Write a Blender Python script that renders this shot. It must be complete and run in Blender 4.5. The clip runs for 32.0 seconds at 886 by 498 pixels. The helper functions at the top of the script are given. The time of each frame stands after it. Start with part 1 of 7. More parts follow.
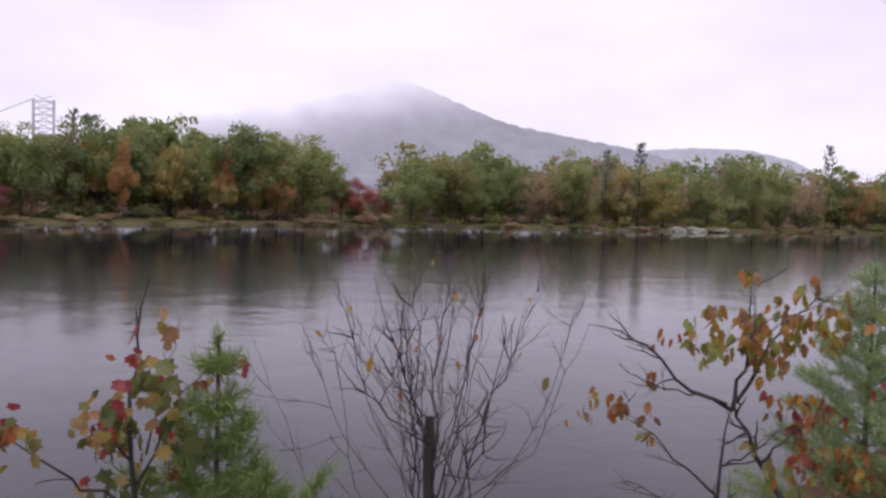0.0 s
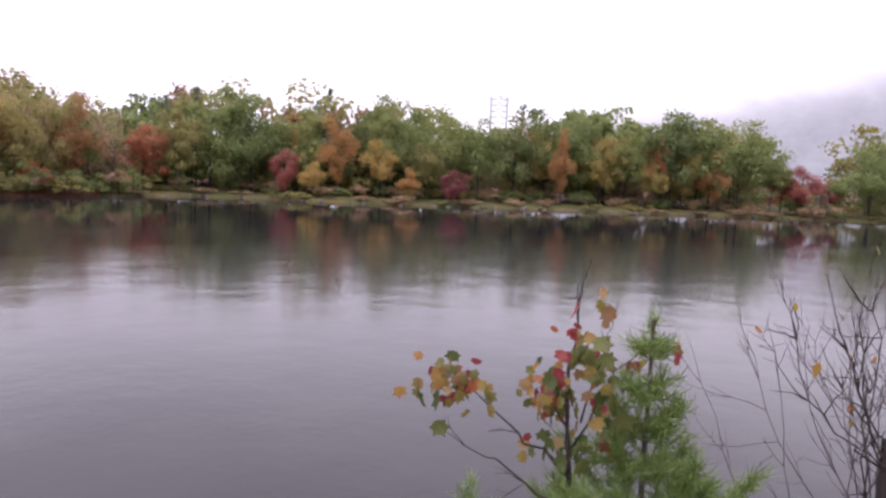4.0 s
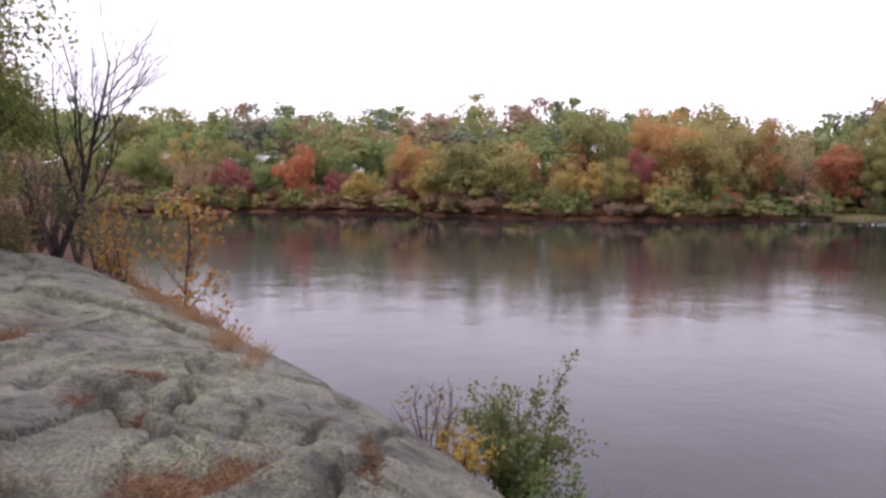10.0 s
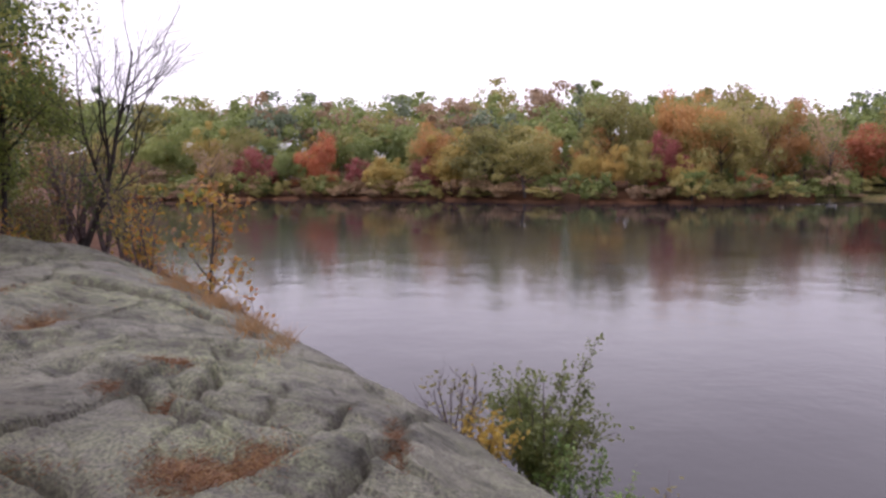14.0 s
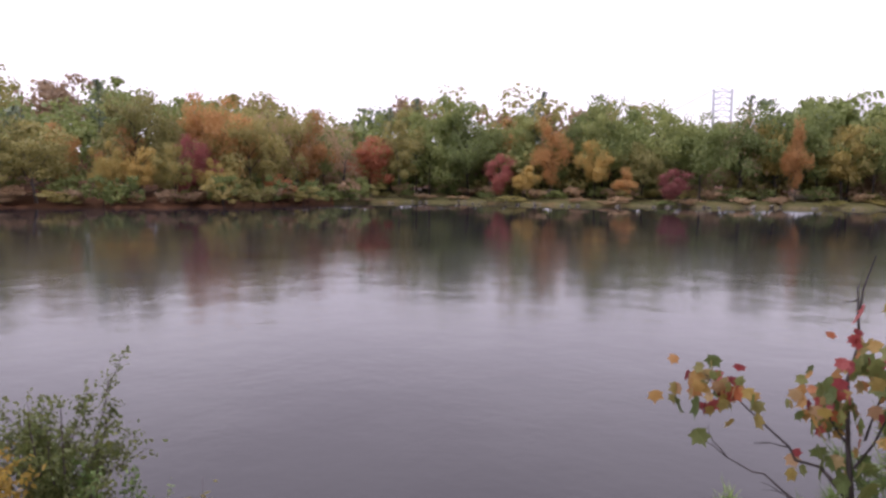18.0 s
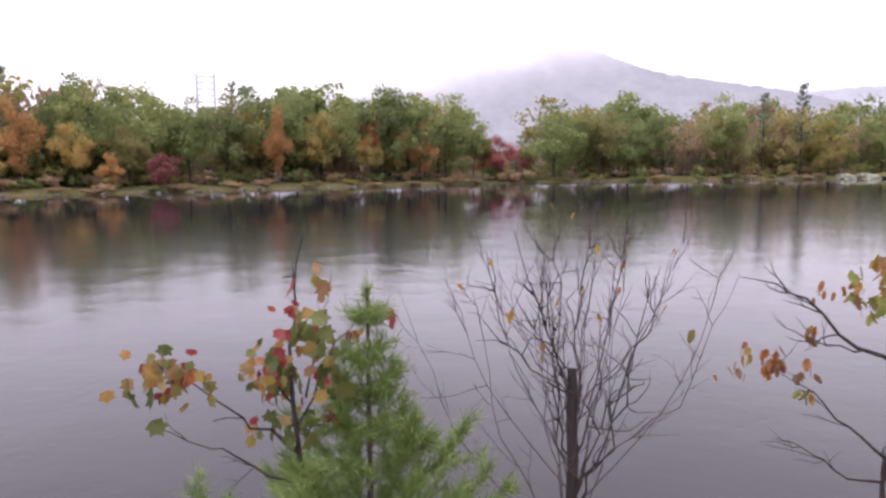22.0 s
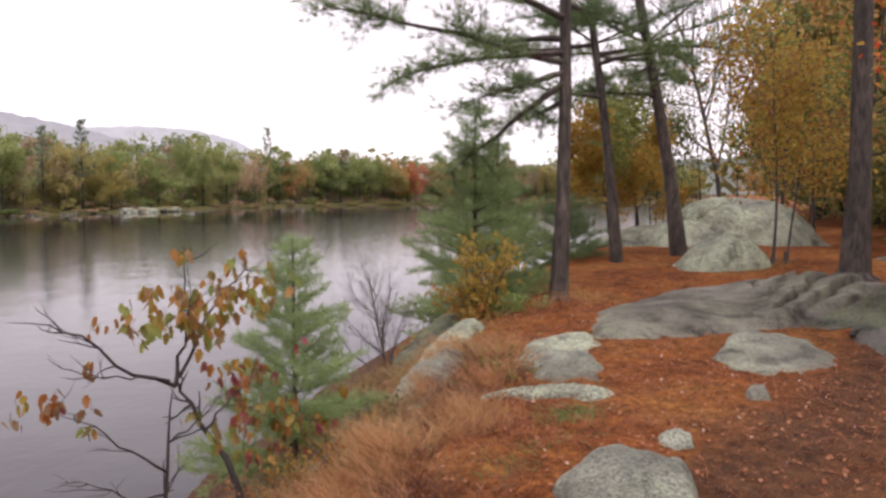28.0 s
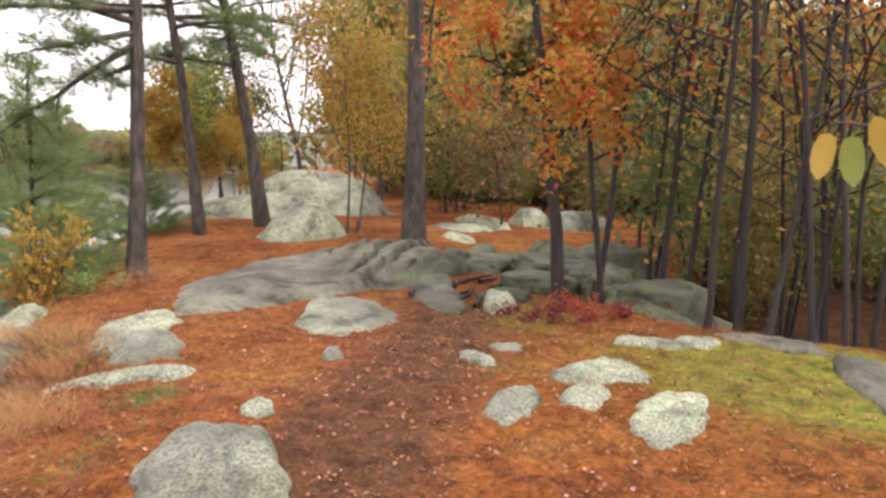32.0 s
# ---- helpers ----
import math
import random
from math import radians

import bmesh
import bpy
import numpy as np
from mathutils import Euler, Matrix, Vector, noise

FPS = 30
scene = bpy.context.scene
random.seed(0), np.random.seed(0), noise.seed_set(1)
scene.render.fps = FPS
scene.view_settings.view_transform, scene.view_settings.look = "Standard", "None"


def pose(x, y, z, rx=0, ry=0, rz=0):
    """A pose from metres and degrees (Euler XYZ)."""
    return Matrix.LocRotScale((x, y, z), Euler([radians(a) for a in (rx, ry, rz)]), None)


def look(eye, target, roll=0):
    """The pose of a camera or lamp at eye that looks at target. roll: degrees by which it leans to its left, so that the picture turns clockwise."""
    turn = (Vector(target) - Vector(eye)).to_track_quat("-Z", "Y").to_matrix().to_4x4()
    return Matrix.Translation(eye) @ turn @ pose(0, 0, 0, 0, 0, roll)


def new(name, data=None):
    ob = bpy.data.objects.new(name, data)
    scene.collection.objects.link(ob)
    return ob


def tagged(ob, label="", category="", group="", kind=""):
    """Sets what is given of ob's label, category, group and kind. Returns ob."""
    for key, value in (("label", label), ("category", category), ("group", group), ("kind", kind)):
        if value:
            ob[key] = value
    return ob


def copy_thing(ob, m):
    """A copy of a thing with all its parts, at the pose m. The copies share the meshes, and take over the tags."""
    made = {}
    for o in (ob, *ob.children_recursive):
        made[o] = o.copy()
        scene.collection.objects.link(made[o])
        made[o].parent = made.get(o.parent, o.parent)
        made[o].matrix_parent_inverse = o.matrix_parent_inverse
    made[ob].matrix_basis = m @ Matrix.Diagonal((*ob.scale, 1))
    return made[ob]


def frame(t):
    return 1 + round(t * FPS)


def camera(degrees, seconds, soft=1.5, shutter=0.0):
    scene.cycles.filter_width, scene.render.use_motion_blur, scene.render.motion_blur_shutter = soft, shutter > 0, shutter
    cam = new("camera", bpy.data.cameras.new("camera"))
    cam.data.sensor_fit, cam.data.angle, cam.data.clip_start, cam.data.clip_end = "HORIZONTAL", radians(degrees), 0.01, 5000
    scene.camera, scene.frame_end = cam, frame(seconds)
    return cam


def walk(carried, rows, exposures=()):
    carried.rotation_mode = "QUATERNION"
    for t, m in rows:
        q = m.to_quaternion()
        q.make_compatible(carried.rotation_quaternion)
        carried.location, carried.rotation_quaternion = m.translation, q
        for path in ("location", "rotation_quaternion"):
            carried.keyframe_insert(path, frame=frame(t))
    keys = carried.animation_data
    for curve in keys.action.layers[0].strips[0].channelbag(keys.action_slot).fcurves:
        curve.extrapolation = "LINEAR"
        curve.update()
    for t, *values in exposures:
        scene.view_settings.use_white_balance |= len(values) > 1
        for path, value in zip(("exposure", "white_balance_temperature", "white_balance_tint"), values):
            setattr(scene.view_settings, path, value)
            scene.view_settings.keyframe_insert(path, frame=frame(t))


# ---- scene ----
cam = camera(61.5, 32.0, soft=2.7)
# seconds, x, y, z, then the turns in degrees
ROWS = [
(0.0, 0.047, 0.108, 4.623, 86.75, -1.74, 0.05),
(0.5, 0.051, 0.102, 4.624, 86.78, -0.29, 4.16),
(1.0, 0.054, 0.098, 4.624, 86.85, 0.03, 8.23),
(1.5, 0.056, 0.097, 4.623, 86.55, -0.53, 11.09),
(2.0, 0.057, 0.097, 4.621, 86.56, -0.69, 15.80),
(2.5, 0.057, 0.098, 4.618, 86.09, -1.39, 20.65),
(3.0, 0.056, 0.098, 4.615, 86.05, -1.10, 25.35),
(3.5, 0.036, 0.085, 4.613, 85.45, -2.09, 29.30),
(5.5, -0.046, 0.027, 4.603, 84.38, -0.88, 39.48),
(6.0, -0.069, 0.008, 4.602, 85.41, -1.00, 43.53),
(6.5, -0.093, -0.000, 4.598, 85.96, -1.39, 49.16),
(7.0, -0.096, -0.012, 4.601, 86.16, -1.58, 54.81),
(7.5, -0.097, -0.014, 4.588, 86.21, -1.44, 59.69),
(8.0, -0.095, -0.023, 4.587, 86.12, -1.79, 64.53),
(8.5, -0.101, -0.032, 4.588, 85.38, -2.08, 69.59),
(9.0, -0.106, -0.040, 4.592, 85.00, -2.57, 74.00),
(9.5, -0.106, -0.046, 4.596, 84.93, -1.74, 77.47),
(10.0, -0.108, -0.051, 4.597, 85.10, -0.47, 81.61),
(10.5, -0.076, -0.066, 4.605, 85.84, -0.04, 85.50),
(11.0, -0.077, -0.073, 4.603, 86.00, -0.00, 87.87),
(11.5, -0.074, -0.080, 4.602, 85.69, 0.13, 90.16),
(12.0, -0.073, -0.090, 4.604, 85.28, 0.04, 92.02),
(12.5, -0.076, -0.091, 4.602, 84.54, 0.27, 93.56),
(13.0, -0.088, -0.080, 4.601, 84.25, 0.35, 91.94),
(13.5, -0.106, -0.066, 4.599, 84.06, 0.41, 87.99),
(14.0, -0.131, -0.055, 4.590, 83.98, 0.28, 83.25),
(14.5, -0.139, -0.046, 4.581, 83.97, 0.82, 78.77),
(16.5, -0.130, -0.008, 4.579, 84.28, 0.38, 61.43),
(17.0, -0.120, -0.001, 4.587, 84.45, -0.21, 56.71),
(17.5, -0.118, 0.008, 4.589, 84.54, -0.61, 52.25),
(18.0, -0.110, 0.006, 4.587, 84.43, -0.69, 48.44),
(18.5, -0.085, 0.016, 4.588, 83.73, -0.74, 43.53),
(19.0, -0.064, 0.024, 4.595, 83.16, -0.66, 35.87),
(19.5, -0.033, 0.037, 4.599, 83.09, -1.07, 28.99),
(20.0, -0.009, 0.053, 4.605, 83.18, -1.09, 24.35),
(20.5, 0.022, 0.071, 4.606, 83.38, -1.16, 22.05),
(21.0, 0.053, 0.083, 4.602, 83.56, -1.39, 20.05),
(21.5, 0.070, 0.089, 4.601, 83.17, -0.00, 17.20),
(22.0, 0.065, 0.078, 4.610, 83.34, 0.38, 10.86),
(22.5, 0.069, 0.064, 4.610, 83.94, -0.02, 4.49),
(23.0, 0.082, 0.064, 4.611, 84.12, 0.35, -0.91),
(23.5, 0.092, 0.059, 4.613, 84.13, 0.26, -6.37),
(24.0, 0.098, 0.061, 4.616, 84.11, -0.20, -12.42),
(24.5, 0.104, 0.062, 4.614, 84.33, -0.81, -17.74),
(25.0, 0.104, 0.066, 4.613, 84.66, -0.81, -22.78),
(25.5, 0.129, 0.071, 4.610, 84.82, -0.42, -26.62),
(26.0, 0.127, 0.069, 4.611, 84.86, 0.12, -30.42),
(26.5, 0.144, 0.067, 4.617, 85.09, 0.46, -32.71),
(28.5, 0.174, -0.027, 4.642, 84.96, 0.06, -43.33),
(29.0, 0.188, -0.021, 4.639, 83.50, 0.19, -46.60),
(29.5, 0.189, -0.006, 4.637, 82.65, 0.25, -50.82),
(30.0, 0.187, -0.013, 4.639, 82.11, -0.14, -55.72),
(30.5, 0.190, -0.030, 4.639, 81.71, -0.14, -59.64),
(31.0, 0.192, -0.051, 4.642, 81.31, -0.30, -63.32),
(31.5, 0.194, -0.058, 4.647, 81.25, -0.58, -67.12),
(32.0, 0.191, -0.066, 4.658, 83.81, -1.21, -71.31),
]
walk(cam, [(r[0], pose(*r[1:])) for r in ROWS], exposures=[(0.0, 0.02, 6130, 20), (3.0, 0.40, 6230, 20), (5.5, 0.75, 6230, 21), (8.0, 0.55, 6230, 21), (9.5, 0.67, 6230, 21), (11.0, 0.60, 6280, 20), (13.5, 0.60, 6280, 20), (17.0, 0.45, 6280, 21), (19.0, 0.62, 6280, 20), (22.0, 0.72, 6280, 20), (24.0, 0.70, 6280, 20), (25.0, 0.48, 6330, 19), (26.0, 0.40, 6540, 16), (29.0, 0.66, 6800, 14), (30.5, 0.93, 6900, 10), (32.0, 1.24, 7000, 9)])

# ---- world and light: a white overcast sky ----
world = bpy.data.worlds.new("overcast")
scene.world = world
world.use_nodes = True
wn, wl = world.node_tree.nodes, world.node_tree.links
bg = wn["Background"]
sky = wn.new("ShaderNodeTexSky")
sky.sky_type, sky.sun_disc, sky.sun_elevation, sky.sun_rotation = "NISHITA", False, radians(62), radians(195)
sky_dim = wn.new("ShaderNodeVectorMath")
sky_dim.operation, sky_dim.inputs[3].default_value = "SCALE", 0.08
wl.new(sky.outputs[0], sky_dim.inputs[0])
tc = wn.new("ShaderNodeTexCoord")
cloud = wn.new("ShaderNodeTexNoise")
cloud.inputs["Scale"].default_value, cloud.inputs["Detail"].default_value = 2.2, 4
stretch = wn.new("ShaderNodeMapping")
stretch.inputs["Scale"].default_value = (1, 1, 3)
wl.new(tc.outputs["Generated"], stretch.inputs[0])
wl.new(stretch.outputs[0], cloud.inputs["Vector"])
ramp = wn.new("ShaderNodeValToRGB")
ramp.color_ramp.elements[0].position, ramp.color_ramp.elements[0].color = 0.3, (0.86, 0.80, 0.89, 1)
ramp.color_ramp.elements[1].position, ramp.color_ramp.elements[1].color = 0.62, (1.04, 0.98, 1.06, 1)
wl.new(cloud.outputs[0], ramp.inputs[0])
mix = wn.new("ShaderNodeMix")
mix.data_type = "RGBA"
mix.inputs[0].default_value = 0.94
wl.new(sky_dim.outputs[0], mix.inputs[6])
wl.new(ramp.outputs[0], mix.inputs[7])
wl.new(mix.outputs[2], bg.inputs[0])
bg.inputs[1].default_value = 1.02
sun = new("sun", bpy.data.lights.new("sun", "SUN"))
sun.data.energy, sun.data.angle, sun.data.color = 1.5, radians(40), (1.0, 0.97, 0.93)
sun.matrix_basis = look((0, 0, 0), (0.12, 0.45, -0.88))


# ---- materials ----
def nodes_of(name):
    m = bpy.data.materials.new(name)
    m.use_nodes = True
    return m, m.node_tree.nodes, m.node_tree.links, m.node_tree.nodes["Principled BSDF"]


def ramp_node(n, stops):
    r = n.new("ShaderNodeValToRGB")
    e = r.color_ramp.elements
    while len(e) < len(stops):
        e.new(0.5)
    for k, (at, c) in zip(e, stops):
        k.position, k.color = at, (*c, 1)
    return r


def noise_node(n, l, scale, detail=5, rough=0.6, coord=None, stretch=None):
    t = n.new("ShaderNodeTexNoise")
    t.inputs["Scale"].default_value, t.inputs["Detail"].default_value, t.inputs["Roughness"].default_value = scale, detail, rough
    c = coord or n.new("ShaderNodeNewGeometry").outputs["Position"]
    if stretch:
        mp = n.new("ShaderNodeMapping")
        mp.inputs["Scale"].default_value = stretch
        l.new(c, mp.inputs[0])
        c = mp.outputs[0]
    l.new(c, t.inputs["Vector"])
    return t


def blend(n, l, fac, a, b, mode="MIX"):
    x = n.new("ShaderNodeMix")
    x.data_type, x.blend_type = "RGBA", mode
    for sock, v in ((x.inputs[0], fac), (x.inputs[6], a), (x.inputs[7], b)):
        if isinstance(v, (int, float)):
            sock.default_value = v
        elif isinstance(v, tuple):
            sock.default_value = (*v, 1)
        else:
            l.new(v, sock)
    return x.outputs[2]


def bump(n, l, b, height, strength, dist):
    k = n.new("ShaderNodeBump")
    k.inputs["Strength"].default_value, k.inputs["Distance"].default_value = strength, dist
    l.new(height, k.inputs["Height"])
    l.new(k.outputs[0], b.inputs["Normal"])
    return k


def leaf_mat(name, stops, through_light=0.5, rough=0.55, single=0.55, whole=1.0, shift=0.0):
    """Leaves whose colour runs along the stops from leaf to leaf and from tree to tree."""
    m, n, l, b = nodes_of(name)
    g = n.new("ShaderNodeNewGeometry")
    o = n.new("ShaderNodeObjectInfo")
    big = noise_node(n, l, 0.6, 2, 0.5)
    a = n.new("ShaderNodeMath")
    a.operation = "MULTIPLY_ADD"
    l.new(g.outputs["Random Per Island"], a.inputs[0])
    a.inputs[1].default_value = single
    each = n.new("ShaderNodeMath")
    each.operation, each.inputs[1].default_value, each.inputs[2].default_value = "MULTIPLY_ADD", whole, shift
    l.new(o.outputs["Random"], each.inputs[0])
    l.new(each.outputs[0], a.inputs[2])
    a2 = n.new("ShaderNodeMath")
    a2.operation = "MULTIPLY_ADD"
    l.new(big.outputs[0], a2.inputs[0])
    a2.inputs[1].default_value = 0.7
    l.new(a.outputs[0], a2.inputs[2])
    a3 = n.new("ShaderNodeMath")
    a3.operation = "MULTIPLY"
    l.new(a2.outputs[0], a3.inputs[0])
    a3.inputs[1].default_value = 0.45
    r = ramp_node(n, stops)
    l.new(a3.outputs[0], r.inputs[0])
    l.new(r.outputs[0], b.inputs["Base Color"])
    b.inputs["Roughness"].default_value = rough
    t = n.new("ShaderNodeBsdfTranslucent")
    l.new(r.outputs[0], t.inputs[0])
    mx = n.new("ShaderNodeMixShader")
    mx.inputs[0].default_value = through_light
    l.new(b.outputs[0], mx.inputs[1])
    l.new(t.outputs[0], mx.inputs[2])
    l.new(mx.outputs[0], n["Material Output"].inputs[0])
    return m


def bark_mat(name, dark, light, scale=9):
    m, n, l, b = nodes_of(name)
    t = noise_node(n, l, scale, 6, 0.7, stretch=(1, 1, 0.25))
    t2 = noise_node(n, l, 1.3, 3, 0.5)
    r = ramp_node(n, [(0.35, dark), (0.68, light)])
    l.new(t.outputs[0], r.inputs[0])
    l.new(blend(n, l, t2.outputs[0], r.outputs[0], dark), b.inputs["Base Color"])
    b.inputs["Roughness"].default_value = 0.75
    bump(n, l, b, t.outputs[0], 0.9, 0.03)
    return m


def rock_mat(name, a, bcol, lichen, dark, lichen_at=0.5, speck=0.3, jointed=False):
    """Grey wet gneiss with pale lichen crusts and dark stains."""
    m, n, l, b = nodes_of(name)
    big = noise_node(n, l, 0.55, 4, 0.55)
    mid = noise_node(n, l, 2.6, 6, 0.65)
    fine = noise_node(n, l, 28, 6, 0.75)
    spots = noise_node(n, l, 9.0, 8, 0.8)
    r1 = ramp_node(n, [(0.32, a), (0.68, bcol)])
    l.new(mid.outputs[0], r1.inputs[0])
    rl = ramp_node(n, [(lichen_at - 0.03, (0, 0, 0)), (lichen_at + 0.06, (1, 1, 1))])
    l.new(spots.outputs[0], rl.inputs[0])
    rb = ramp_node(n, [(0.4, (0.1, 0.1, 0.1)), (0.6, (0.8, 0.8, 0.8))])
    l.new(big.outputs[0], rb.inputs[0])
    lm = blend(n, l, 1.0, rl.outputs[0], rb.outputs[0], "MULTIPLY")
    c = blend(n, l, lm, r1.outputs[0], lichen)
    rd = ramp_node(n, [(0.34, (0.85, 0.85, 0.85)), (0.47, (0, 0, 0))])
    l.new(mid.outputs[0], rd.inputs[0])
    c = blend(n, l, rd.outputs[0], c, dark)
    rf = ramp_node(n, [(0.3, (0.72, 0.72, 0.72)), (0.7, (1.2, 1.2, 1.2))])
    l.new(fine.outputs[0], rf.inputs[0])
    c = blend(n, l, 1.0, c, rf.outputs[0], "MULTIPLY")
    tiny = noise_node(n, l, 52, 4, 0.65)
    rs = ramp_node(n, [(0.4, (1 - speck,) * 3), (0.49, (1, 1, 1)), (0.56, (1 + 0.8 * speck, 1 + 0.85 * speck, 1 + 0.7 * speck))])
    l.new(tiny.outputs[0], rs.inputs[0])
    c = blend(n, l, 1.0, c, rs.outputs[0], "MULTIPLY")
    broad = noise_node(n, l, 0.9, 4, 0.6)
    rw = ramp_node(n, [(0.36, (0.6, 0.57, 0.54)), (0.48, (0.98, 0.98, 0.96)), (0.62, (1.3, 1.32, 1.26))])
    l.new(broad.outputs[0], rw.inputs[0])
    c = blend(n, l, 1.0, c, rw.outputs[0], "MULTIPLY")
    if jointed:
        at = n.new("ShaderNodeAttribute")
        at.attribute_name = "joint_soil_shade"
        # one dark tone for soil in the joints and painted step shadow
        c = blend(n, l, at.outputs["Fac"], c, (0.032, 0.024, 0.015))
        b.inputs["Specular IOR Level"].default_value = 0.3
    l.new(c, b.inputs["Base Color"])
    rr = ramp_node(n, [(0.3, (0.38, 0.38, 0.38)), (0.7, (0.75, 0.75, 0.75))])
    l.new(big.outputs[0], rr.inputs[0])
    l.new(rr.outputs[0], b.inputs["Roughness"])
    hsum = n.new("ShaderNodeMath")
    hsum.operation = "MULTIPLY_ADD"
    l.new(fine.outputs[0], hsum.inputs[0])
    hsum.inputs[1].default_value = 0.35
    l.new(mid.outputs[0], hsum.inputs[2])
    bump(n, l, b, hsum.outputs[0], 1.0, 0.08)
    return m


def plain_mat(name, c, rough=0.6, metal=0.0, var=0.25, scale=3.0):
    m, n, l, b = nodes_of(name)
    t = noise_node(n, l, scale, 5, 0.65)
    r = ramp_node(n, [(0.3, tuple(v * (1 - var) for v in c)), (0.7, tuple(min(1, v * (1 + var)) for v in c))])
    l.new(t.outputs[0], r.inputs[0])
    l.new(r.outputs[0], b.inputs["Base Color"])
    b.inputs["Roughness"].default_value, b.inputs["Metallic"].default_value = rough, metal
    return m


GREEN = leaf_mat("leaves_green", [(0.15, (0.06, 0.09, 0.03)), (0.5, (0.125, 0.165, 0.055)), (0.85, (0.22, 0.23, 0.075))])
LIME = leaf_mat("leaves_lime", [(0.15, (0.13, 0.18, 0.045)), (0.5, (0.24, 0.3, 0.075)), (0.85, (0.38, 0.38, 0.11))], 0.6)
OLIVE = leaf_mat("leaves_olive", [(0.15, (0.11, 0.12, 0.04)), (0.5, (0.215, 0.2, 0.065)), (0.85, (0.33, 0.25, 0.08))])
YELLOW = leaf_mat("leaves_yellow", [(0.15, (0.27, 0.2, 0.045)), (0.5, (0.46, 0.32, 0.07)), (0.85, (0.56, 0.4, 0.1))], 0.6)
ORANGE = leaf_mat("leaves_orange", [(0.15, (0.28, 0.13, 0.045)), (0.5, (0.44, 0.2, 0.065)), (0.85, (0.52, 0.29, 0.09))], 0.6)
RED = leaf_mat("leaves_red", [(0.15, (0.25, 0.06, 0.04)), (0.5, (0.44, 0.095, 0.06)), (0.85, (0.55, 0.16, 0.08))])
CRIMSON = leaf_mat("leaves_crimson", [(0.15, (0.14, 0.04, 0.04)), (0.5, (0.26, 0.05, 0.06)), (0.85, (0.36, 0.08, 0.07))])
BROWN = leaf_mat("leaves_brown", [(0.15, (0.15, 0.09, 0.05)), (0.5, (0.27, 0.155, 0.07)), (0.85, (0.36, 0.23, 0.11))])
MIXED = leaf_mat("leaves_red_and_gold", [(0.22, (0.4, 0.05, 0.03)), (0.4, (0.58, 0.1, 0.04)), (0.55, (0.62, 0.2, 0.05)), (0.68, (0.6, 0.36, 0.07)), (0.8, (0.36, 0.38, 0.08))], 0.6, single=1.0, whole=0.25, shift=0.2)
TURNING = leaf_mat("leaves_turning", [(0.2, (0.12, 0.17, 0.035)), (0.5, (0.28, 0.27, 0.06)), (0.68, (0.46, 0.27, 0.1)), (0.85, (0.42, 0.12, 0.06))], single=0.9, whole=0.6, shift=0.1)
OAKLEAF = leaf_mat("leaves_russet", [(0.2, (0.260, 0.078, 0.033)), (0.45, (0.416, 0.182, 0.039)), (0.65, (0.390, 0.260, 0.052)), (0.85, (0.182, 0.182, 0.039))], single=0.9, whole=0.6, shift=0.1)
NEEDLE = leaf_mat("needles_green", [(0.15, (0.08, 0.13, 0.055)), (0.5, (0.15, 0.22, 0.09)), (0.85, (0.24, 0.31, 0.13))], 0.45)
NEEDLE_BLUE = leaf_mat("needles_bluegreen", [(0.15, (0.18, 0.25, 0.11)), (0.5, (0.31, 0.41, 0.18)), (0.85, (0.43, 0.52, 0.25))], 0.5)
NEEDLE_BRIGHT = leaf_mat("needles_bright_green", [(0.15, (0.06, 0.115, 0.034)), (0.5, (0.14, 0.22, 0.058)), (0.85, (0.28, 0.36, 0.105))], 0.3)
# needle green made paler, with distance haze in the colour
HAZED_PINE = leaf_mat("hazed_needles", [(0.15, (0.104, 0.137, 0.091)), (0.5, (0.169, 0.215, 0.137)), (0.85, (0.234, 0.273, 0.169))], 0.2)
GRASS_RED = leaf_mat("grass_russet", [(0.15, (0.204, 0.068, 0.038)), (0.45, (0.391, 0.153, 0.068)), (0.65, (0.460, 0.238, 0.102)), (0.85, (0.511, 0.374, 0.196))], 0.35)
GRASS_DARK = leaf_mat("grass_dark_red_brown", [(0.15, (0.089, 0.036, 0.025)), (0.5, (0.178, 0.067, 0.036)), (0.85, (0.266, 0.133, 0.062))], 0.3)
GRASS_TAN = leaf_mat("grass_tan", [(0.15, (0.212, 0.138, 0.057)), (0.5, (0.391, 0.285, 0.130)), (0.7, (0.407, 0.342, 0.163)), (0.85, (0.244, 0.260, 0.081))], 0.35)
MOSS_BLADE = leaf_mat("grass_moss_green", [(0.15, (0.104, 0.118, 0.022)), (0.5, (0.200, 0.207, 0.041)), (0.7, (0.281, 0.252, 0.059)), (0.85, (0.311, 0.178, 0.059))], 0.3)
DEAD_LEAF = leaf_mat("fallen_leaves", [(0.15, (0.153, 0.043, 0.021)), (0.4, (0.289, 0.102, 0.043)), (0.65, (0.345, 0.165, 0.078)), (0.85, (0.400, 0.240, 0.160))], 0.1)
GOLD = leaf_mat("leaves_gold_and_lime", [(0.2, (0.2, 0.24, 0.05)), (0.4, (0.42, 0.3, 0.06)), (0.6, (0.52, 0.3, 0.07)), (0.8, (0.5, 0.18, 0.05))], 0.6, single=1.0, whole=0.25, shift=0.2)
# paler copies of the near leaf colours, with distance haze painted in
HAZED_GREEN = leaf_mat("hazed_leaves_green", [(0.15, (0.125, 0.163, 0.056)), (0.5, (0.225, 0.275, 0.094)), (0.85, (0.350, 0.375, 0.131))])
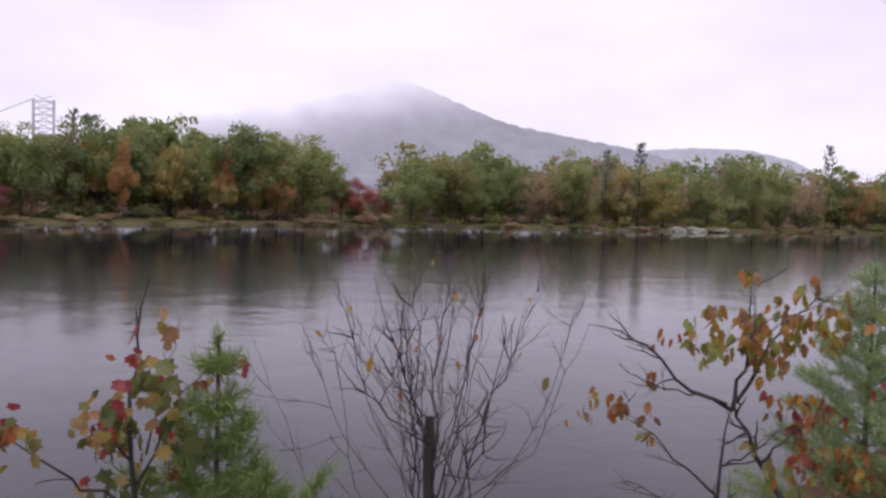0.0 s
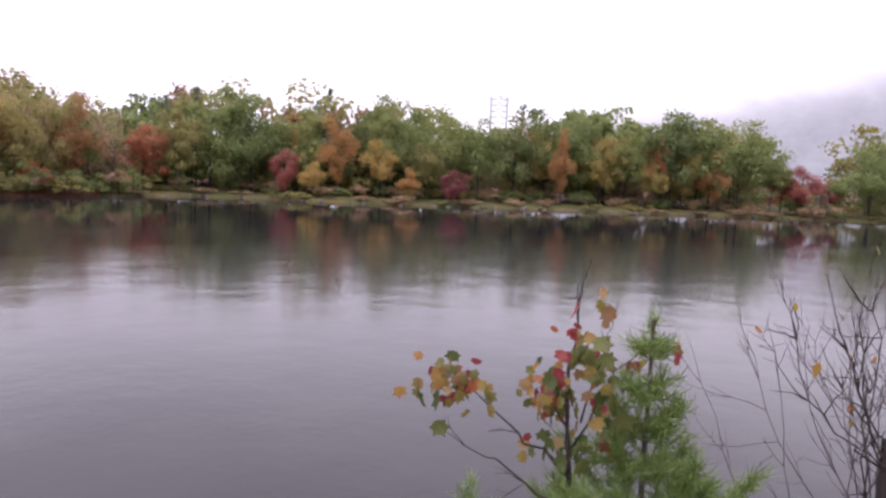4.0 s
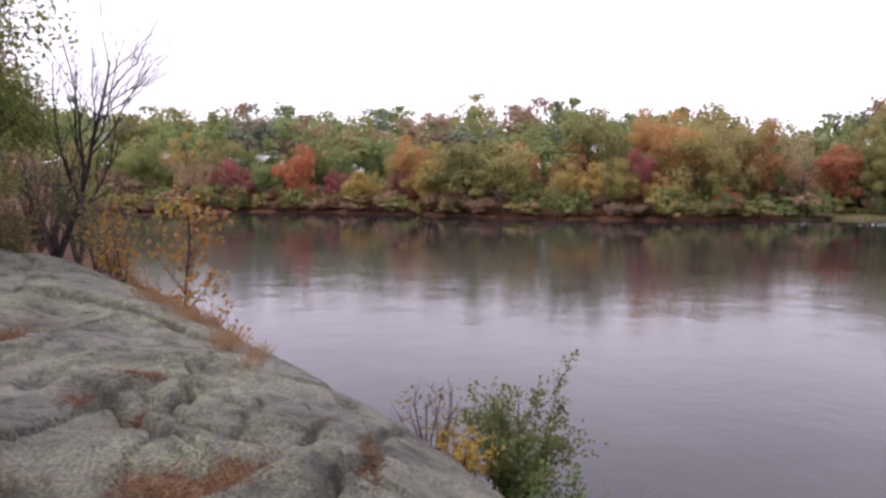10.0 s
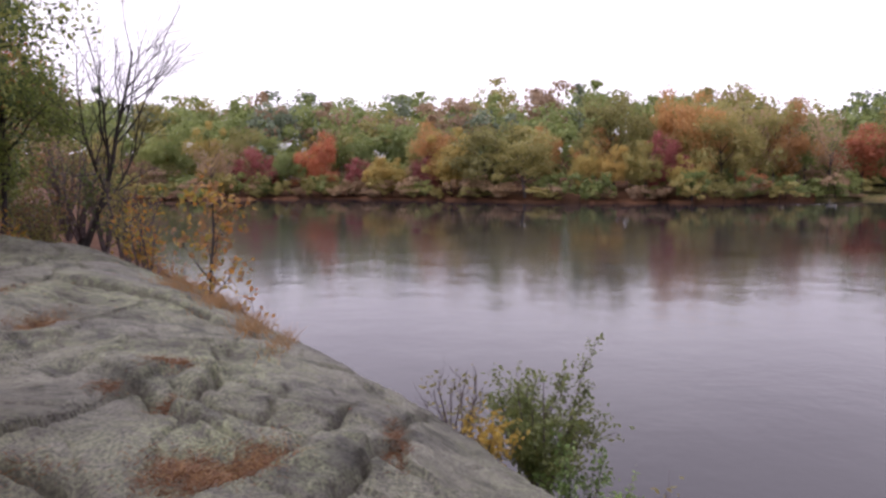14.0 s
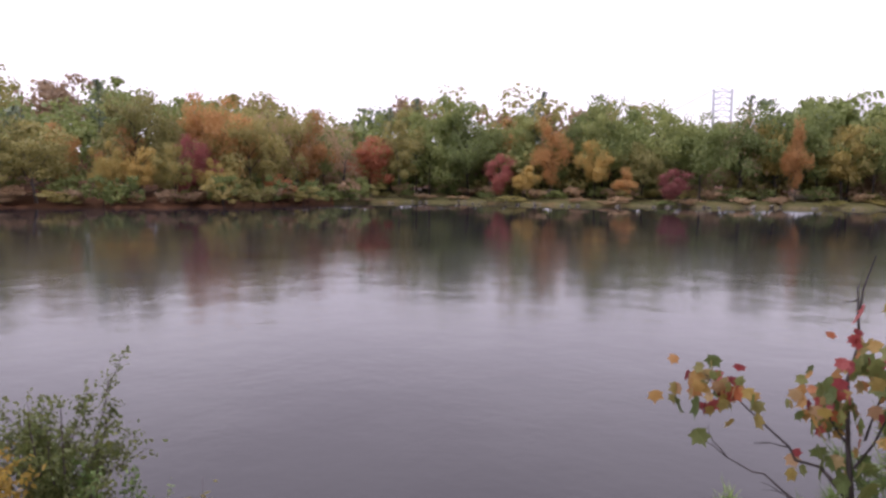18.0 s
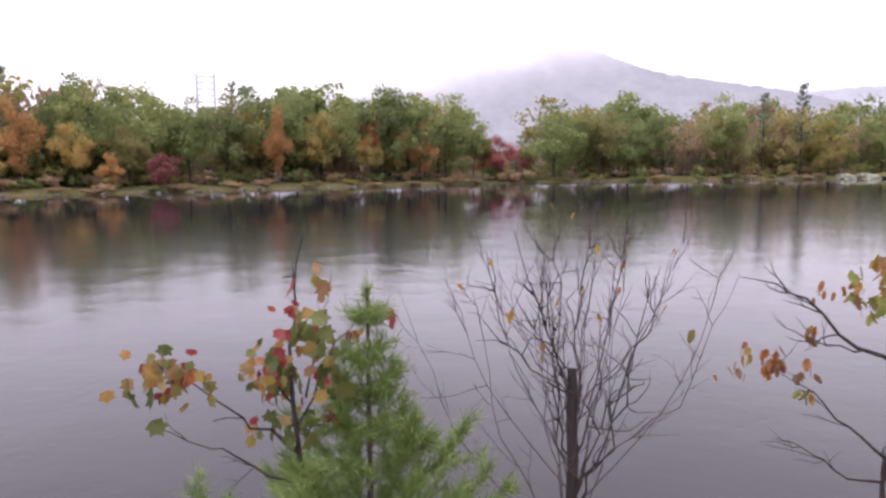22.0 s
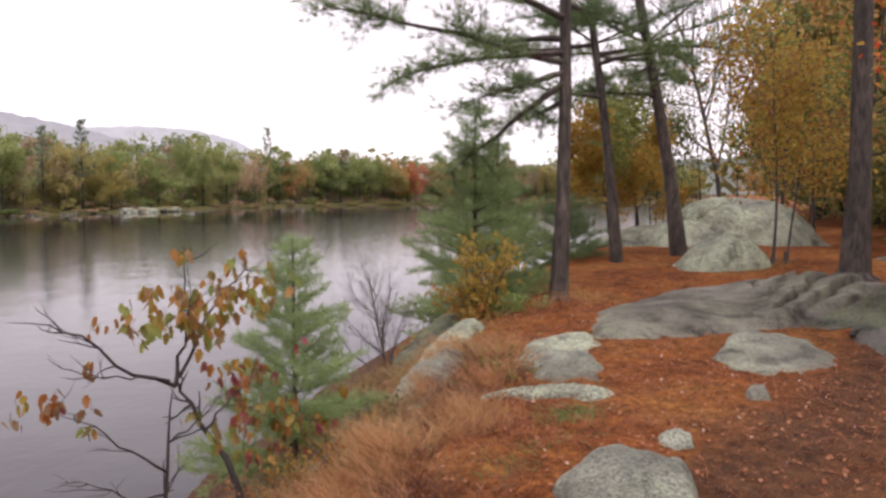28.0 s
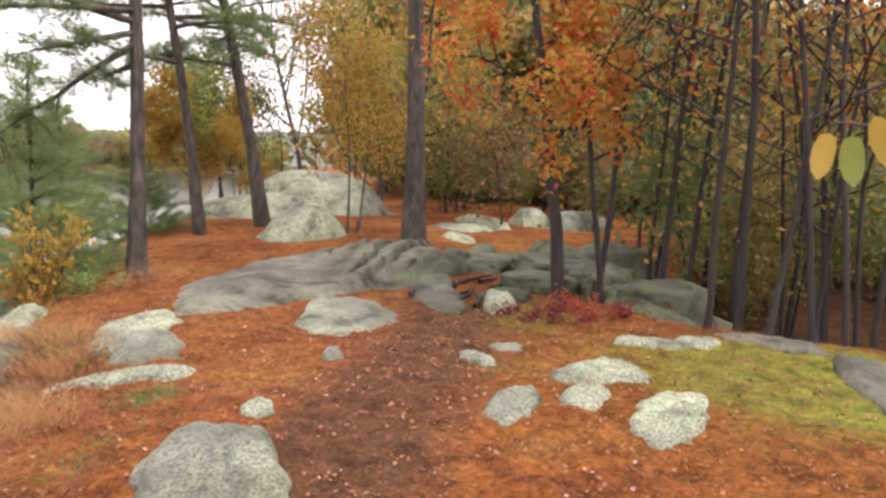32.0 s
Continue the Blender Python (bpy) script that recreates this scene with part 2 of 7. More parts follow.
HAZED_OLIVE = leaf_mat("hazed_leaves_olive", [(0.15, (0.188, 0.181, 0.069)), (0.5, (0.325, 0.300, 0.106)), (0.85, (0.463, 0.375, 0.138))])
HAZED_YELLOW = leaf_mat("hazed_leaves_yellow", [(0.15, (0.24, 0.235, 0.08)), (0.5, (0.44, 0.34, 0.105)), (0.85, (0.58, 0.4, 0.13))])
HAZED_ORANGE = leaf_mat("hazed_leaves_orange", [(0.15, (0.330, 0.185, 0.075)), (0.5, (0.500, 0.275, 0.105)), (0.85, (0.600, 0.390, 0.150))])
HAZED_RED = leaf_mat("hazed_leaves_red", [(0.15, (0.330, 0.125, 0.068)), (0.5, (0.520, 0.185, 0.095)), (0.85, (0.620, 0.285, 0.130))])
HAZED_CRIMSON = leaf_mat("hazed_leaves_crimson", [(0.15, (0.22, 0.085, 0.08)), (0.5, (0.35, 0.11, 0.105)), (0.85, (0.45, 0.17, 0.13))])
HAZED_BROWN = leaf_mat("hazed_leaves_brown", [(0.15, (0.263, 0.188, 0.125)), (0.5, (0.413, 0.288, 0.175)), (0.85, (0.512, 0.375, 0.225))])
RUST = leaf_mat("leaves_rust_red", [(0.25, (0.34, 0.05, 0.035)), (0.5, (0.52, 0.1, 0.045)), (0.75, (0.6, 0.24, 0.06))], 0.6, single=1.0, whole=0.25, shift=0.2)
TAN_LEAF = leaf_mat("leaves_pinkish_tan", [(0.15, (0.26, 0.13, 0.085)), (0.5, (0.4, 0.24, 0.15)), (0.85, (0.36, 0.3, 0.12))], 0.5, single=0.9, whole=0.6, shift=0.1)
MOSS_BROWN = leaf_mat("moss_brown", [(0.15, (0.060, 0.030, 0.014)), (0.5, (0.150, 0.068, 0.026)), (0.85, (0.240, 0.125, 0.045))], 0.2)
PINK_LEAF = leaf_mat("fallen_pink_leaves", [(0.2, (0.357, 0.170, 0.145)), (0.5, (0.468, 0.306, 0.281)), (0.8, (0.510, 0.399, 0.357))], 0.1)
NEEDLE_LITTER = leaf_mat("fallen_needles", [(0.15, (0.150, 0.046, 0.017)), (0.5, (0.268, 0.086, 0.028)), (0.85, (0.360, 0.150, 0.055))], 0.1)
PINE_BARK = bark_mat("bark_pine", (0.018, 0.014, 0.013), (0.235, 0.185, 0.158), 13)
DARK_BARK = bark_mat("bark_dark_wet", (0.018, 0.014, 0.014), (0.075, 0.055, 0.05), 12)
GREY_BARK = bark_mat("bark_grey", (0.06, 0.05, 0.05), (0.2, 0.17, 0.16), 12)
TWIG = bark_mat("bark_twig_purple_brown", (0.06, 0.042, 0.045), (0.2, 0.15, 0.15), 30)
PALE_BARK = bark_mat("bark_bleached", (0.3, 0.27, 0.25), (0.6, 0.57, 0.53), 10)
ROCK = rock_mat("rock_grey", (0.100, 0.090, 0.080), (0.180, 0.166, 0.148), (0.184, 0.196, 0.136), (0.048, 0.042, 0.037), 0.5)
OUTCROP = rock_mat("rock_outcrop", (0.056, 0.054, 0.044), (0.132, 0.124, 0.106), (0.165, 0.178, 0.108), (0.022, 0.020, 0.016), 0.47, 0.45, True)
LICHEN_ROCK = rock_mat("rock_lichen", (0.150, 0.155, 0.132), (0.265, 0.270, 0.230), (0.365, 0.400, 0.295), (0.076, 0.076, 0.064), 0.45, 0.5)
LEDGE_ROCK = rock_mat("rock_layered", (0.100, 0.090, 0.080), (0.190, 0.175, 0.156), (0.200, 0.212, 0.146), (0.044, 0.038, 0.033), 0.49, 0.4, True)
DARK_ROCK = rock_mat("rock_dark_mossy", (0.055, 0.060, 0.042), (0.130, 0.134, 0.102), (0.125, 0.150, 0.058), (0.026, 0.026, 0.022), 0.48)


def ground_mat():
    m, n, l, b = nodes_of("ground_litter_moss_lawn")
    at = n.new("ShaderNodeAttribute")
    at.attribute_name = "cover"
    sep = n.new("ShaderNodeSeparateColor")
    l.new(at.outputs[0], sep.inputs[0])
    mid, fine, grain = noise_node(n, l, 1.4, 5, 0.65), noise_node(n, l, 14, 6, 0.75), noise_node(n, l, 70, 4, 0.7)
    litter = ramp_node(n, [(0.3, (0.066, 0.025, 0.010)), (0.5, (0.215, 0.077, 0.020)), (0.68, (0.355, 0.152, 0.040))])
    l.new(fine.outputs[0], litter.inputs[0])
    wide = noise_node(n, l, 0.7, 4, 0.6)
    tone = ramp_node(n, [(0.36, (0.62, 0.5, 0.5)), (0.5, (0.95, 0.85, 0.85)), (0.64, (1.05, 1.2, 1.25))])
    l.new(wide.outputs[0], tone.inputs[0])
    patch = noise_node(n, l, 3.6, 5, 0.7)
    patches = ramp_node(n, [(0.36, (0.5, 0.47, 0.5)), (0.5, (1, 1, 1)), (0.64, (1.3, 1.3, 1.25))])
    l.new(patch.outputs[0], patches.inputs[0])
    moss = ramp_node(n, [(0.34, (0.084, 0.091, 0.019)), (0.5, (0.167, 0.179, 0.030)), (0.62, (0.251, 0.228, 0.046)), (0.72, (0.228, 0.114, 0.038))])
    l.new(fine.outputs[0], moss.inputs[0])
    soil = ramp_node(n, [(0.3, (0.042, 0.021, 0.013)), (0.7, (0.137, 0.062, 0.030))])
    l.new(fine.outputs[0], soil.inputs[0])
    lawn = ramp_node(n, [(0.3, (0.065, 0.07, 0.026)), (0.55, (0.1, 0.09, 0.036)), (0.7, (0.15, 0.1, 0.045))])
    lawn_noise = noise_node(n, l, 0.15, 5, 0.6)
    l.new(lawn_noise.outputs[0], lawn.inputs[0])

    def edge(sock, width=0.5):
        a = n.new("ShaderNodeMath")
        a.operation = "MULTIPLY_ADD"
        l.new(mid.outputs[0], a.inputs[0])
        a.inputs[1].default_value = width
        l.new(sock, a.inputs[2])
        r = ramp_node(n, [(0.55, (0, 0, 0)), (0.8, (1, 1, 1))])
        l.new(a.outputs[0], r.inputs[0])
        return r.outputs[0]
    c = blend(n, l, edge(sep.outputs[1]), blend(n, l, 1.0, litter.outputs[0], tone.outputs[0], "MULTIPLY"), moss.outputs[0])
    c = blend(n, l, edge(sep.outputs[0]), c, soil.outputs[0])
    c = blend(n, l, edge(sep.outputs[2], 0.1), c, lawn.outputs[0])
    c = blend(n, l, at.outputs["Alpha"], c, (0.13, 0.108, 0.066))
    rg = ramp_node(n, [(0.3, (0.6, 0.6, 0.6)), (0.7, (1.3, 1.3, 1.3))])
    l.new(grain.outputs[0], rg.inputs[0])
    c = blend(n, l, 1.0, c, patches.outputs[0], "MULTIPLY")
    l.new(blend(n, l, 1.0, c, rg.outputs[0], "MULTIPLY"), b.inputs["Base Color"])
    b.inputs["Roughness"].default_value, b.inputs["Specular IOR Level"].default_value = 0.85, 0.15
    bump(n, l, b, fine.outputs[0], 0.9, 0.04)
    return m


def water_mat():
    """Sheltered, mirror-calm water towards the far shore, ruffled in drifting patches further out."""
    m, n, l, b = nodes_of("lake_water")
    b.inputs["Base Color"].default_value = (0.02, 0.019, 0.022, 1)
    b.inputs["IOR"].default_value = 1.333
    g = n.new("ShaderNodeNewGeometry")
    away = n.new("ShaderNodeVectorMath")
    away.operation = "LENGTH"
    l.new(g.outputs["Position"], away.inputs[0])
    patch, streak = noise_node(n, l, 0.022, 3, 0.5), noise_node(n, l, 0.11, 5, 0.6)

    def add(a, k, c):
        x = n.new("ShaderNodeMath")
        x.operation = "MULTIPLY_ADD"
        l.new(a, x.inputs[0])
        x.inputs[1].default_value = k
        if isinstance(c, (int, float)):
            x.inputs[2].default_value = c
        else:
            l.new(c, x.inputs[2])
        return x.outputs[0]
    east = n.new("ShaderNodeSeparateXYZ")
    l.new(g.outputs["Position"], east.inputs[0])
    wide = n.new("ShaderNodeMath")
    wide.operation, wide.inputs[1].default_value = "MAXIMUM", 0.0
    l.new(add(east.outputs[0], 1.0, 14.0), wide.inputs[0])
    reach = add(patch.outputs[0], 60, add(streak.outputs[0], 105, add(wide.outputs[0], -1.0, away.outputs["Value"])))
    calm = n.new("ShaderNodeMapRange")
    calm.interpolation_type = "SMOOTHSTEP"
    l.new(reach, calm.inputs[0])
    for k, v in enumerate((131, 160, 0.23, 0.065)):
        calm.inputs[k + 1].default_value = v
    rough = n.new("ShaderNodeMapRange")
    l.new(calm.outputs[0], rough.inputs[0])
    for k, v in enumerate((0.06, 0.22, 0.03, 0.1)):
        rough.inputs[k + 1].default_value = v
    l.new(rough.outputs[0], b.inputs["Roughness"])
    rip, swell = noise_node(n, l, 4.5, 3, 0.6), noise_node(n, l, 0.35, 3, 0.5)
    k = bump(n, l, b, add(rip.outputs[0], 0.16, swell.outputs[0]), 0.35, 0.12)
    l.new(calm.outputs[0], k.inputs["Strength"])
    return m


GROUND, WATER = ground_mat(), water_mat()
STONE_EDGE = plain_mat("shore_stone", (0.12, 0.108, 0.095), 0.8, 0, 0.35, 1.2)
WHITE_WALL = plain_mat("white_clapboard", (0.62, 0.62, 0.62), 0.6, 0, 0.08)
ROOF_GREY = plain_mat("grey_shingles", (0.5, 0.5, 0.52), 0.6, 0, 0.15)
GLASS_DARK = plain_mat("dark_window_glass", (0.05, 0.055, 0.06), 0.1, 0, 0.2)


# ---- shape of the land: water at 0 m, the path about 3 m above it ----
EDGE_X = [-300, -120, -40, -20, -14.3, -11.6, -9.3, -5.3, -3.3, -1.5, 0, 1.6, 3.3, 5.0, 6.8, 9, 13, 20, 40, 120, 330]
EDGE_Y = [-110, -46, -15, -7.6, -4.4, -3.0, -1.8, -0.2, 0.75, 1.7, 2.1, 3.05, 4.4, 5.8, 7.0, 9.0, 11.4, 15, 25, 68, 185]
SHORE_A = [-70, -60, -40, -30, -20, -10, 0, 10, 20, 30, 40, 50, 58, 64, 70, 76, 83, 92, 100, 110, 125]
SHORE_D = [420, 400, 325, 282, 208, 180, 172, 152, 139, 128, 124, 131, 117, 107, 105, 107, 114, 125, 127, 124, 120]


def sstep(v):
    v = np.clip(v, 0, 1)
    return v * v * (3 - 2 * v)


def bank(x, y):
    """Metres past the edge of the near bank, towards the lake."""
    return (y - np.interp(x, EDGE_X, EDGE_Y)) * 0.85


def shore(x, y):
    """Metres past the far shore line, away from the camera's bank."""
    az = np.degrees(np.arctan2(-x, y))
    r = np.hypot(x, y)
    return r - np.interp(az, SHORE_A, SHORE_D) - 1.2 * np.sin(az * 1.9) - 0.7 * np.sin(az * 5.3)


def land(x, y):
    """Height of the ground."""
    x, y = np.asarray(x, float), np.asarray(y, float)
    s, q = bank(x, y), shore(x, y)
    left = sstep((-1.0 - x) / 3)
    top = 3.05 + 0.12 * left + left * 0.08 * np.clip(-s, 0, 3.5) + 0.05 * np.sin(x * 0.9 + 1) * np.cos(y * 1.1)
    top = top + 0.25 * sstep((x - 9) / 8) * sstep((y - 3) / 4)
    top = top - 1.3 * sstep((x - 7.9) / 2.5) * sstep((0.5 - y) / 1.6)
    top = top - 0.5 * sstep((-y - 8) / 6)
    slope = 0.8 - 0.2 * sstep((x - 1) / 4)
    near = top - slope * 0.45 * np.log1p(np.exp(np.clip(s / 0.45, -30, 30)))
    near = np.maximum(near, -1.4)
    az = np.degrees(np.arctan2(-x, y))
    hill = sstep((az - 50) / 25)
    far = 0.35 * sstep(q / 0.7) + 0.55 * sstep(q / 9) + (1 - hill) * 2.8 * sstep((q - 5) / 120) + hill * 8 * sstep((q - 4) / 70) + np.clip(q - 200, 0, None) * 0.02
    far = np.where(q < 0, np.maximum(q * 0.3, -1.4), far)
    return np.maximum(near, far)


def mesh_data(name, verts, faces, mats, smooth=False):
    me = bpy.data.meshes.new(name)
    me.from_pydata(verts.tolist() if hasattr(verts, "tolist") else verts, [], faces.tolist() if hasattr(faces, "tolist") else faces)
    for m in mats if isinstance(mats, (list, tuple)) else [mats]:
        me.materials.append(m)
    if smooth:
        me.shade_smooth()
    me.update()
    return me


def part(name, verts, faces, mat, parent=None, label="", smooth=False):
    ob = new(name, mesh_data(name, verts, faces, mat, smooth))
    if parent is not None:
        ob.parent = parent
    return tagged(ob, label)


def root(name, label, category, m=None, group="", kind=""):
    ob = new(name)
    if m is not None:
        ob.matrix_basis = m
    return tagged(ob, label, category, group, kind)


def grid_faces(nu, nv, wrap=False):
    i, j = np.meshgrid(np.arange(nu if wrap else nu - 1), np.arange(nv - 1), indexing="ij")
    k = (i + 1) % nu
    return np.stack([i * nv + j, k * nv + j, k * nv + j + 1, i * nv + j + 1], -1).reshape(-1, 4)


def fbm(x, y, f, seed=0.0, octaves=3):
    """Cheap smooth noise from turned sines."""
    v, a = np.zeros_like(x), 1.0
    for k in range(octaves):
        c, s = math.cos(1.1 * k + seed), math.sin(1.1 * k + seed)
        u, w = (c * x - s * y) * f, (s * x + c * y) * f
        v += a * np.sin(u + 1.7 * np.sin(w * 0.7 + seed)) * np.cos(w + 1.3 * np.sin(u * 0.6 - seed))
        a, f = a * 0.5, f * 2.1
    return v


def build_ground():
    na, radii = 560, [0.0001] + [0.35 * 1.0185 ** k for k in range(500)]
    radii = np.array([r for r in radii if r < 3600] + [3600, 4200])
    a = np.linspace(0, 2 * np.pi, na, endpoint=False)
    r, t = np.meshgrid(radii, a)
    x, y = r * np.sin(t), r * np.cos(t)
    under = sstep((-1.2 - x) / 0.8) * sstep((x + 16.6) / 0.8) * sstep((bank(x, y) + 7.0) / 0.8) * (r < 30)
    z = land(x, y) - 0.45 * under + 0.025 * fbm(x, y, 2.1, 0.4) * np.clip(20 / (r + 1), 0, 1) + 0.012 * fbm(x, y, 9, 2.0) * (r < 14)
    verts = np.stack([x, y, z], -1).reshape(-1, 3)
    me = mesh_data("ground", verts, grid_faces(na, len(radii), True)[:, ::-1], GROUND, True)
    moss = np.exp(-(((x - 6.6) / 1.7) ** 2 + ((y + 0.9) / 1.5) ** 2)) * 0.75 + np.exp(-(((x - 8.2) / 1.6) ** 2 + ((y - 1.6) / 0.8) ** 2)) * 0.45
    moss += 0.3 * np.exp(-(((x - 5.0) / 0.5) ** 2 + ((y - 4.2) / 0.5) ** 2))
    path_y = 0.33 * x + 0.2 + 0.35 * np.sin(x * 0.6)
    soil = 0.6 * np.exp(-((y - path_y) / 0.95) ** 2) * sstep((x - 1.2 + 0.4 * fbm(x, y, 1.3, 0.6)) / 1.6) * sstep((10 - x) / 1.5)
    away = np.degrees(np.arctan2(-x, y))
    lawn = ((shore(x, y) > -3) & (shore(x, y) < 40) & (r > 60) & (away < 60)).astype(float)
    soil = np.maximum(soil, 0.9 * (bank(x, y) > 2.2) * (r < 60))
    # darker ground under the grass of the bank
    soil = np.maximum(soil, 0.45 * sstep((bank(x, y) + 0.9) / 0.4) * sstep((x - 0.6) / 1.2) * sstep((7.2 - x) / 1.2) * (r < 60))
    soil = np.maximum(soil, 0.9 * (r > 60) * ((shore(x, y) > 42) | (away > 57)))
    # dark cover painted on the right woods floor for the gloom there
    soil = np.maximum(soil, 0.7 * sstep((x - 8.6) / 1.5) * sstep((0.3 - y) / 1.0) * (r < 60))
    # darker ground among the trees behind the outcrop
    soil = np.maximum(soil, 0.85 * sstep((-12.0 - x) / 2) * (r < 60))
    lawn = lawn * (away < 57)
    sand = 0.85 * ((shore(x, y) > -0.6) & (shore(x, y) < 0.9) & (r > 60) & (away < 48) & (away > -6)) * sstep(0.75 + fbm(x, y, 0.09, 1.0))
    col = np.stack([soil, moss, lawn, sand], -1).reshape(-1)
    at = me.color_attributes.new("cover", "FLOAT_COLOR", "POINT")
    at.data.foreach_set("color", col.astype(np.float32))
    return tagged(new("ground", me), "russet needle and leaf litter ground with mossy patches", "ground", kind="structure")


build_ground()
wa = np.linspace(0, 2 * np.pi, 160, endpoint=False)
wr = np.array([2, 6, 15, 40, 100, 200, 330, 460])
gr, gt = np.meshgrid(wr, wa)
wv = np.stack([gr * np.sin(gt), gr * np.cos(gt), gr * 0], -1).reshape(-1, 3)
tagged(new("water", mesh_data("water", wv, grid_faces(160, len(wr), True)[:, ::-1], WATER, True)), "grey rippled lake reflecting the overcast sky", "lake", kind="structure")


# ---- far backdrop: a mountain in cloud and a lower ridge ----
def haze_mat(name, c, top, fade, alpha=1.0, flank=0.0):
    """Distant wooded slope with mist painted as pale glow, its top faded for cloud."""
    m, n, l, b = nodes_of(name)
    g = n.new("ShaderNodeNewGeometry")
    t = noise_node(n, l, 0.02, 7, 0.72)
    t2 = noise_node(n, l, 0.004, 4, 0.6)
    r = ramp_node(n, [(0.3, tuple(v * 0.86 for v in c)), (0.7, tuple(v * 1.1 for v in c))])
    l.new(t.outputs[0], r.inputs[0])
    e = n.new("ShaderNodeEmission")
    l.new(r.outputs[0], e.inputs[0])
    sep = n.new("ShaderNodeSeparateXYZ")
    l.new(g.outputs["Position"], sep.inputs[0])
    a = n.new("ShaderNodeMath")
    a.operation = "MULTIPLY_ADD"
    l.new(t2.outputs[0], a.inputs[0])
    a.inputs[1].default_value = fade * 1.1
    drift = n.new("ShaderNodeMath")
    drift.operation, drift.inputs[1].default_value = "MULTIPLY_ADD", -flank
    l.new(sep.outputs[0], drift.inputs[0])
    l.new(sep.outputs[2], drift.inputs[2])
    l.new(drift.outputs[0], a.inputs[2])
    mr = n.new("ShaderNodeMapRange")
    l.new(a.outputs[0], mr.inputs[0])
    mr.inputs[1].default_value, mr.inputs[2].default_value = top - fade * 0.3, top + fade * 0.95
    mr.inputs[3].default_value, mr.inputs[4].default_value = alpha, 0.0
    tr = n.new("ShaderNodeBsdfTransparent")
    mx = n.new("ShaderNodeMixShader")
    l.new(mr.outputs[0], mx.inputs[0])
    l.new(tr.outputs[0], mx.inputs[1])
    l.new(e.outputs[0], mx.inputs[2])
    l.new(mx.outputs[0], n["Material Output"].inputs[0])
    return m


def ridge(name, dist, az, el, mat, label, rough):
    """A hill: rows of slope from its foot to the crest, with a jagged wooded skyline."""
    a = np.linspace(az[0], az[-1], 420)
    e = np.interp(a, az[::-1], el[::-1])
    e = np.convolve(np.pad(e, 8, "edge"), np.ones(17) / 17, "valid")
    crest = 4.6 + dist * np.tan(np.radians(e)) + rough * (0.6 * np.sin(a * 9.1) * np.sin(a * 4.3) + 0.5 * np.sin(a * 23) * np.sin(a * 17.1))
    vs = []
    for k in range(9):
        d = dist - 260 * (1 - k / 8)
        vs.append(np.stack([-np.sin(np.radians(a)) * d, np.cos(np.radians(a)) * d, -5 + (crest + 5) * (k / 8) ** 0.9], -1))
    d = dist + 300
    vs.append(np.stack([-np.sin(np.radians(a)) * d, np.cos(np.radians(a)) * d, a * 0 - 5], -1))
    v = np.stack(vs, 1).reshape(-1, 3)
    return tagged(new(name, mesh_data(name, v, grid_faces(len(a), 10), mat, True)), label, "mountain", kind="structure")


# mist is painted into the glowing colours of these hills
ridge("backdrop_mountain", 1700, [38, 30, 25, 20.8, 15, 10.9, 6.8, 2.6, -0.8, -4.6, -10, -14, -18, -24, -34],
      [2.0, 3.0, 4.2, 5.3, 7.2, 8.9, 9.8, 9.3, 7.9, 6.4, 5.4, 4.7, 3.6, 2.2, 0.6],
      haze_mat("painted_mist_slope", (0.370, 0.361, 0.408), 255, 110, 1.0, 0.2), "grey wooded mountain, its summit faded out as low cloud", 2.5)
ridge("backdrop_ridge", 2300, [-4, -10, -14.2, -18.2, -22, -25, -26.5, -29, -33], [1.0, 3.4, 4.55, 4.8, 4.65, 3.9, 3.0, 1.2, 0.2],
      haze_mat("painted_mist_ridge", (0.482, 0.473, 0.533), 400, 60), "pale ridge behind the lake with painted mist", 2.0)
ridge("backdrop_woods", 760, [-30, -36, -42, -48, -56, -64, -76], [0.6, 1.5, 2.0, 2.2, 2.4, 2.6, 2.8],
      haze_mat("painted_mist_woods", (0.206, 0.215, 0.202), 400, 60), "grey-green wooded hill across the bay with painted haze", 2.0)


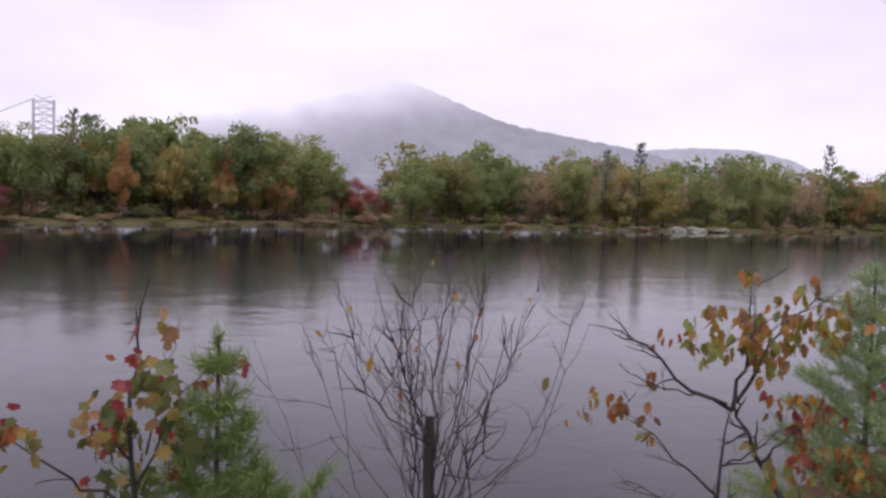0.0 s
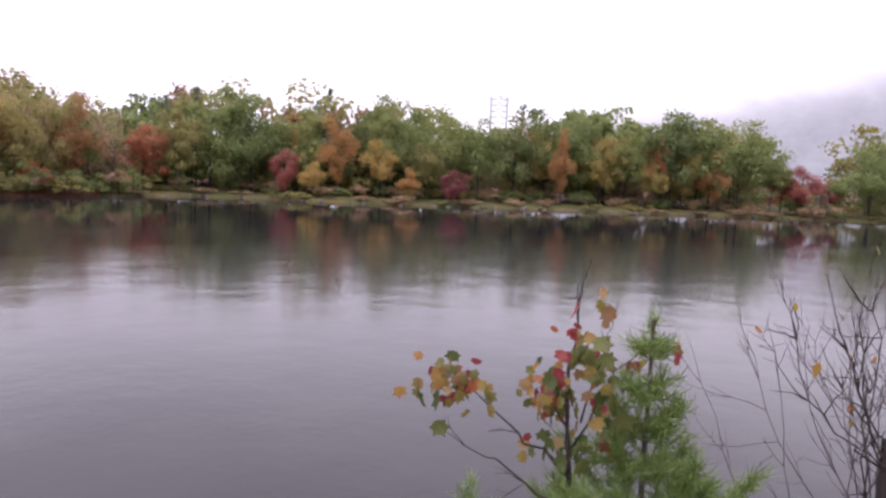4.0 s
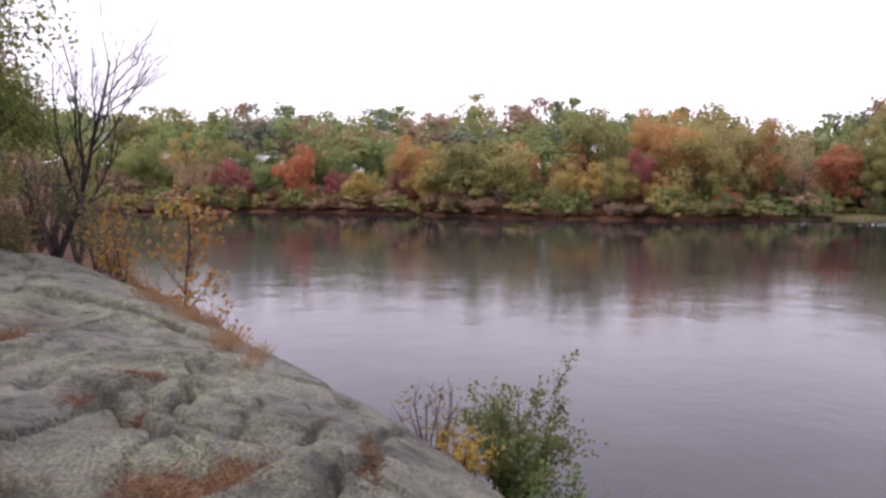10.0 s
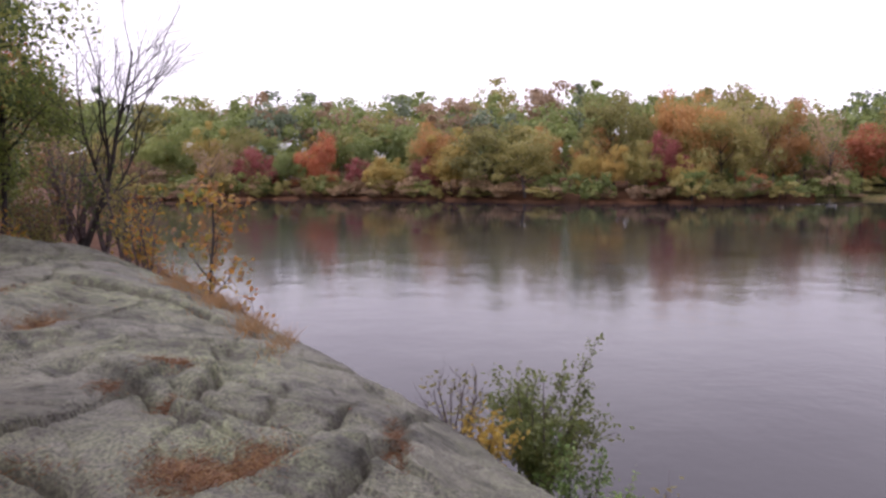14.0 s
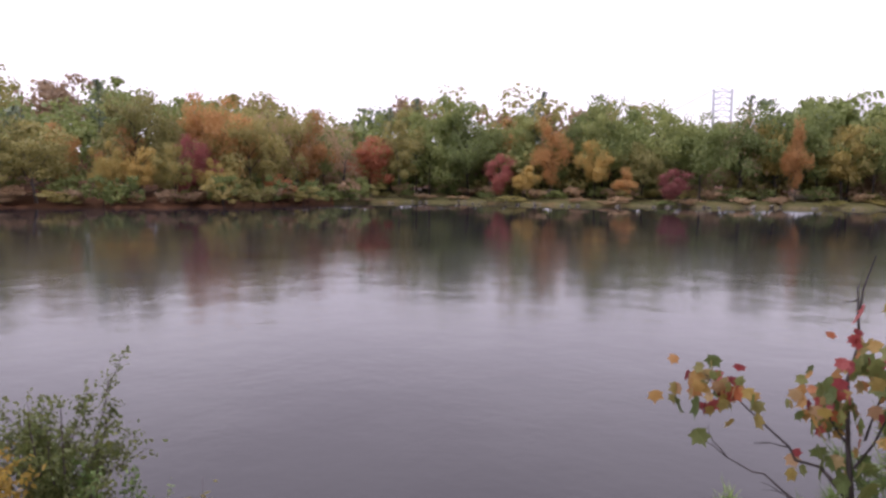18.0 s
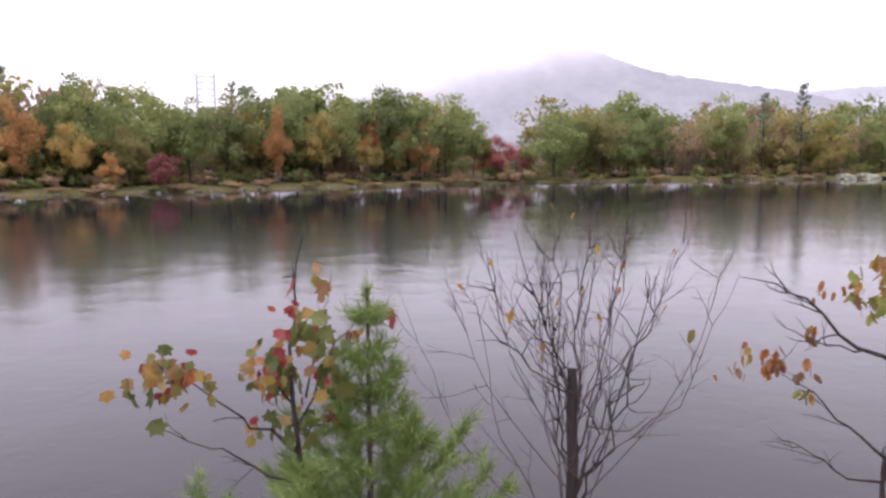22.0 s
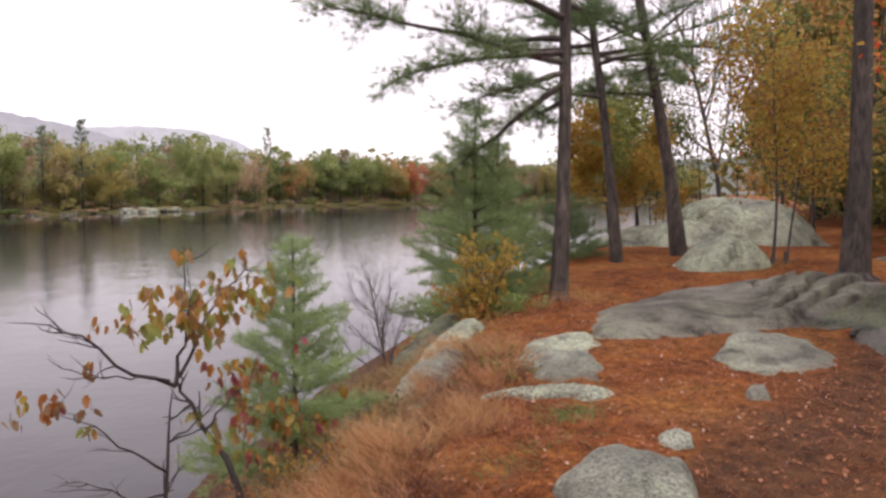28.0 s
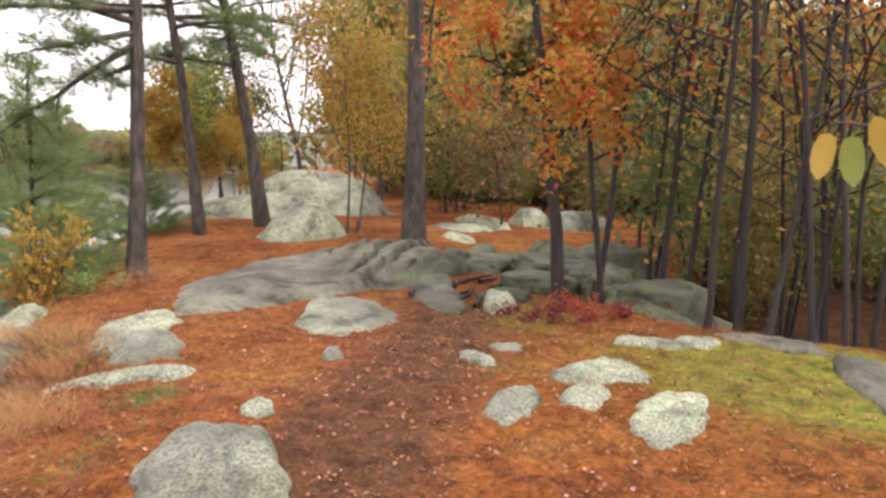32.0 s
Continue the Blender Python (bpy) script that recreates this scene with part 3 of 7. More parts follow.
# ---- builders: tubes, limbs, leaves, needles, stones ----
class Soup:
    """Vertices and faces of one mesh."""

    def __init__(self):
        self.v, self.f, self.n = [], [], 0

    def add(self, v, f):
        v = np.asarray(v, float)
        f = np.asarray(f) + self.n
        self.v.append(v)
        self.f.extend(f.tolist())
        self.n += len(v)

    def tube(self, pts, rad, sides=6):
        pts = np.asarray(pts, float)
        d = np.gradient(pts, axis=0)
        d /= np.linalg.norm(d, axis=1)[:, None] + 1e-9
        ref = np.where(np.abs(d[:, 2:3]) > 0.9, [[1.0, 0, 0]], [[0, 0, 1.0]])
        u = np.cross(d, ref)
        u /= np.linalg.norm(u, axis=1)[:, None] + 1e-9
        for k in range(1, len(u)):
            w = u[k - 1] - d[k] * (u[k - 1] @ d[k])
            u[k] = w / (np.linalg.norm(w) + 1e-9)
        w = np.cross(d, u)
        a = np.arange(sides) * 2 * np.pi / sides
        ring = np.cos(a)[None, :, None] * u[:, None] + np.sin(a)[None, :, None] * w[:, None]
        v = pts[:, None] + ring * np.asarray(rad, float)[:, None, None]
        n = len(pts)
        i, j = np.meshgrid(np.arange(n - 1), np.arange(sides), indexing="ij")
        k = (j + 1) % sides
        f = np.stack([i * sides + j, i * sides + k, (i + 1) * sides + k, (i + 1) * sides + j], -1).reshape(-1, 4)
        self.add(v.reshape(-1, 3), f)

    def leaves(self, p, size, rng, normal=None, wide=0.62):
        """Folded lozenge leaves at the points p."""
        p = np.asarray(p, float)
        n = len(p)
        if not n:
            return
        a = rng.normal(size=(n, 3))
        if normal is not None:
            nn = np.asarray(normal, float) + rng.normal(size=(n, 3)) * 0.55
        else:
            nn = rng.normal(size=(n, 3)) + [0, 0, 0.6]
        nn /= np.linalg.norm(nn, axis=1)[:, None] + 1e-9
        a -= nn * (a * nn).sum(1)[:, None]
        a /= np.linalg.norm(a, axis=1)[:, None] + 1e-9
        b = np.cross(nn, a)
        s = (size * rng.uniform(0.6, 1.25, n))[:, None]
        v = np.stack([p - a * s * 0.5, p + b * s * wide * 0.5 + nn * s * 0.12, p + a * s * 0.5, p - b * s * wide * 0.5 + nn * s * 0.12], 1)
        self.add(v.reshape(-1, 3), np.arange(4 * n).reshape(n, 4))

    def needles(self, p, d, length, per, rng, spread=0.9, width=0.012):
        """A brush of thin needles round each point p, leaning along d."""
        p, d = np.repeat(np.asarray(p, float), per, 0), np.repeat(np.asarray(d, float), per, 0)
        n = len(p)
        if not n:
            return
        w = d + rng.normal(size=(n, 3)) * spread
        w /= np.linalg.norm(w, axis=1)[:, None] + 1e-9
        s = np.cross(w, rng.normal(size=(n, 3)))
        s /= np.linalg.norm(s, axis=1)[:, None] + 1e-9
        ln = (length * rng.uniform(0.6, 1.15, n))[:, None]
        base = p + rng.normal(size=(n, 3)) * length * 0.12
        v = np.stack([base - s * width, base + s * width, base + w * ln], 1)
        self.add(v.reshape(-1, 3), np.arange(3 * n).reshape(n, 3))

    def part(self, name, mat, parent, label="", smooth=False):
        if not self.n:
            return None
        me = mesh_data(name, np.concatenate(self.v), self.f, mat, smooth)
        ob = new(name, me)
        if parent is not None:
            ob.parent = parent
        return tagged(ob, label)


def unit(v):
    v = np.asarray(v, float)
    return v / (np.linalg.norm(v) + 1e-9)


def limb(rng, p, d, length, steps, wander, lift):
    """A wandering line from p along d."""
    pts, p, d = [np.array(p, float)], np.array(p, float), unit(d)
    for _ in range(steps):
        d = unit(d + rng.normal(size=3) * wander + np.array([0, 0, lift]))
        p = p + d * length / steps
        pts.append(p)
    return np.array(pts)


def grow(rng, p, d, length, r, level, spec, wood, tips):
    """Limbs of limbs. spec: per level (steps, wander, lift, children, first, angle, length ratio, sides)."""
    steps, wander, lift, kids, first, angle, ratio, sides = spec[level]
    pts = limb(rng, p, d, length, steps, wander, lift)
    rad = r * (1 - 0.72 * np.linspace(0, 1, len(pts)) ** 0.9)
    wood[min(level, 1)].tube(pts, rad, sides)
    last = level + 1 >= len(spec)
    if last:
        for k in range(1, len(pts)):
            tips.append((pts[k], unit(pts[k] - pts[k - 1])))
        return
    for k in range(kids):
        f = first + (1 - first) * (k + rng.uniform(0, 0.9)) / kids
        i = min(int(f * steps), steps - 1)
        q = pts[i] + (pts[i + 1] - pts[i]) * (f * steps - i)
        ax = unit(pts[i + 1] - pts[i])
        side = unit(np.cross(ax, rng.normal(size=3)))
        an = radians(angle) * rng.uniform(0.7, 1.25)
        grow(rng, q, ax * math.cos(an) + side * math.sin(an), length * ratio * rng.uniform(0.7, 1.2) * (1.15 - 0.55 * f), r * (1 - 0.7 * f) * 0.6,
             level + 1, spec, wood, tips)
    tips.append((pts[-1], unit(pts[-1] - pts[-2])))


def leafy_tree(name, label, rng, height, r, bark, leaf, leaf_size, per_tip, spec, lean=(0, 0, 1), cat="tree", group="", spread=0.25, leaf2=None):
    t = root(name, label, cat, None, group)
    wood, tips = [Soup(), Soup()], []
    grow(rng, (0, 0, -0.3), lean, height, r, 0, spec, wood, tips)
    flare = [np.array([0, 0, -0.35]), np.array([0, 0, 0.0]), np.array([0, 0, 0.25])]
    wood[0].tube(np.array(flare) + np.outer([0, 0, 0.5], np.array(lean) * [0.5, 0.5, 0]), [r * 1.7, r * 1.35, r * 0.95], 8)
    wood[0].part("trunk", bark, t, smooth=True)
    wood[1].part("branching", bark, t, smooth=True)
    if per_tip:
        crown = Soup()
        p = np.repeat(np.array([q for q, _ in tips]), per_tip, 0)
        p = p + rng.normal(size=p.shape) * spread
        k = rng.uniform(size=len(p)) < (0.5 if leaf2 else 2.0)
        crown.leaves(p[k], leaf_size, rng)
        crown.part("crown", leaf, t)
        if leaf2:
            crown = Soup()
            crown.leaves(p[~k], leaf_size, rng)
            crown.part("crown", leaf2, t)
    return t


def conifer(name, label, rng, height, r, bark, needle, width, first, whorls, per, length, nw, per_tuft, tuft_gap, droop=-0.02, group="", lean=(0, 0), density=1.0, taper=0.75):
    """A pine: a straight stem with whorls of limbs that carry brushes of needles."""
    t = root(name, label, "pine tree", None, group)
    stem, limbs, crown = Soup(), Soup(), Soup()
    z = np.linspace(-0.35, height, 10)
    k = np.clip(z / height, 0, 1)
    pts = np.stack([lean[0] * k * height + 0.02 * height * np.sin(z * 0.7) * 0.2, lean[1] * k * height, z], -1)
    stem.tube(pts, r * (1.05 - k) + 0.006 + r * 0.5 * np.exp(-np.clip(z + 0.35, 0, 9) / 0.25), 9)
    tp, td = [], []
    for w in range(whorls):
        f = first + (1 - first) * w / whorls
        base = np.array([np.interp(f * height, z, pts[:, 0]), np.interp(f * height, z, pts[:, 1]), f * height])
        n = per if f < 0.8 else max(3, per - 2)
        for j in range(n):
            a = 2 * np.pi * (j + rng.uniform(-0.3, 0.3)) / n + w * 1.1
            ln = width * (1 - (f - first) / (1 - first)) ** taper * rng.uniform(0.65, 1.1) + width * 0.06
            b = limb(rng, base, (math.cos(a), math.sin(a), 0.25 + 0.5 * f), ln, 6, 0.1, droop)
            limbs.tube(b, r * 0.25 * (1 - 0.8 * np.linspace(0, 1, 7)) * (1.2 - f), 4)
            shoots = [(b, 0.2)]
            for q in range(max(2, int(ln / 0.16))):
                g = 0.2 + 0.75 * (q + rng.uniform(0, 1)) / max(2, int(ln / 0.16))
                i = min(int(g * 6), 5)
                c, ax = b[i] + (b[i + 1] - b[i]) * (g * 6 - i), unit(b[i + 1] - b[i])
                sd = unit(np.cross(ax, [0, 0, 1])) * (1 if q % 2 else -1)
                shoots.append((limb(rng, c, ax * 0.8 + sd + np.array([0, 0, 0.15]), ln * 0.42 * (1.15 - g) + 0.05, 3, 0.1, 0.02 - droop), 0.0))
            for line, start in shoots:
                span = float(np.linalg.norm(line[-1] - line[0]))
                m = max(2, int(span / tuft_gap * density))
                for q in range(m):
                    g = (start + (1 - start) * (q + rng.uniform(0, 1)) / m) * (len(line) - 1)
                    i = min(int(g), len(line) - 2)
                    tp.append(line[i] + (line[i + 1] - line[i]) * (g - i))
                    td.append(unit(line[i + 1] - line[i]) * 0.8 + np.array([0, 0, 0.15]))
    for q in range(4):
        tp.append(pts[-1] - [0, 0, 0.04 * q * height * 0.2])
        td.append(np.array([0, 0, 1.0]))
    crown.needles(tp, td, length, per_tuft, rng, 0.6, nw)
    stem.part("trunk", bark, t, smooth=True)
    limbs.part("branching", bark, t)
    crown.part("needle_crown", needle, t)
    return t


def at(ob, x, y, z=None, turn=0.0, scale=1.0, sink=0.0):
    """Stand a thing on the ground at x, y."""
    ob.matrix_basis = pose(x, y, (float(land(x, y)) if z is None else z) - sink, 0, 0, turn) @ Matrix.Scale(scale, 4)
    return ob


# ---- the far shore: trees, lawn edge, houses, bridge ----
def far_crown(rng, shape, count, size):
    """Leaf clumps over the boughs of a crown 1 m high and 1 m wide at most: boughs spread over a dome, leaves over each bough."""
    pts, nor = [], []
    boughs = int(shape[0] * 1.9)
    mid, half = (shape[1] + 0.9) / 2, (0.95 - shape[1]) / 2
    for k in range(boughs):
        u = rng.normal(size=3)
        u /= np.linalg.norm(u)
        u[2] = max(u[2], -0.75)
        c = u * rng.uniform(0.3, 1.02) * np.array([0.43 * shape[2], 0.43 * shape[2], half]) + [0, 0, mid]
        lr = rng.uniform(0.06, 0.155) * np.array([1.2, 1.2, 0.75])
        n = count // boughs
        d = rng.normal(size=(n, 3)) + u * 0.5
        d /= np.linalg.norm(d, axis=1)[:, None]
        pts.append(c + d * lr * rng.uniform(0.45, 1.3, n)[:, None])
        nor.append(d + [0, 0, 0.25])
    return np.concatenate(pts), np.concatenate(nor)


def far_tree(name, label, seed, leaf, bark, shape=(22, 0.2, 1.0), count=5600, size=0.031):
    rng = np.random.default_rng(seed)
    t = root(name, label, "tree", None, "trees on the far shore")
    stem, limbs, crown = Soup(), Soup(), Soup()
    tr = limb(rng, (0, 0, -0.05), (0, 0, 1), 0.75, 6, 0.06, 0.05)
    stem.tube(tr, 0.016 * (1.1 - np.linspace(0, 1, 7)), 6)
    for k in range(7):
        i = 2 + k % 4
        a = k * 2.4 + rng.uniform(0, 1)
        limbs.tube(limb(rng, tr[i], (math.cos(a), math.sin(a), 0.9), 0.3, 4, 0.15, 0.05), np.linspace(0.007, 0.002, 5), 4)
    p, d = far_crown(rng, shape, count, size)
    crown.leaves(p, size, rng, d, 0.85)
    stem.part("trunk", bark, t)
    limbs.part("branching", bark, t)
    crown.part("crown", leaf, t)
    return t


def far_pine(seed):
    rng = np.random.default_rng(seed)
    t = root("pine_tree", "tall dark green pine on the far shore", "pine tree", None, "trees on the far shore")
    stem, crown = Soup(), Soup()
    stem.tube([(0, 0, -0.05), (0.01, 0, 0.5), (0, 0, 0.98)], [0.016, 0.01, 0.002], 6)
    p, d = [], []
    for w in range(11):
        z = 0.3 + 0.66 * w / 11
        for j in range(5):
            a, ln = rng.uniform(0, 6.28), rng.uniform(0.5, 1.1) * 0.42 * (1.15 - z)
            for q in range(14):
                f = rng.uniform(0.2, 1)
                p.append([math.cos(a) * ln * f + rng.normal() * 0.012, math.sin(a) * ln * f + rng.normal() * 0.012, z + 0.05 * f + rng.normal() * 0.008])
                d.append([0, 0, 1])
    crown.leaves(p, 0.045, rng, d, 0.6)
    stem.part("trunk", DARK_BARK, t)
    crown.part("needle_crown", HAZED_PINE, t)
    return t


KINDS = {
    "green": [far_tree("tree", "broad green oak on the far shore", 11, HAZED_GREEN, DARK_BARK), far_tree("tree", "rounded green tree on the far shore", 12, HAZED_GREEN, DARK_BARK, (16, 0.16, 1.1)),
              far_tree("tree", "tall green tree on the far shore", 13, HAZED_GREEN, GREY_BARK, (22, 0.26, 0.9))],
    "olive": [far_tree("tree", "olive and gold tree on the far shore", 21, HAZED_OLIVE, DARK_BARK), far_tree("tree", "olive-brown tree on the far shore", 22, HAZED_OLIVE, GREY_BARK, (18, 0.18, 1.0))],
    "yellow": [far_tree("tree", "yellow-leaved tree on the far shore", 31, HAZED_YELLOW, DARK_BARK, (18, 0.14, 1.0)), far_tree("tree", "golden yellow tree on the far shore", 32, HAZED_YELLOW, DARK_BARK, (14, 0.18, 1.0))],
    "orange": [far_tree("tree", "orange-leaved tree on the far shore", 41, HAZED_ORANGE, DARK_BARK, (16, 0.15, 1.0)), far_tree("tree", "rust-orange tree on the far shore", 42, HAZED_ORANGE, GREY_BARK)],
    "red": [far_tree("tree", "bright red maple on the far shore", 51, HAZED_RED, DARK_BARK, (14, 0.2, 1.1))],
    "crimson": [far_tree("tree", "dark crimson tree on the far shore", 61, HAZED_CRIMSON, DARK_BARK, (12, 0.12, 1.1))],
    "brown": [far_tree("tree", "thin brown-leaved tree on the far shore", 71, HAZED_BROWN, GREY_BARK, (18, 0.2, 1.0), 1000)],
    "pine": [far_pine(81), far_pine(82)],
    "bush": [far_tree("bush", "olive-brown bush at the water's edge", 91, HAZED_OLIVE, DARK_BARK, (9, 0.08, 1.4), 700, 0.09),
             far_tree("bush", "dull red bush at the water's edge", 92, HAZED_BROWN, DARK_BARK, (9, 0.08, 1.4), 700, 0.09),
             far_tree("bush", "green bush at the water's edge", 93, HAZED_GREEN, DARK_BARK, (9, 0.08, 1.4), 700, 0.09)],
}
for b in KINDS["bush"]:
    tagged(b, category="bush", group="bushes on the far shore")
queue = {}
# the last four are darker leaf colours that stand in for woodland shade
back = {m: Soup() for m in (HAZED_GREEN, HAZED_OLIVE, HAZED_ORANGE, HAZED_BROWN, HAZED_PINE, GREEN, OLIVE, BROWN, NEEDLE)}
back_wood = Soup()


def plant_back(x, y, h, wide, mat, rng, count=1300, leaf=0.055):
    """A tree deep in the far woods, part of one mass."""
    z = float(land(x, y))
    p, d = far_crown(rng, (15, 0.03, 1.05), count, 0)
    back[mat].leaves(p * [wide, wide, h] + [x, y, z], h * leaf, rng, d, 0.85)
    back_wood.tube([(x, y, z - 0.3), (x, y, z + h * 0.6)], [h * 0.016, h * 0.007], 5)


def plant(kind, az, off, h, wide, rng):
    """Queue a tree at an azimuth, that many metres behind the far shore line."""
    d = np.interp(az, SHORE_A, SHORE_D) + 1.2 * math.sin(az * 1.9) + 0.7 * math.sin(az * 5.3) + off
    x, y = -math.sin(radians(az)) * d, math.cos(radians(az)) * d
    m = pose(x, y, float(land(x, y)) - 0.1, 0, 0, rng.uniform(0, 360)) @ Matrix.Diagonal((wide, wide, h, 1))
    queue.setdefault(KINDS[kind][rng.integers(len(KINDS[kind]))], []).append(m)


# the trees that stand out by colour: kind, azimuth, metres behind the shore, height, width
KEY = """red 54 9 11.6 10.5|orange 40.3 7 13.7 7.2|yellow 37 5 8.9 7.7|olive 33.6 8 11.6 8.8|crimson 31.6 4 6.8 7.2|orange 34.7 3 4.7 5.0|orange 23.2 5 11.6 5.5|yellow 20.4 7 13.7 10.5|yellow 14.5 5 11.6 8.8
orange 12.2 4 9.5 7.7|yellow 16.3 4 8.4 6.6|orange 43.2 14 17.9 11.0|crimson 44.4 5 9.5 6.6|yellow 42.3 3 5.2 5.5|brown 57.5 12 15.8 9.9|orange 58.6 9 14.7 8.8|olive 60.5 7 14.7 9.9|olive 62.8 6 13.7 9.9|brown 56 6 12.6 7.7|red 61 3 4.7 5.5
yellow 70.4 3 8.9 6.6|yellow 68.2 3 9.5 6.6|crimson 66.6 5 9.5 6.6|yellow 65.4 3 6.8 5.5|orange 64 9 15.8 9.9|olive 77 3 11.6 14.3|olive 80 4 12.6 14.3|yellow 82.6 4 11.6 9.9|crimson 84.5 4 8.4 6.6|yellow 87.2 3 6.8 6.6
red 92.2 4 11.6 5.5|red 93.6 4 8.4 6.6|crimson 97.2 5 9.5 8.8|brown 98.5 6 8.4 6.6|crimson 90 4 7.4 6.6|green 95 4 8.4 7.7|brown 100.5 4 9.5 8.8|crimson 6.4 6 11.4 9.2|red 7.8 7 9.6 8.0|crimson 4.6 7 8.4 8.0
green 10.6 6 19.0 14.0|green 8.5 6 13.5 10.3|green 15.6 10 20.3 14.5|orange 66 13 16.5 9.5|brown 59.5 8 15.5 9.5|brown 61.5 9 15.5 9.5|olive 70.5 12 17 12|crimson 67.5 5 11 6|yellow 72.6 3 9 5.5|brown 99.3 5 9 6|yellow 88.4 3 7.5 6.5|orange 83.8 5 12.5 9|red 16.3 6 12 5|green 2.4 4 15.0 13.8|olive -1 6 17.4 12.6|green 0.6 8 15.6 11.5|green -3 7 14.4 11.5|brown -5.8 9 14.4 12.6|green -9.8 9 20.4 13.8|brown -8 8 15.6 10.3|pine -12.2 9 20.4 11.5|brown -13.3 10 18.0 10.3
pine -14.6 9 22.8 12.6|yellow -16.4 6 14.4 11.5|green -19.5 9 15.6 16.1|brown -22.5 16 14.4 12.6|brown -25 15 15.6 12.6|pine -27.2 24 24.0 14.9|brown -26.2 12 14.4 11.5|orange -28.8 9 15.6 11.5|green -31.5 10 18.0 16.1|olive -30 12 15.6 11.5|green -34 9 18.0 18.4|olive -36.5 9 15.6 14.9|red -38.2 8 15.6 13.8|orange -40.5 9 14.4 13.8
pine 26.4 22 20.5 9.9|pine 41 24 21.0 9.9|pine 47.2 22 17.9 9.9|pine 50.5 20 19.9 9.9|pine 73 36 16.8 9.9|pine 86.5 40 15.8 9.9|pine 52.5 26 17.9 8.8|green 15.3 12 19.9 15.4|green 12.6 10 18.9 13.2|green 24.5 14 18.9 14.3|green 27 13 17.9 13.2|green 36 15 19.9 14.3|green 46.5 9 17.9 12.1|green 49.5 9 17.9 13.2|olive 51.8 9 14.7 11.0"""
KEY = [k.split() for line in KEY.splitlines() for k in line.split("|")]
rng = np.random.default_rng(5)
for kind, *v in KEY:
    away, off, high, wide = [float(q) for q in v]
    if kind in ("orange", "yellow", "red") and 8 < away < 46:
        off, high = off + 2, min(high * 1.35, 15.5)
    if away < -21:
        high *= 1.22
    plant(kind, away, off, high, wide, rng)
az = -60.0
while az < 112:
    d = float(np.interp(az, SHORE_A, SHORE_D))
    az += math.degrees(5.6 / d) * rng.uniform(0.7, 1.3)
    hill, right = az > 56, az < 8
    w = [0.56, 0.26, 0.04, 0.02, 0.0, 0.0, 0.08, 0.04] if not hill else [0.36, 0.33, 0.09, 0.08, 0.0, 0.0, 0.1, 0.04]
    if right:
        w = [0.42, 0.26, 0.02, 0.01, 0.0, 0.0, 0.27, 0.02]
    names = ["green", "olive", "yellow", "orange", "red", "crimson", "brown", "pine"]
    for off, h in ((rng.uniform(10, 16), 14.5), (rng.uniform(18, 28), 16), (rng.uniform(32, 46), 16.5)) + (((rng.uniform(48, 62), 17), (rng.uniform(62, 80), 17), (rng.uniform(80, 98), 16)) if hill else ()):
        if 4.2 < az < 9.5 and off > 14:
            plant_back(-math.sin(radians(az)) * (d + off), math.cos(radians(az)) * (d + off), rng.uniform(4, 7), 8, (HAZED_OLIVE, HAZED_GREEN, HAZED_BROWN)[rng.integers(3)], rng)
        if 4.2 < az < 9.5 and off > 7 or 49.5 < az < 55.5 and off < 16:
            continue
        if -24 > az and off > 30:
            continue
        h *= (0.8 if right else 0.78 if hill and off < 20 else 0.85 if hill else 1.0) * rng.uniform(0.85, 1.12)
        h *= (1.26 if 7 < az < 30 else 1.2) if not hill else 1.07
        h *= (1.42 if az < -21 else 1.18) if right else 1.0
        h = min(h, 16.0 if 26.8 < az < 30.6 else 24.0 if az < -21 else 21.0)
        if off > 17:
            dd = d + off
            mat = (HAZED_GREEN, HAZED_GREEN, HAZED_OLIVE, HAZED_OLIVE, HAZED_GREEN, HAZED_BROWN, HAZED_GREEN, HAZED_PINE)[rng.integers(8)]
            plant_back(-math.sin(radians(az)) * dd, math.cos(radians(az)) * dd, h * 1.05, h * rng.uniform(0.75, 1.05), mat, rng)
        else:
            plant(str(rng.choice(names, p=w)), az, off, h, h * rng.uniform(0.5, 0.76), rng)
    # undergrowth, also added to fill the dark shadow zone below the crowns
    for off in (13, 17) if not 4.2 < az < 9.5 else (15,):
        if not 49.5 < az < 55.5:
            plant_back(-math.sin(radians(az)) * (d + off), math.cos(radians(az)) * (d + off), rng.uniform(3.5, 6.5), 8, (HAZED_GREEN, HAZED_OLIVE, HAZED_BROWN, GREEN)[rng.integers(4)], rng, 700, 0.09)
    if not hill and not 4.2 < az < 9.5:
        plant_back(-math.sin(radians(az)) * (d + 24), math.cos(radians(az)) * (d + 24), rng.uniform(8, 11.5), 11, (HAZED_GREEN, HAZED_OLIVE, HAZED_BROWN, HAZED_GREEN)[rng.integers(4)], rng)
    if not hill:
        plant("bush", az + rng.uniform(-1, 1), rng.uniform(0.4, 3.5), rng.uniform(0.9, 1.9), rng.uniform(3.0, 5.5), rng)
    for _ in range(4 if hill else 2):
        plant("bush", az + rng.uniform(-1.3, 1.3), rng.uniform(0.2, 2.5) if hill else rng.uniform(5, 13), rng.uniform(2.2, 5.0) if hill else rng.uniform(1.4, 3.4), rng.uniform(3.0, 4.6), rng)
plant("pine", 5.3, 1.5, 5.0, 9, rng)
plant("bush", 5.0, 1.0, 3.6, 4.5, rng)
plant("bush", 5.7, 1.0, 3.0, 4.5, rng)
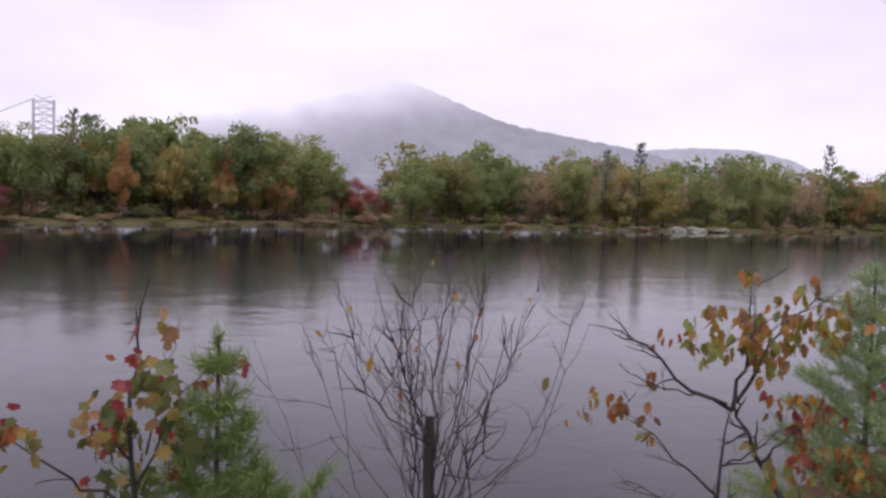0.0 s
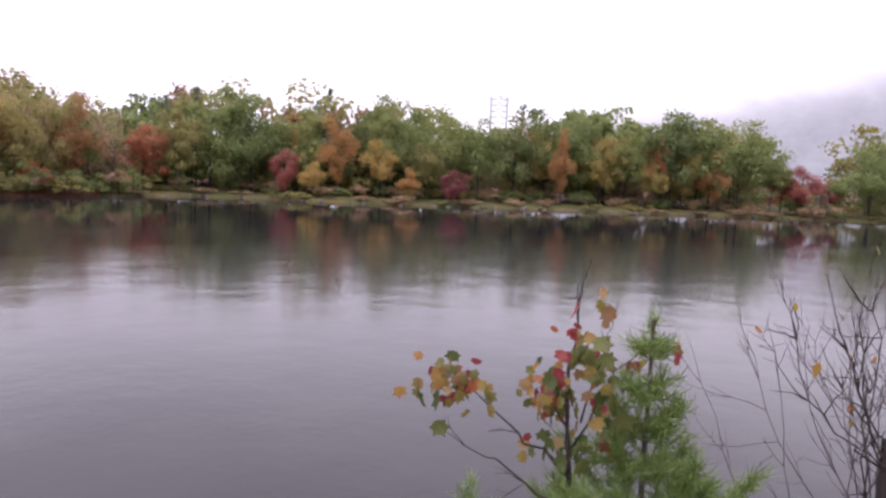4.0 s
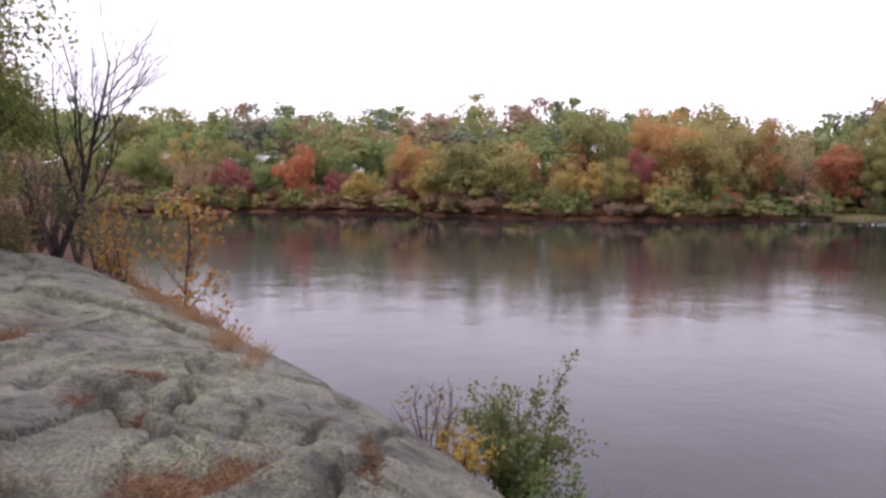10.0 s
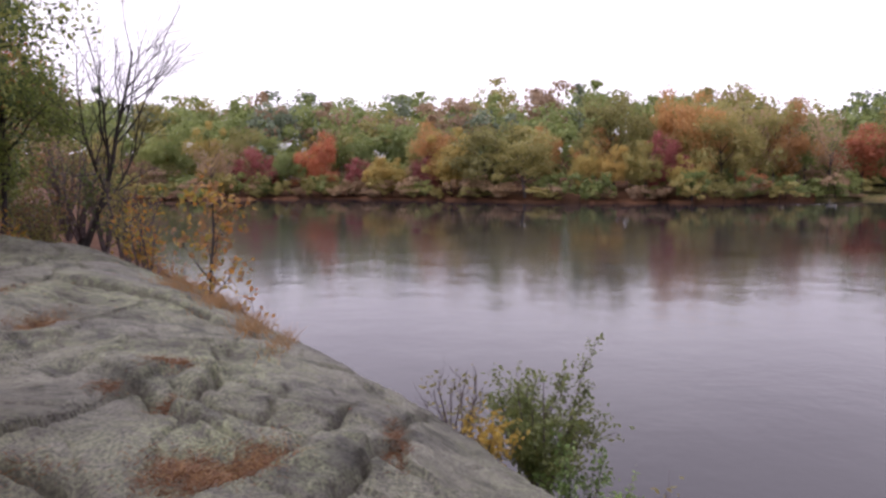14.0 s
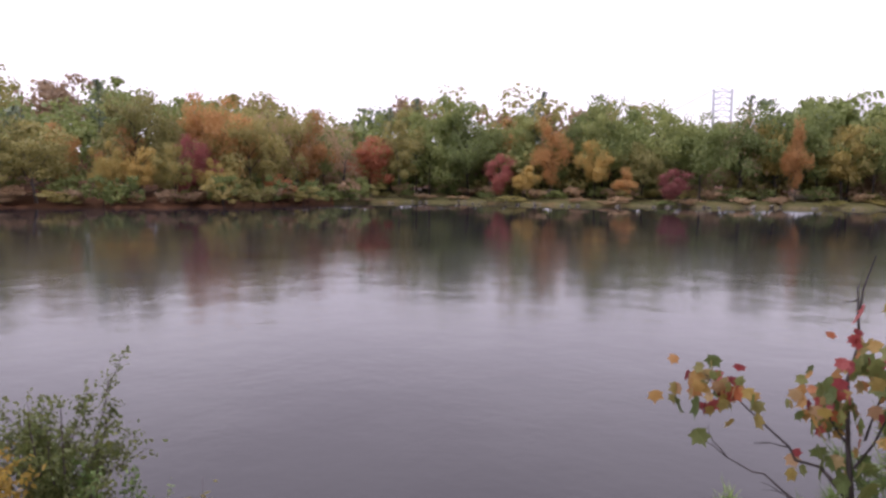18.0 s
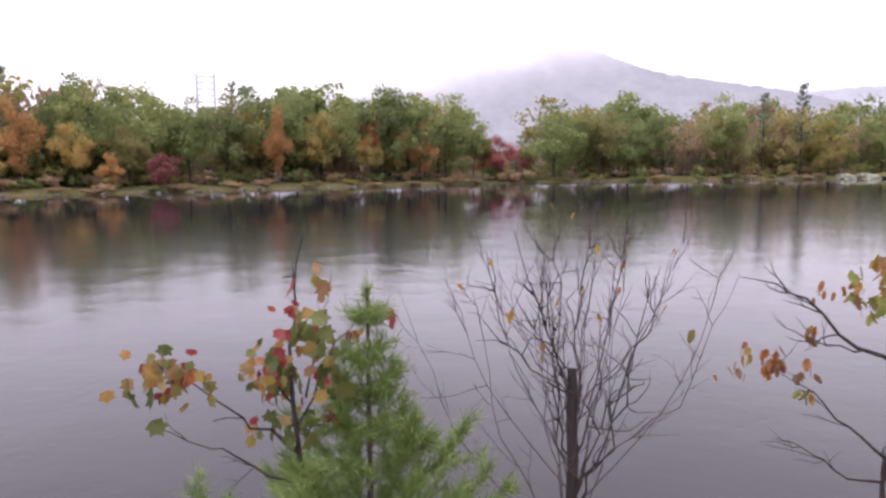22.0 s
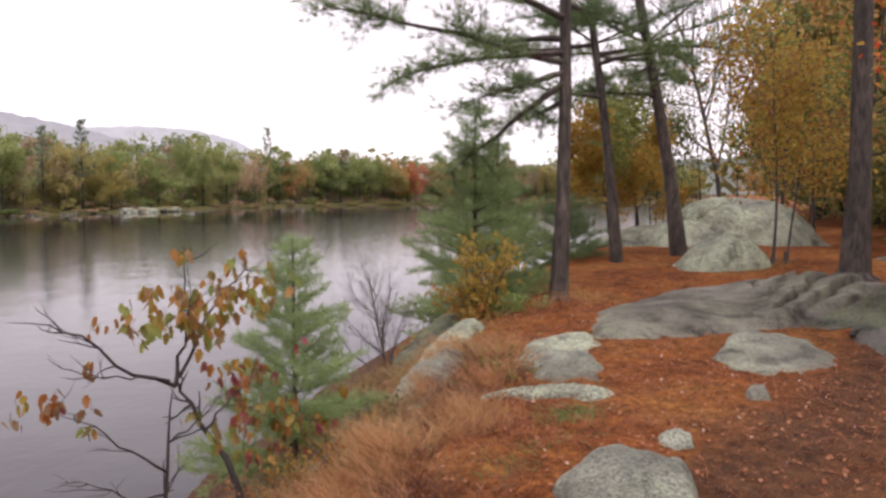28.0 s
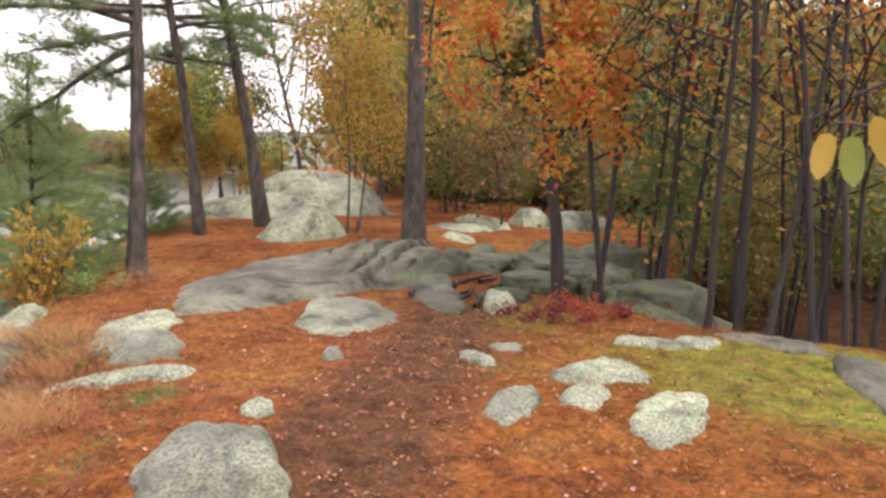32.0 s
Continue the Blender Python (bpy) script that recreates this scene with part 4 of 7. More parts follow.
# low growth added behind the lawn to block bright sky gaps under the trees
for k in range(26):
    az = 31 + k
    for off, high in ((33, 6.5), (45, 8.0)):
        d = float(np.interp(az, SHORE_A, SHORE_D)) + off
        plant_back(-math.sin(radians(az)) * d, math.cos(radians(az)) * d, high * rng.uniform(0.8, 1.15), 9, (HAZED_GREEN, GREEN, HAZED_OLIVE)[k % 3], rng, 1000, 0.09)
# woods that close the view behind the near trees
for k in range(190):
    a = rng.uniform(-122, -67) if k < 145 else rng.uniform(104, 150)
    d = rng.uniform(30, 90)
    x, y = -math.sin(radians(a)) * d, math.cos(radians(a)) * d
    if bank(x, y) > -4:
        continue
    h = rng.uniform(9, 15)
    # darker leaf colours here put the shade of the woods into the leaves
    plant_back(x, y, h, h * 0.9, (GREEN, OLIVE, NEEDLE, BROWN, OLIVE, GREEN, HAZED_ORANGE)[rng.integers(7)], rng, 2600, 0.032)
for m, label in ((HAZED_GREEN, "green"), (HAZED_OLIVE, "olive"), (HAZED_ORANGE, "orange"), (HAZED_BROWN, "brown"), (HAZED_PINE, "dark pine"), (GREEN, "shade-coloured green"), (OLIVE, "shade-coloured olive"), (BROWN, "shade-coloured brown"), (NEEDLE, "shade-coloured pine")):
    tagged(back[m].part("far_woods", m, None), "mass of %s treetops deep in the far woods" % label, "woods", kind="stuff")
tagged(back_wood.part("far_trunks", DARK_BARK, None), "dark trunks deep in the far woods", "woods", kind="stuff")
for proto, ms in queue.items():
    for m in ms[1:]:
        copy_thing(proto, m)
    proto.matrix_basis = ms[0]


# ---- rock outcrop beside the camera, towards the lake ----
def cells(x, y, seed, count):
    """Warped blocks: distance to the joint, and the height and slope of the block's flat face."""
    rng = np.random.default_rng(seed)
    px, py = rng.uniform(-19, 1.5, count), rng.uniform(-11, 3.5, count)
    ph, ax, ay = rng.uniform(-1, 1, count), rng.normal(size=count), rng.normal(size=count)
    wx, wy = x + 0.22 * fbm(x, y, 1.1, 3.1), y + 0.22 * fbm(x, y, 1.3, 5.2)
    u, v = (wx * 0.9 + wy * 0.35) * 0.6, (wy * 0.95 - wx * 0.3) * 1.25
    pu, pv = (px * 0.9 + py * 0.35) * 0.6, (py * 0.95 - px * 0.3) * 1.25
    d = np.hypot(u[..., None] - pu, v[..., None] - pv)
    i = np.argpartition(d, 1, -1)[..., :2]
    swap = np.take_along_axis(d, i[..., :1], -1) > np.take_along_axis(d, i[..., 1:], -1)
    i = np.where(swap, i[..., ::-1], i)
    d1, d2 = np.take_along_axis(d, i[..., :1], -1)[..., 0], np.take_along_axis(d, i[..., 1:], -1)[..., 0]
    k = i[..., 0]
    return d2 - d1, ph[k], np.clip((x - px[k]) * ax[k] + (y - py[k]) * ay[k], -1.2, 1.2)


# the long joints of the outcrop: points in plan, depth, width, height of the step across it
JOINTS = [
    ([(-2.6, -2.2), (-3.27, -1.88), (-3.44, -1.72), (-3.29, -1.48), (-3.14, -1.23), (-2.7, -0.9)], 0.11, 0.035, 0.05),
    ([(-3.46, -1.7), (-3.78, -1.64), (-4.17, -1.54), (-4.59, -1.41)], 0.08, 0.035, 0.05),
    ([(-4.67, -1.41), (-4.3, -1.14), (-4.42, -1.04), (-4.82, -1.0), (-5.4, -1.05)], 0.1, 0.04, 0.06),
    ([(-4.43, -1.24), (-4.0, -0.97), (-3.87, -0.72), (-3.8, -0.56)], 0.05, 0.02, 0.015),
    ([(-4.49, -0.61), (-4.25, -0.64), (-4.03, -0.59)], 0.06, 0.025, 0.0),
    ([(-5.4, 0.42), (-3.98, 0.17), (-3.54, -0.01), (-3.0, -0.1)], 0.08, 0.05, -0.03),
    ([(-2.6, -0.85), (-3.13, -0.6), (-3.33, -0.51), (-3.8, -0.32), (-4.66, -0.08), (-5.16, 0.12)], 0.09, 0.045, -0.06),
    ([(-6.67, -4.38), (-7.11, -3.87), (-8.3, -3.63), (-9.6, -3.7)], 0.1, 0.06, -0.08),
    ([(-5.2, -2.5), (-5.78, -2.04), (-6.06, -1.78), (-6.04, -1.27), (-5.86, -0.82), (-5.61, -0.5)], 0.1, 0.05, -0.06),
    ([(-3.24, -2.17), (-3.62, -2.28), (-4.06, -2.41), (-4.6, -2.9)], 0.08, 0.04, 0.05),
    ([(-8.9, -3.2), (-8.7, -2.85), (-8.24, -1.96), (-7.92, -1.58)], 0.08, 0.06, 0.08),
    ([(-5.3, -2.9), (-6.0, -2.74), (-6.82, -2.61), (-7.12, -1.89), (-7.35, -1.48)], 0.07, 0.05, -0.05),
]


def outcrop(x, y):
    """Height of the bare rock, and the dark of its joint soil and painted step shadows: broad worn backs, a few long
    joints with steps across them, shallow hollows and fine pitting.
    """
    gap, h, face = cells(x * 0.7, y * 0.7, 8, 190)
    gap2, h2, face2 = cells(x * 1.7 - 3, y * 1.7 + 2, 9, 150)
    s = bank(x, y)
    fade = np.clip(0.4 + 0.9 * np.sin(h * 40 + x), 0, 1)
    z = land(x, y) + 0.1 + (0.014 * h + 0.034 * face) * sstep(gap / 0.12) + 0.011 * face2 * sstep(gap2 / 0.14)
    z = z - 0.05 * np.exp(-(gap / 0.03) ** 2) * fade - 0.03 * np.exp(-(gap2 / 0.04) ** 2) * np.clip(np.sin(h2 * 30 + y), 0, 1)
    z = z + 0.06 * fbm(x, y, 0.8, 1.3) + 0.012 * fbm(x, y, 3.4, 0.7) + 0.006 * fbm(x, y, 11, 0.2) + 0.003 * fbm(x, y, 31, 1.2)
    leaf = (0.62 * y - 0.3 * x) / 0.34 + 0.9 * fbm(x, y, 0.9, 6.1) + 0.25 * fbm(x, y, 4.0, 2.7)
    leaf = leaf - np.floor(leaf)
    much = np.clip(0.55 + 1.2 * fbm(x, y, 0.5, 7.7), 0, 1)
    z = z + 0.05 * (leaf - sstep((leaf - 0.9) / 0.1)) * much
    # dark line painted along each small step for its shadow
    soil = 0.4 * np.exp(-((leaf - 0.97) / 0.03) ** 2) * much
    wx, wy = x + 0.05 * fbm(x, y, 2.3, 1.9) + 0.012 * fbm(x, y, 13, 0.4), y + 0.05 * fbm(x, y, 2.6, 4.7) + 0.012 * fbm(x, y, 12, 2.4)
    for line, depth, width, step in JOINTS:
        best, side = np.full(x.shape, 9.0), np.zeros(x.shape)
        for (ax, ay), (bx, by) in zip(line, line[1:]):
            ux, uy = bx - ax, by - ay
            t = np.clip(((wx - ax) * ux + (wy - ay) * uy) / (ux * ux + uy * uy), 0, 1)
            d = np.hypot(wx - ax - t * ux, wy - ay - t * uy)
            k = d < best
            best, side = np.where(k, d, best), np.where(k, np.sign(ux * (wy - ay) - uy * (wx - ax)), side)
        lip = width * (1 + 0.5 * fbm(x, y, 5.0, 2.2))
        cut = np.exp(-(best / np.clip(0.62 * lip, 0.014, 9)) ** 2)
        soil = np.maximum(soil, 0.7 * cut * np.clip(0.75 + 0.6 * fbm(x, y, 1.7, depth * 50), 0.1, 1))
        z = z - depth * cut + 0.5 * step * side * sstep(best / 0.09) * np.exp(-((best / 0.75) ** 2))
    for px, py, rx, ry, depth in ((-4.45, -1.15, 0.2, 0.14, 0.09), (-5.06, -1.92, 0.3, 0.12, 0.07), (-5.9, -1.0, 0.35, 0.14, 0.08), (-3.6, -2.04, 0.16, 0.1, 0.06), (-3.5, -0.6, 0.3, 0.2, 0.06),
                                  (-5.7, -3.3, 0.6, 0.3, 0.06), (-6.86, -2.8, 0.3, 0.2, 0.04)):
        z = z - depth * np.exp(-(((x - px) / rx) ** 2 + ((y - py) / ry) ** 2) ** 1.5)
    rim = np.minimum.reduce([(x + 17.0) / 1.5, (-1.25 - x + 0.28 * fbm(x, y, 0.8, 3.3) + 0.1 * fbm(x, y, 3.1, 1.3)) / 0.7, (s + 7.5) / 1.2, (1.5 - s) / 0.6])
    return z - 0.5 * (1 - sstep(rim)), soil


def outcrop_z(x, y):
    return outcrop(x, y)[0]


nx, ny = 560, 460
gx, gy = np.meshgrid(-0.8 - 16.4 * np.linspace(0, 1, nx)[::-1] ** 1.35, np.linspace(0, 1, ny), indexing="ij")
gy = np.interp(gx, EDGE_X, EDGE_Y) - 9.2 + 11.2 * gy
gz, joint_soil_shade = outcrop(gx, gy)
rv = np.stack([gx, gy, gz], -1).reshape(-1, 3)
rock_me = mesh_data("rock_outcrop", rv, grid_faces(nx, ny), OUTCROP, True)
rock_me.attributes.new("joint_soil_shade", "FLOAT", "POINT").data.foreach_set("value", joint_soil_shade.reshape(-1).astype(np.float32))
tagged(new("rock_outcrop", rock_me), "grey bare rock outcrop with lichen and dark cracks", "rock", kind="structure")


# ---- boulders and slabs along the path ----
def boulder(label, mat, x, y, sx, sy, sz, turn=0.0, seed=0, up=0.0, tilt=(0, 0), flat=0.55, name="boulder"):
    """A worn stone: a block rounded by weather, with facets and small hollows, set into the ground."""
    bm = bmesh.new()
    bmesh.ops.create_icosphere(bm, subdivisions=5 if sx > 0.55 and math.hypot(x, y) < 14 else 4, radius=1)
    off = Vector((seed * 3.7, seed * 1.3, seed * 2.1))
    for v in bm.verts:
        c = v.co.copy()
        k = max(abs(c.x), abs(c.y), abs(c.z))
        c = c.lerp(c / k * 0.82, 0.22)
        c *= 1 + 0.22 * noise.noise(c * 1.1 + off) + 0.1 * noise.noise(c * 2.7 + off) + 0.03 * noise.noise(c * 8 + off)
        for f, w, depth in ((1.3, 0.07, 0.07), (2.6, 0.06, 0.04)):
            g = abs(noise.noise(Vector((c.x * f, c.y * f * 1.6, c.z * f * 2.2)) + off * 1.7))
            c *= 1 - depth * max(0.0, 1 - g / w)
        if c.z > flat:
            c.z = flat + (c.z - flat) * 0.5
        low = 1 + 0.25 * max(0.0, 0.2 - c.z)
        v.co = (c.x * sx * low, c.y * sy * low, c.z * sz)
    me = bpy.data.meshes.new(name)
    bm.to_mesh(me)
    bm.free()
    me.materials.append(mat)
    me.shade_smooth()
    ob = new(name, me)
    ob.matrix_basis = pose(x, y, float(land(x, y)) + up - 0.22 * sz, tilt[0], tilt[1], turn)
    return tagged(ob, label, "rock", "boulders along the path")


def bedrock(label, mat, cx, cy, rx, ry, h, turn, seed, layers=0.5, dip=0.0, name="rock_slab", worn=0.0):
    """A worn back of rock that rises out of the ground: flat top, uneven outline, tilted layers, clefts, edges that dive under the litter."""
    nu = int(min(150, max(34, rx * 100)))
    nv = int(min(120, max(30, ry * 100)))
    u, v = np.meshgrid(np.linspace(-1.6, 1.6, nu), np.linspace(-1.6, 1.6, nv), indexing="ij")
    c, s = math.cos(radians(turn)), math.sin(radians(turn))
    x, y = cx + c * u * rx - s * v * ry, cy + s * u * rx + c * v * ry
    o = seed * 1.37
    w = np.arctan2(v, u)
    rng = np.random.default_rng(seed)
    rho = np.zeros_like(u)
    bu, bv = u + 0.05 * np.sin(7 * v + o) + 0.03 * np.sin(13 * v + u * 5 + o), v + 0.05 * np.sin(6 * u + o) + 0.03 * np.sin(15 * u + v * 4 + o)
    for k in range(7):
        q = 2 * math.pi * (k + rng.uniform(-0.3, 0.3)) / 7 + o
        rho += np.clip((math.cos(q) * bu + math.sin(q) * bv) / rng.uniform(0.8, 1.05), 0, 9) ** 9
    rho = rho ** (1 / 9)
    if worn:
        rho = np.hypot(bu, bv) * (1 + 0.12 * np.sin(2 * w + o) + 0.07 * np.sin(3 * w - o))
    rho = rho * (1 + 0.07 * fbm(x, y, 2.2 / max(0.25, ry), o) + 0.03 * fbm(x, y, 7.0, o))
    flank = worn or 7 + 3.5 * np.sin(w + o)
    up = np.clip(1 - rho ** flank, -1.6, 1)
    top = np.clip(up, 0, 1)
    a, b = u * rx, v * ry
    t = (b + 0.35 * a + 0.12 * fbm(a, b, 1.6 / max(0.3, ry), o)) * (2.0 / ry) + o
    saw = t - np.floor(t)
    step = (saw - sstep((saw - 0.8) / 0.2)) * layers
    cleft = np.exp(-((np.sin(a * 2.2 / rx + 1.2 * np.sin(b * 2.0 / ry + o) + o)) / 0.06) ** 2)
    far = ((x - cx) * cx + (y - cy) * cy) / math.hypot(cx, cy) / math.sqrt(rx * ry)
    tilt = np.clip((0.75 if worn else 0.52) - dip * u + (0.12 if worn else 0.42) * far, 0.08, 1.1)
    z = land(x, y) + h * (up * tilt + (0.22 * step - 0.14 * cleft + 0.09 * fbm(a, b, 1.3 / rx, o)) * top)
    z = z + 0.007 * fbm(x, y, 4.0, o) + 0.004 * fbm(x, y, 15.0, o) + 0.002 * fbm(x, y, 47.0, o) - 0.15 * sstep((rho - 1.0) / 0.2)
    ob = new(name, mesh_data(name, np.stack([x, y, z], -1).reshape(-1, 3), grid_faces(nu, nv), mat, True))
    return tagged(ob, label, "rock", "rocks along the path")


bedrock("large pale lichen-covered rock beside the path", LICHEN_ROCK, 3.04, 2.0, 0.86, 0.43, 0.15, 28, 1, 0.15, -0.2)
bedrock("low smooth grey slab in the grass", LICHEN_ROCK, 2.2, 2.3, 0.95, 0.55, 0.11, -33, 2, 0.2)
bedrock("small pale stone in the litter", LICHEN_ROCK, 4.2, 2.52, 0.17, 0.12, 0.09, 20, 3)
bedrock("rounded pale rock at the bank", LICHEN_ROCK, 5.95, 5.0, 0.85, 0.38, 0.1, 18, 4, 0.8)
bedrock("rounded lichen rock at the bank", LICHEN_ROCK, 5.25, 4.25, 0.6, 0.32, 0.12, 30, 5, 0.9)
bedrock("low pale rock layer at the bank", LICHEN_ROCK, 4.5, 3.85, 0.52, 0.17, 0.1, -55, 6, 0.6)


def ledge(label, mat, outline, long, high, risers, seed, name="rock_ledge"):
    """A whaleback of layered rock: smooth and gently rising at one end, breaking into long risers towards the path at the other."""
    pts = np.array(outline, float)
    lo, hi = pts.min(0) - 0.5, pts.max(0) + 0.5
    nu, nv = int((hi[0] - lo[0]) / 0.032), int((hi[1] - lo[1]) / 0.022)
    x, y = np.meshgrid(np.linspace(lo[0], hi[0], nu), np.linspace(lo[1], hi[1], nv), indexing="ij")
    wx, wy = x + 0.1 * fbm(x, y, 1.1, seed) + 0.03 * fbm(x, y, 4.5, seed + 1), y + 0.1 * fbm(x, y, 1.2, seed + 3) + 0.03 * fbm(x, y, 5.0, seed + 2)
    best, inside = np.full(x.shape, 9.0), np.zeros(x.shape, bool)
    for (ax, ay), (bx, by) in zip(pts, np.roll(pts, -1, 0)):
        ux, uy = bx - ax, by - ay
        t = np.clip(((wx - ax) * ux + (wy - ay) * uy) / (ux * ux + uy * uy), 0, 1)
        best = np.minimum(best, np.hypot(wx - ax - t * ux, wy - ay - t * uy))
        if uy:
            inside ^= ((ay > wy) != (by > wy)) & (wx < ux * (wy - ay) / uy + ax)
    d = np.where(inside, best, -best)
    c, s = math.cos(radians(long)), math.sin(radians(long))
    mid = pts.mean(0)
    a, b = (wx - mid[0]) * c + (wy - mid[1]) * s, -(wx - mid[0]) * s + (wy - mid[1]) * c
    z = land(x, y) + high * (0.35 * sstep((d + 0.05) / 0.22) + 0.65 * sstep(d / 1.3)) + 0.05 * fbm(x, y, 0.7, seed) * sstep(d / 0.6)
    soil = np.zeros_like(x)
    for at_b, slant, rise, start in risers:
        e = b - at_b - slant * a - 0.05 * np.sin(a * 2.3 + at_b * 7)
        grown = sstep((a - start) / 1.4)
        # dark line painted in the crease below each riser
        soil = np.maximum(soil, 0.85 * grown * np.exp(-((e + 0.045) / 0.03) ** 2) * np.clip(0.6 + fbm(x, y, 0.9, at_b * 9), 0.1, 1))
        z = z + grown * sstep((d + 0.1) / 0.3) * (rise * (sstep((e + 0.025) / 0.05) - sstep((e - 0.05) / 0.55)) - 0.1 * np.exp(-((e + 0.05) / 0.03) ** 2) * np.clip(0.6 + fbm(x, y, 0.9, at_b * 9), 0.1, 1))
    z = z - 0.03 * np.exp(-((np.sin(a * 1.15 + 0.9 * np.sin(b * 1.7) + seed)) / 0.035) ** 2) * sstep(d / 0.3)
    z = z + 0.008 * fbm(x, y, 4.0, seed) + 0.004 * fbm(x, y, 15.0, seed) + 0.002 * fbm(x, y, 47.0, seed) - 0.2 * sstep(-d / 0.2)
    me = mesh_data(name, np.stack([x, y, z], -1).reshape(-1, 3), grid_faces(nu, nv), mat, True)
    me.attributes.new("joint_soil_shade", "FLOAT", "POINT").data.foreach_set("value", soil.reshape(-1).astype(np.float32))
    return tagged(new(name, me), label, "rock", "rocks along the path")


ledge("broad grey slab breaking into long layers below the pine", LEDGE_ROCK,
      [(6.55, 4.95), (6.95, 4.5), (7.9, 4.2), (8.9, 3.95), (10.2, 3.8), (11.7, 3.6), (12.6, 3.9), (13.2, 4.6), (12.9, 5.6), (11.9, 6.35), (10.5, 6.65), (9.0, 6.35), (7.6, 5.8)],
      9, 0.19, [(-0.78, 0.0, 0.14, -2.4), (-0.42, 0.07, 0.12, -1.4), (-0.05, 0.12, 0.1, -0.6), (-1.12, -0.05, 0.13, -1.4), (0.4, 0.1, 0.06, 0.2)], 7)
bedrock("dark mossy rounded layer of rock below the pine", DARK_ROCK, 10.25, 3.5, 1.25, 0.27, 0.36, -14, 9, 0.5)
bedrock("dark mossy layer of rock in the roots", DARK_ROCK, 11.8, 3.35, 0.9, 0.26, 0.3, -12, 51, 0.6)
bedrock("flat pale slab in the path", LICHEN_ROCK, 7.4, 3.48, 1.05, 0.58, 0.1, 20, 10, 0.15)
bedrock("small square stone in the path", ROCK, 5.62, 2.7, 0.15, 0.1, 0.12, 30, 11)
bedrock("pale lichen stone in the moss", LICHEN_ROCK, 5.1, 1.04, 0.42, 0.19, 0.1, -6, 12, 0.7)
bedrock("pale flat stone in the moss", LICHEN_ROCK, 6.12, 0.6, 0.44, 0.3, 0.07, -35, 13, 0.4)
bedrock("pale flat stone in the moss", LICHEN_ROCK, 5.42, 0.6, 0.3, 0.19, 0.07, -20, 14, 0.4)
bedrock("square pale stone in the moss", LICHEN_ROCK, 5.2, 0.0, 0.5, 0.26, 0.09, -8, 15, 0.3)
bedrock("small pale stone in the moss", LICHEN_ROCK, 6.2, 1.65, 0.24, 0.13, 0.08, 50, 17)
bedrock("small pale stone in the moss", LICHEN_ROCK, 6.6, 1.45, 0.16, 0.2, 0.07, 10, 18)
bedrock("small pale stone in the moss", LICHEN_ROCK, 7.15, 0.25, 0.14, 0.4, 0.06, 0, 19)
bedrock("small pale stone in the moss", LICHEN_ROCK, 7.3, -0.15, 0.2, 0.25, 0.06, 15, 20)
bedrock("grey ledge at the edge of the moss", ROCK, 6.5, -1.55, 1.2, 0.26, 0.1, 8, 21, 0.5)
bedrock("grey ledge at the edge of the moss", ROCK, 7.65, -0.85, 0.55, 0.2, 0.1, 80, 22, 0.5)
bedrock("grey rock in the roots", ROCK, 8.9, 2.9, 0.5, 0.3, 0.12, 15, 23, 0.8)
bedrock("grey rock in the roots", DARK_ROCK, 9.5, 3.2, 0.6, 0.3, 0.14, 15, 24, 0.9)
bedrock("grey rock in the roots", DARK_ROCK, 8.4, 2.6, 0.35, 0.22, 0.1, 35, 25, 0.9)
bedrock("dark mossy ledge below the maple", DARK_ROCK, 9.1, 0.45, 1.2, 0.35, 0.25, 35, 26, 0.9)
bedrock("mossy rock back behind the maple", DARK_ROCK, 11.6, 1.9, 1.7, 0.6, 0.5, 10, 27, 0.9)
bedrock("pale rock beside the maple", LICHEN_ROCK, 8.6, 2.05, 0.32, 0.22, 0.2, 10, 28, 0.4)
for k, (x, y, s, h) in enumerate([(10.6, 1.1, 0.7, 0.75), (11.3, 1.8, 0.8, 0.7), (10.1, 1.9, 0.6, 0.5), (12.2, 1.2, 0.75, 1.1), (9.6, 0.2, 0.75, 0.9), (10.3, -0.3, 0.7, 1.0), (9.3, 2.1, 0.35, 0.3),
                                  (12.4, 2.6, 0.6, 0.45), (13.3, 2.3, 0.6, 0.8), (11.6, 3.1, 0.7, 0.45)]):
    boulder("dark mossy boulder among the tree stems", DARK_ROCK, x, y, s, s * 0.75, s * h, 40 * k, 20 + k, 0.05)
bedrock("large pale rock dome above the path", LICHEN_ROCK, 18.7, 9.9, 1.9, 1.6, 1.55, -61, 40, 0.45, -0.02, worn=2.7)
bedrock("long pale rock back sloping to the lake", LICHEN_ROCK, 17.2, 10.9, 2.3, 0.9, 0.85, -58, 41, 0.4, -0.3, worn=2.4)
bedrock("rounded pale rock between the pines", LICHEN_ROCK, 13.75, 7.6, 1.0, 0.85, 0.7, -60, 42, 0.35, -0.22, worn=2.6)
for x, y, rx, h, k in ((15.4, 4.7, 0.45, 0.16, 43), (19.4, 5.2, 0.9, 0.3, 44), (20.6, 4.2, 0.7, 0.6, 52), (20.9, 3.0, 0.9, 0.75, 53), (17.6, 5.3, 0.7, 0.22, 54)):
    bedrock("pale low rock in the litter behind the pine", LICHEN_ROCK, x, y, rx, rx * 0.6, h, 100 + 7 * k, k, 0.3, worn=3.0)
bedrock("sloping pale grey slab on the bank", LICHEN_ROCK, 4.75, 5.6, 1.2, 0.36, 0.16, 38, 45, 0.7)
bedrock("dark split rock on the bank", DARK_ROCK, 6.55, 7.85, 1.5, 0.35, 0.34, 24, 46, 1.0)
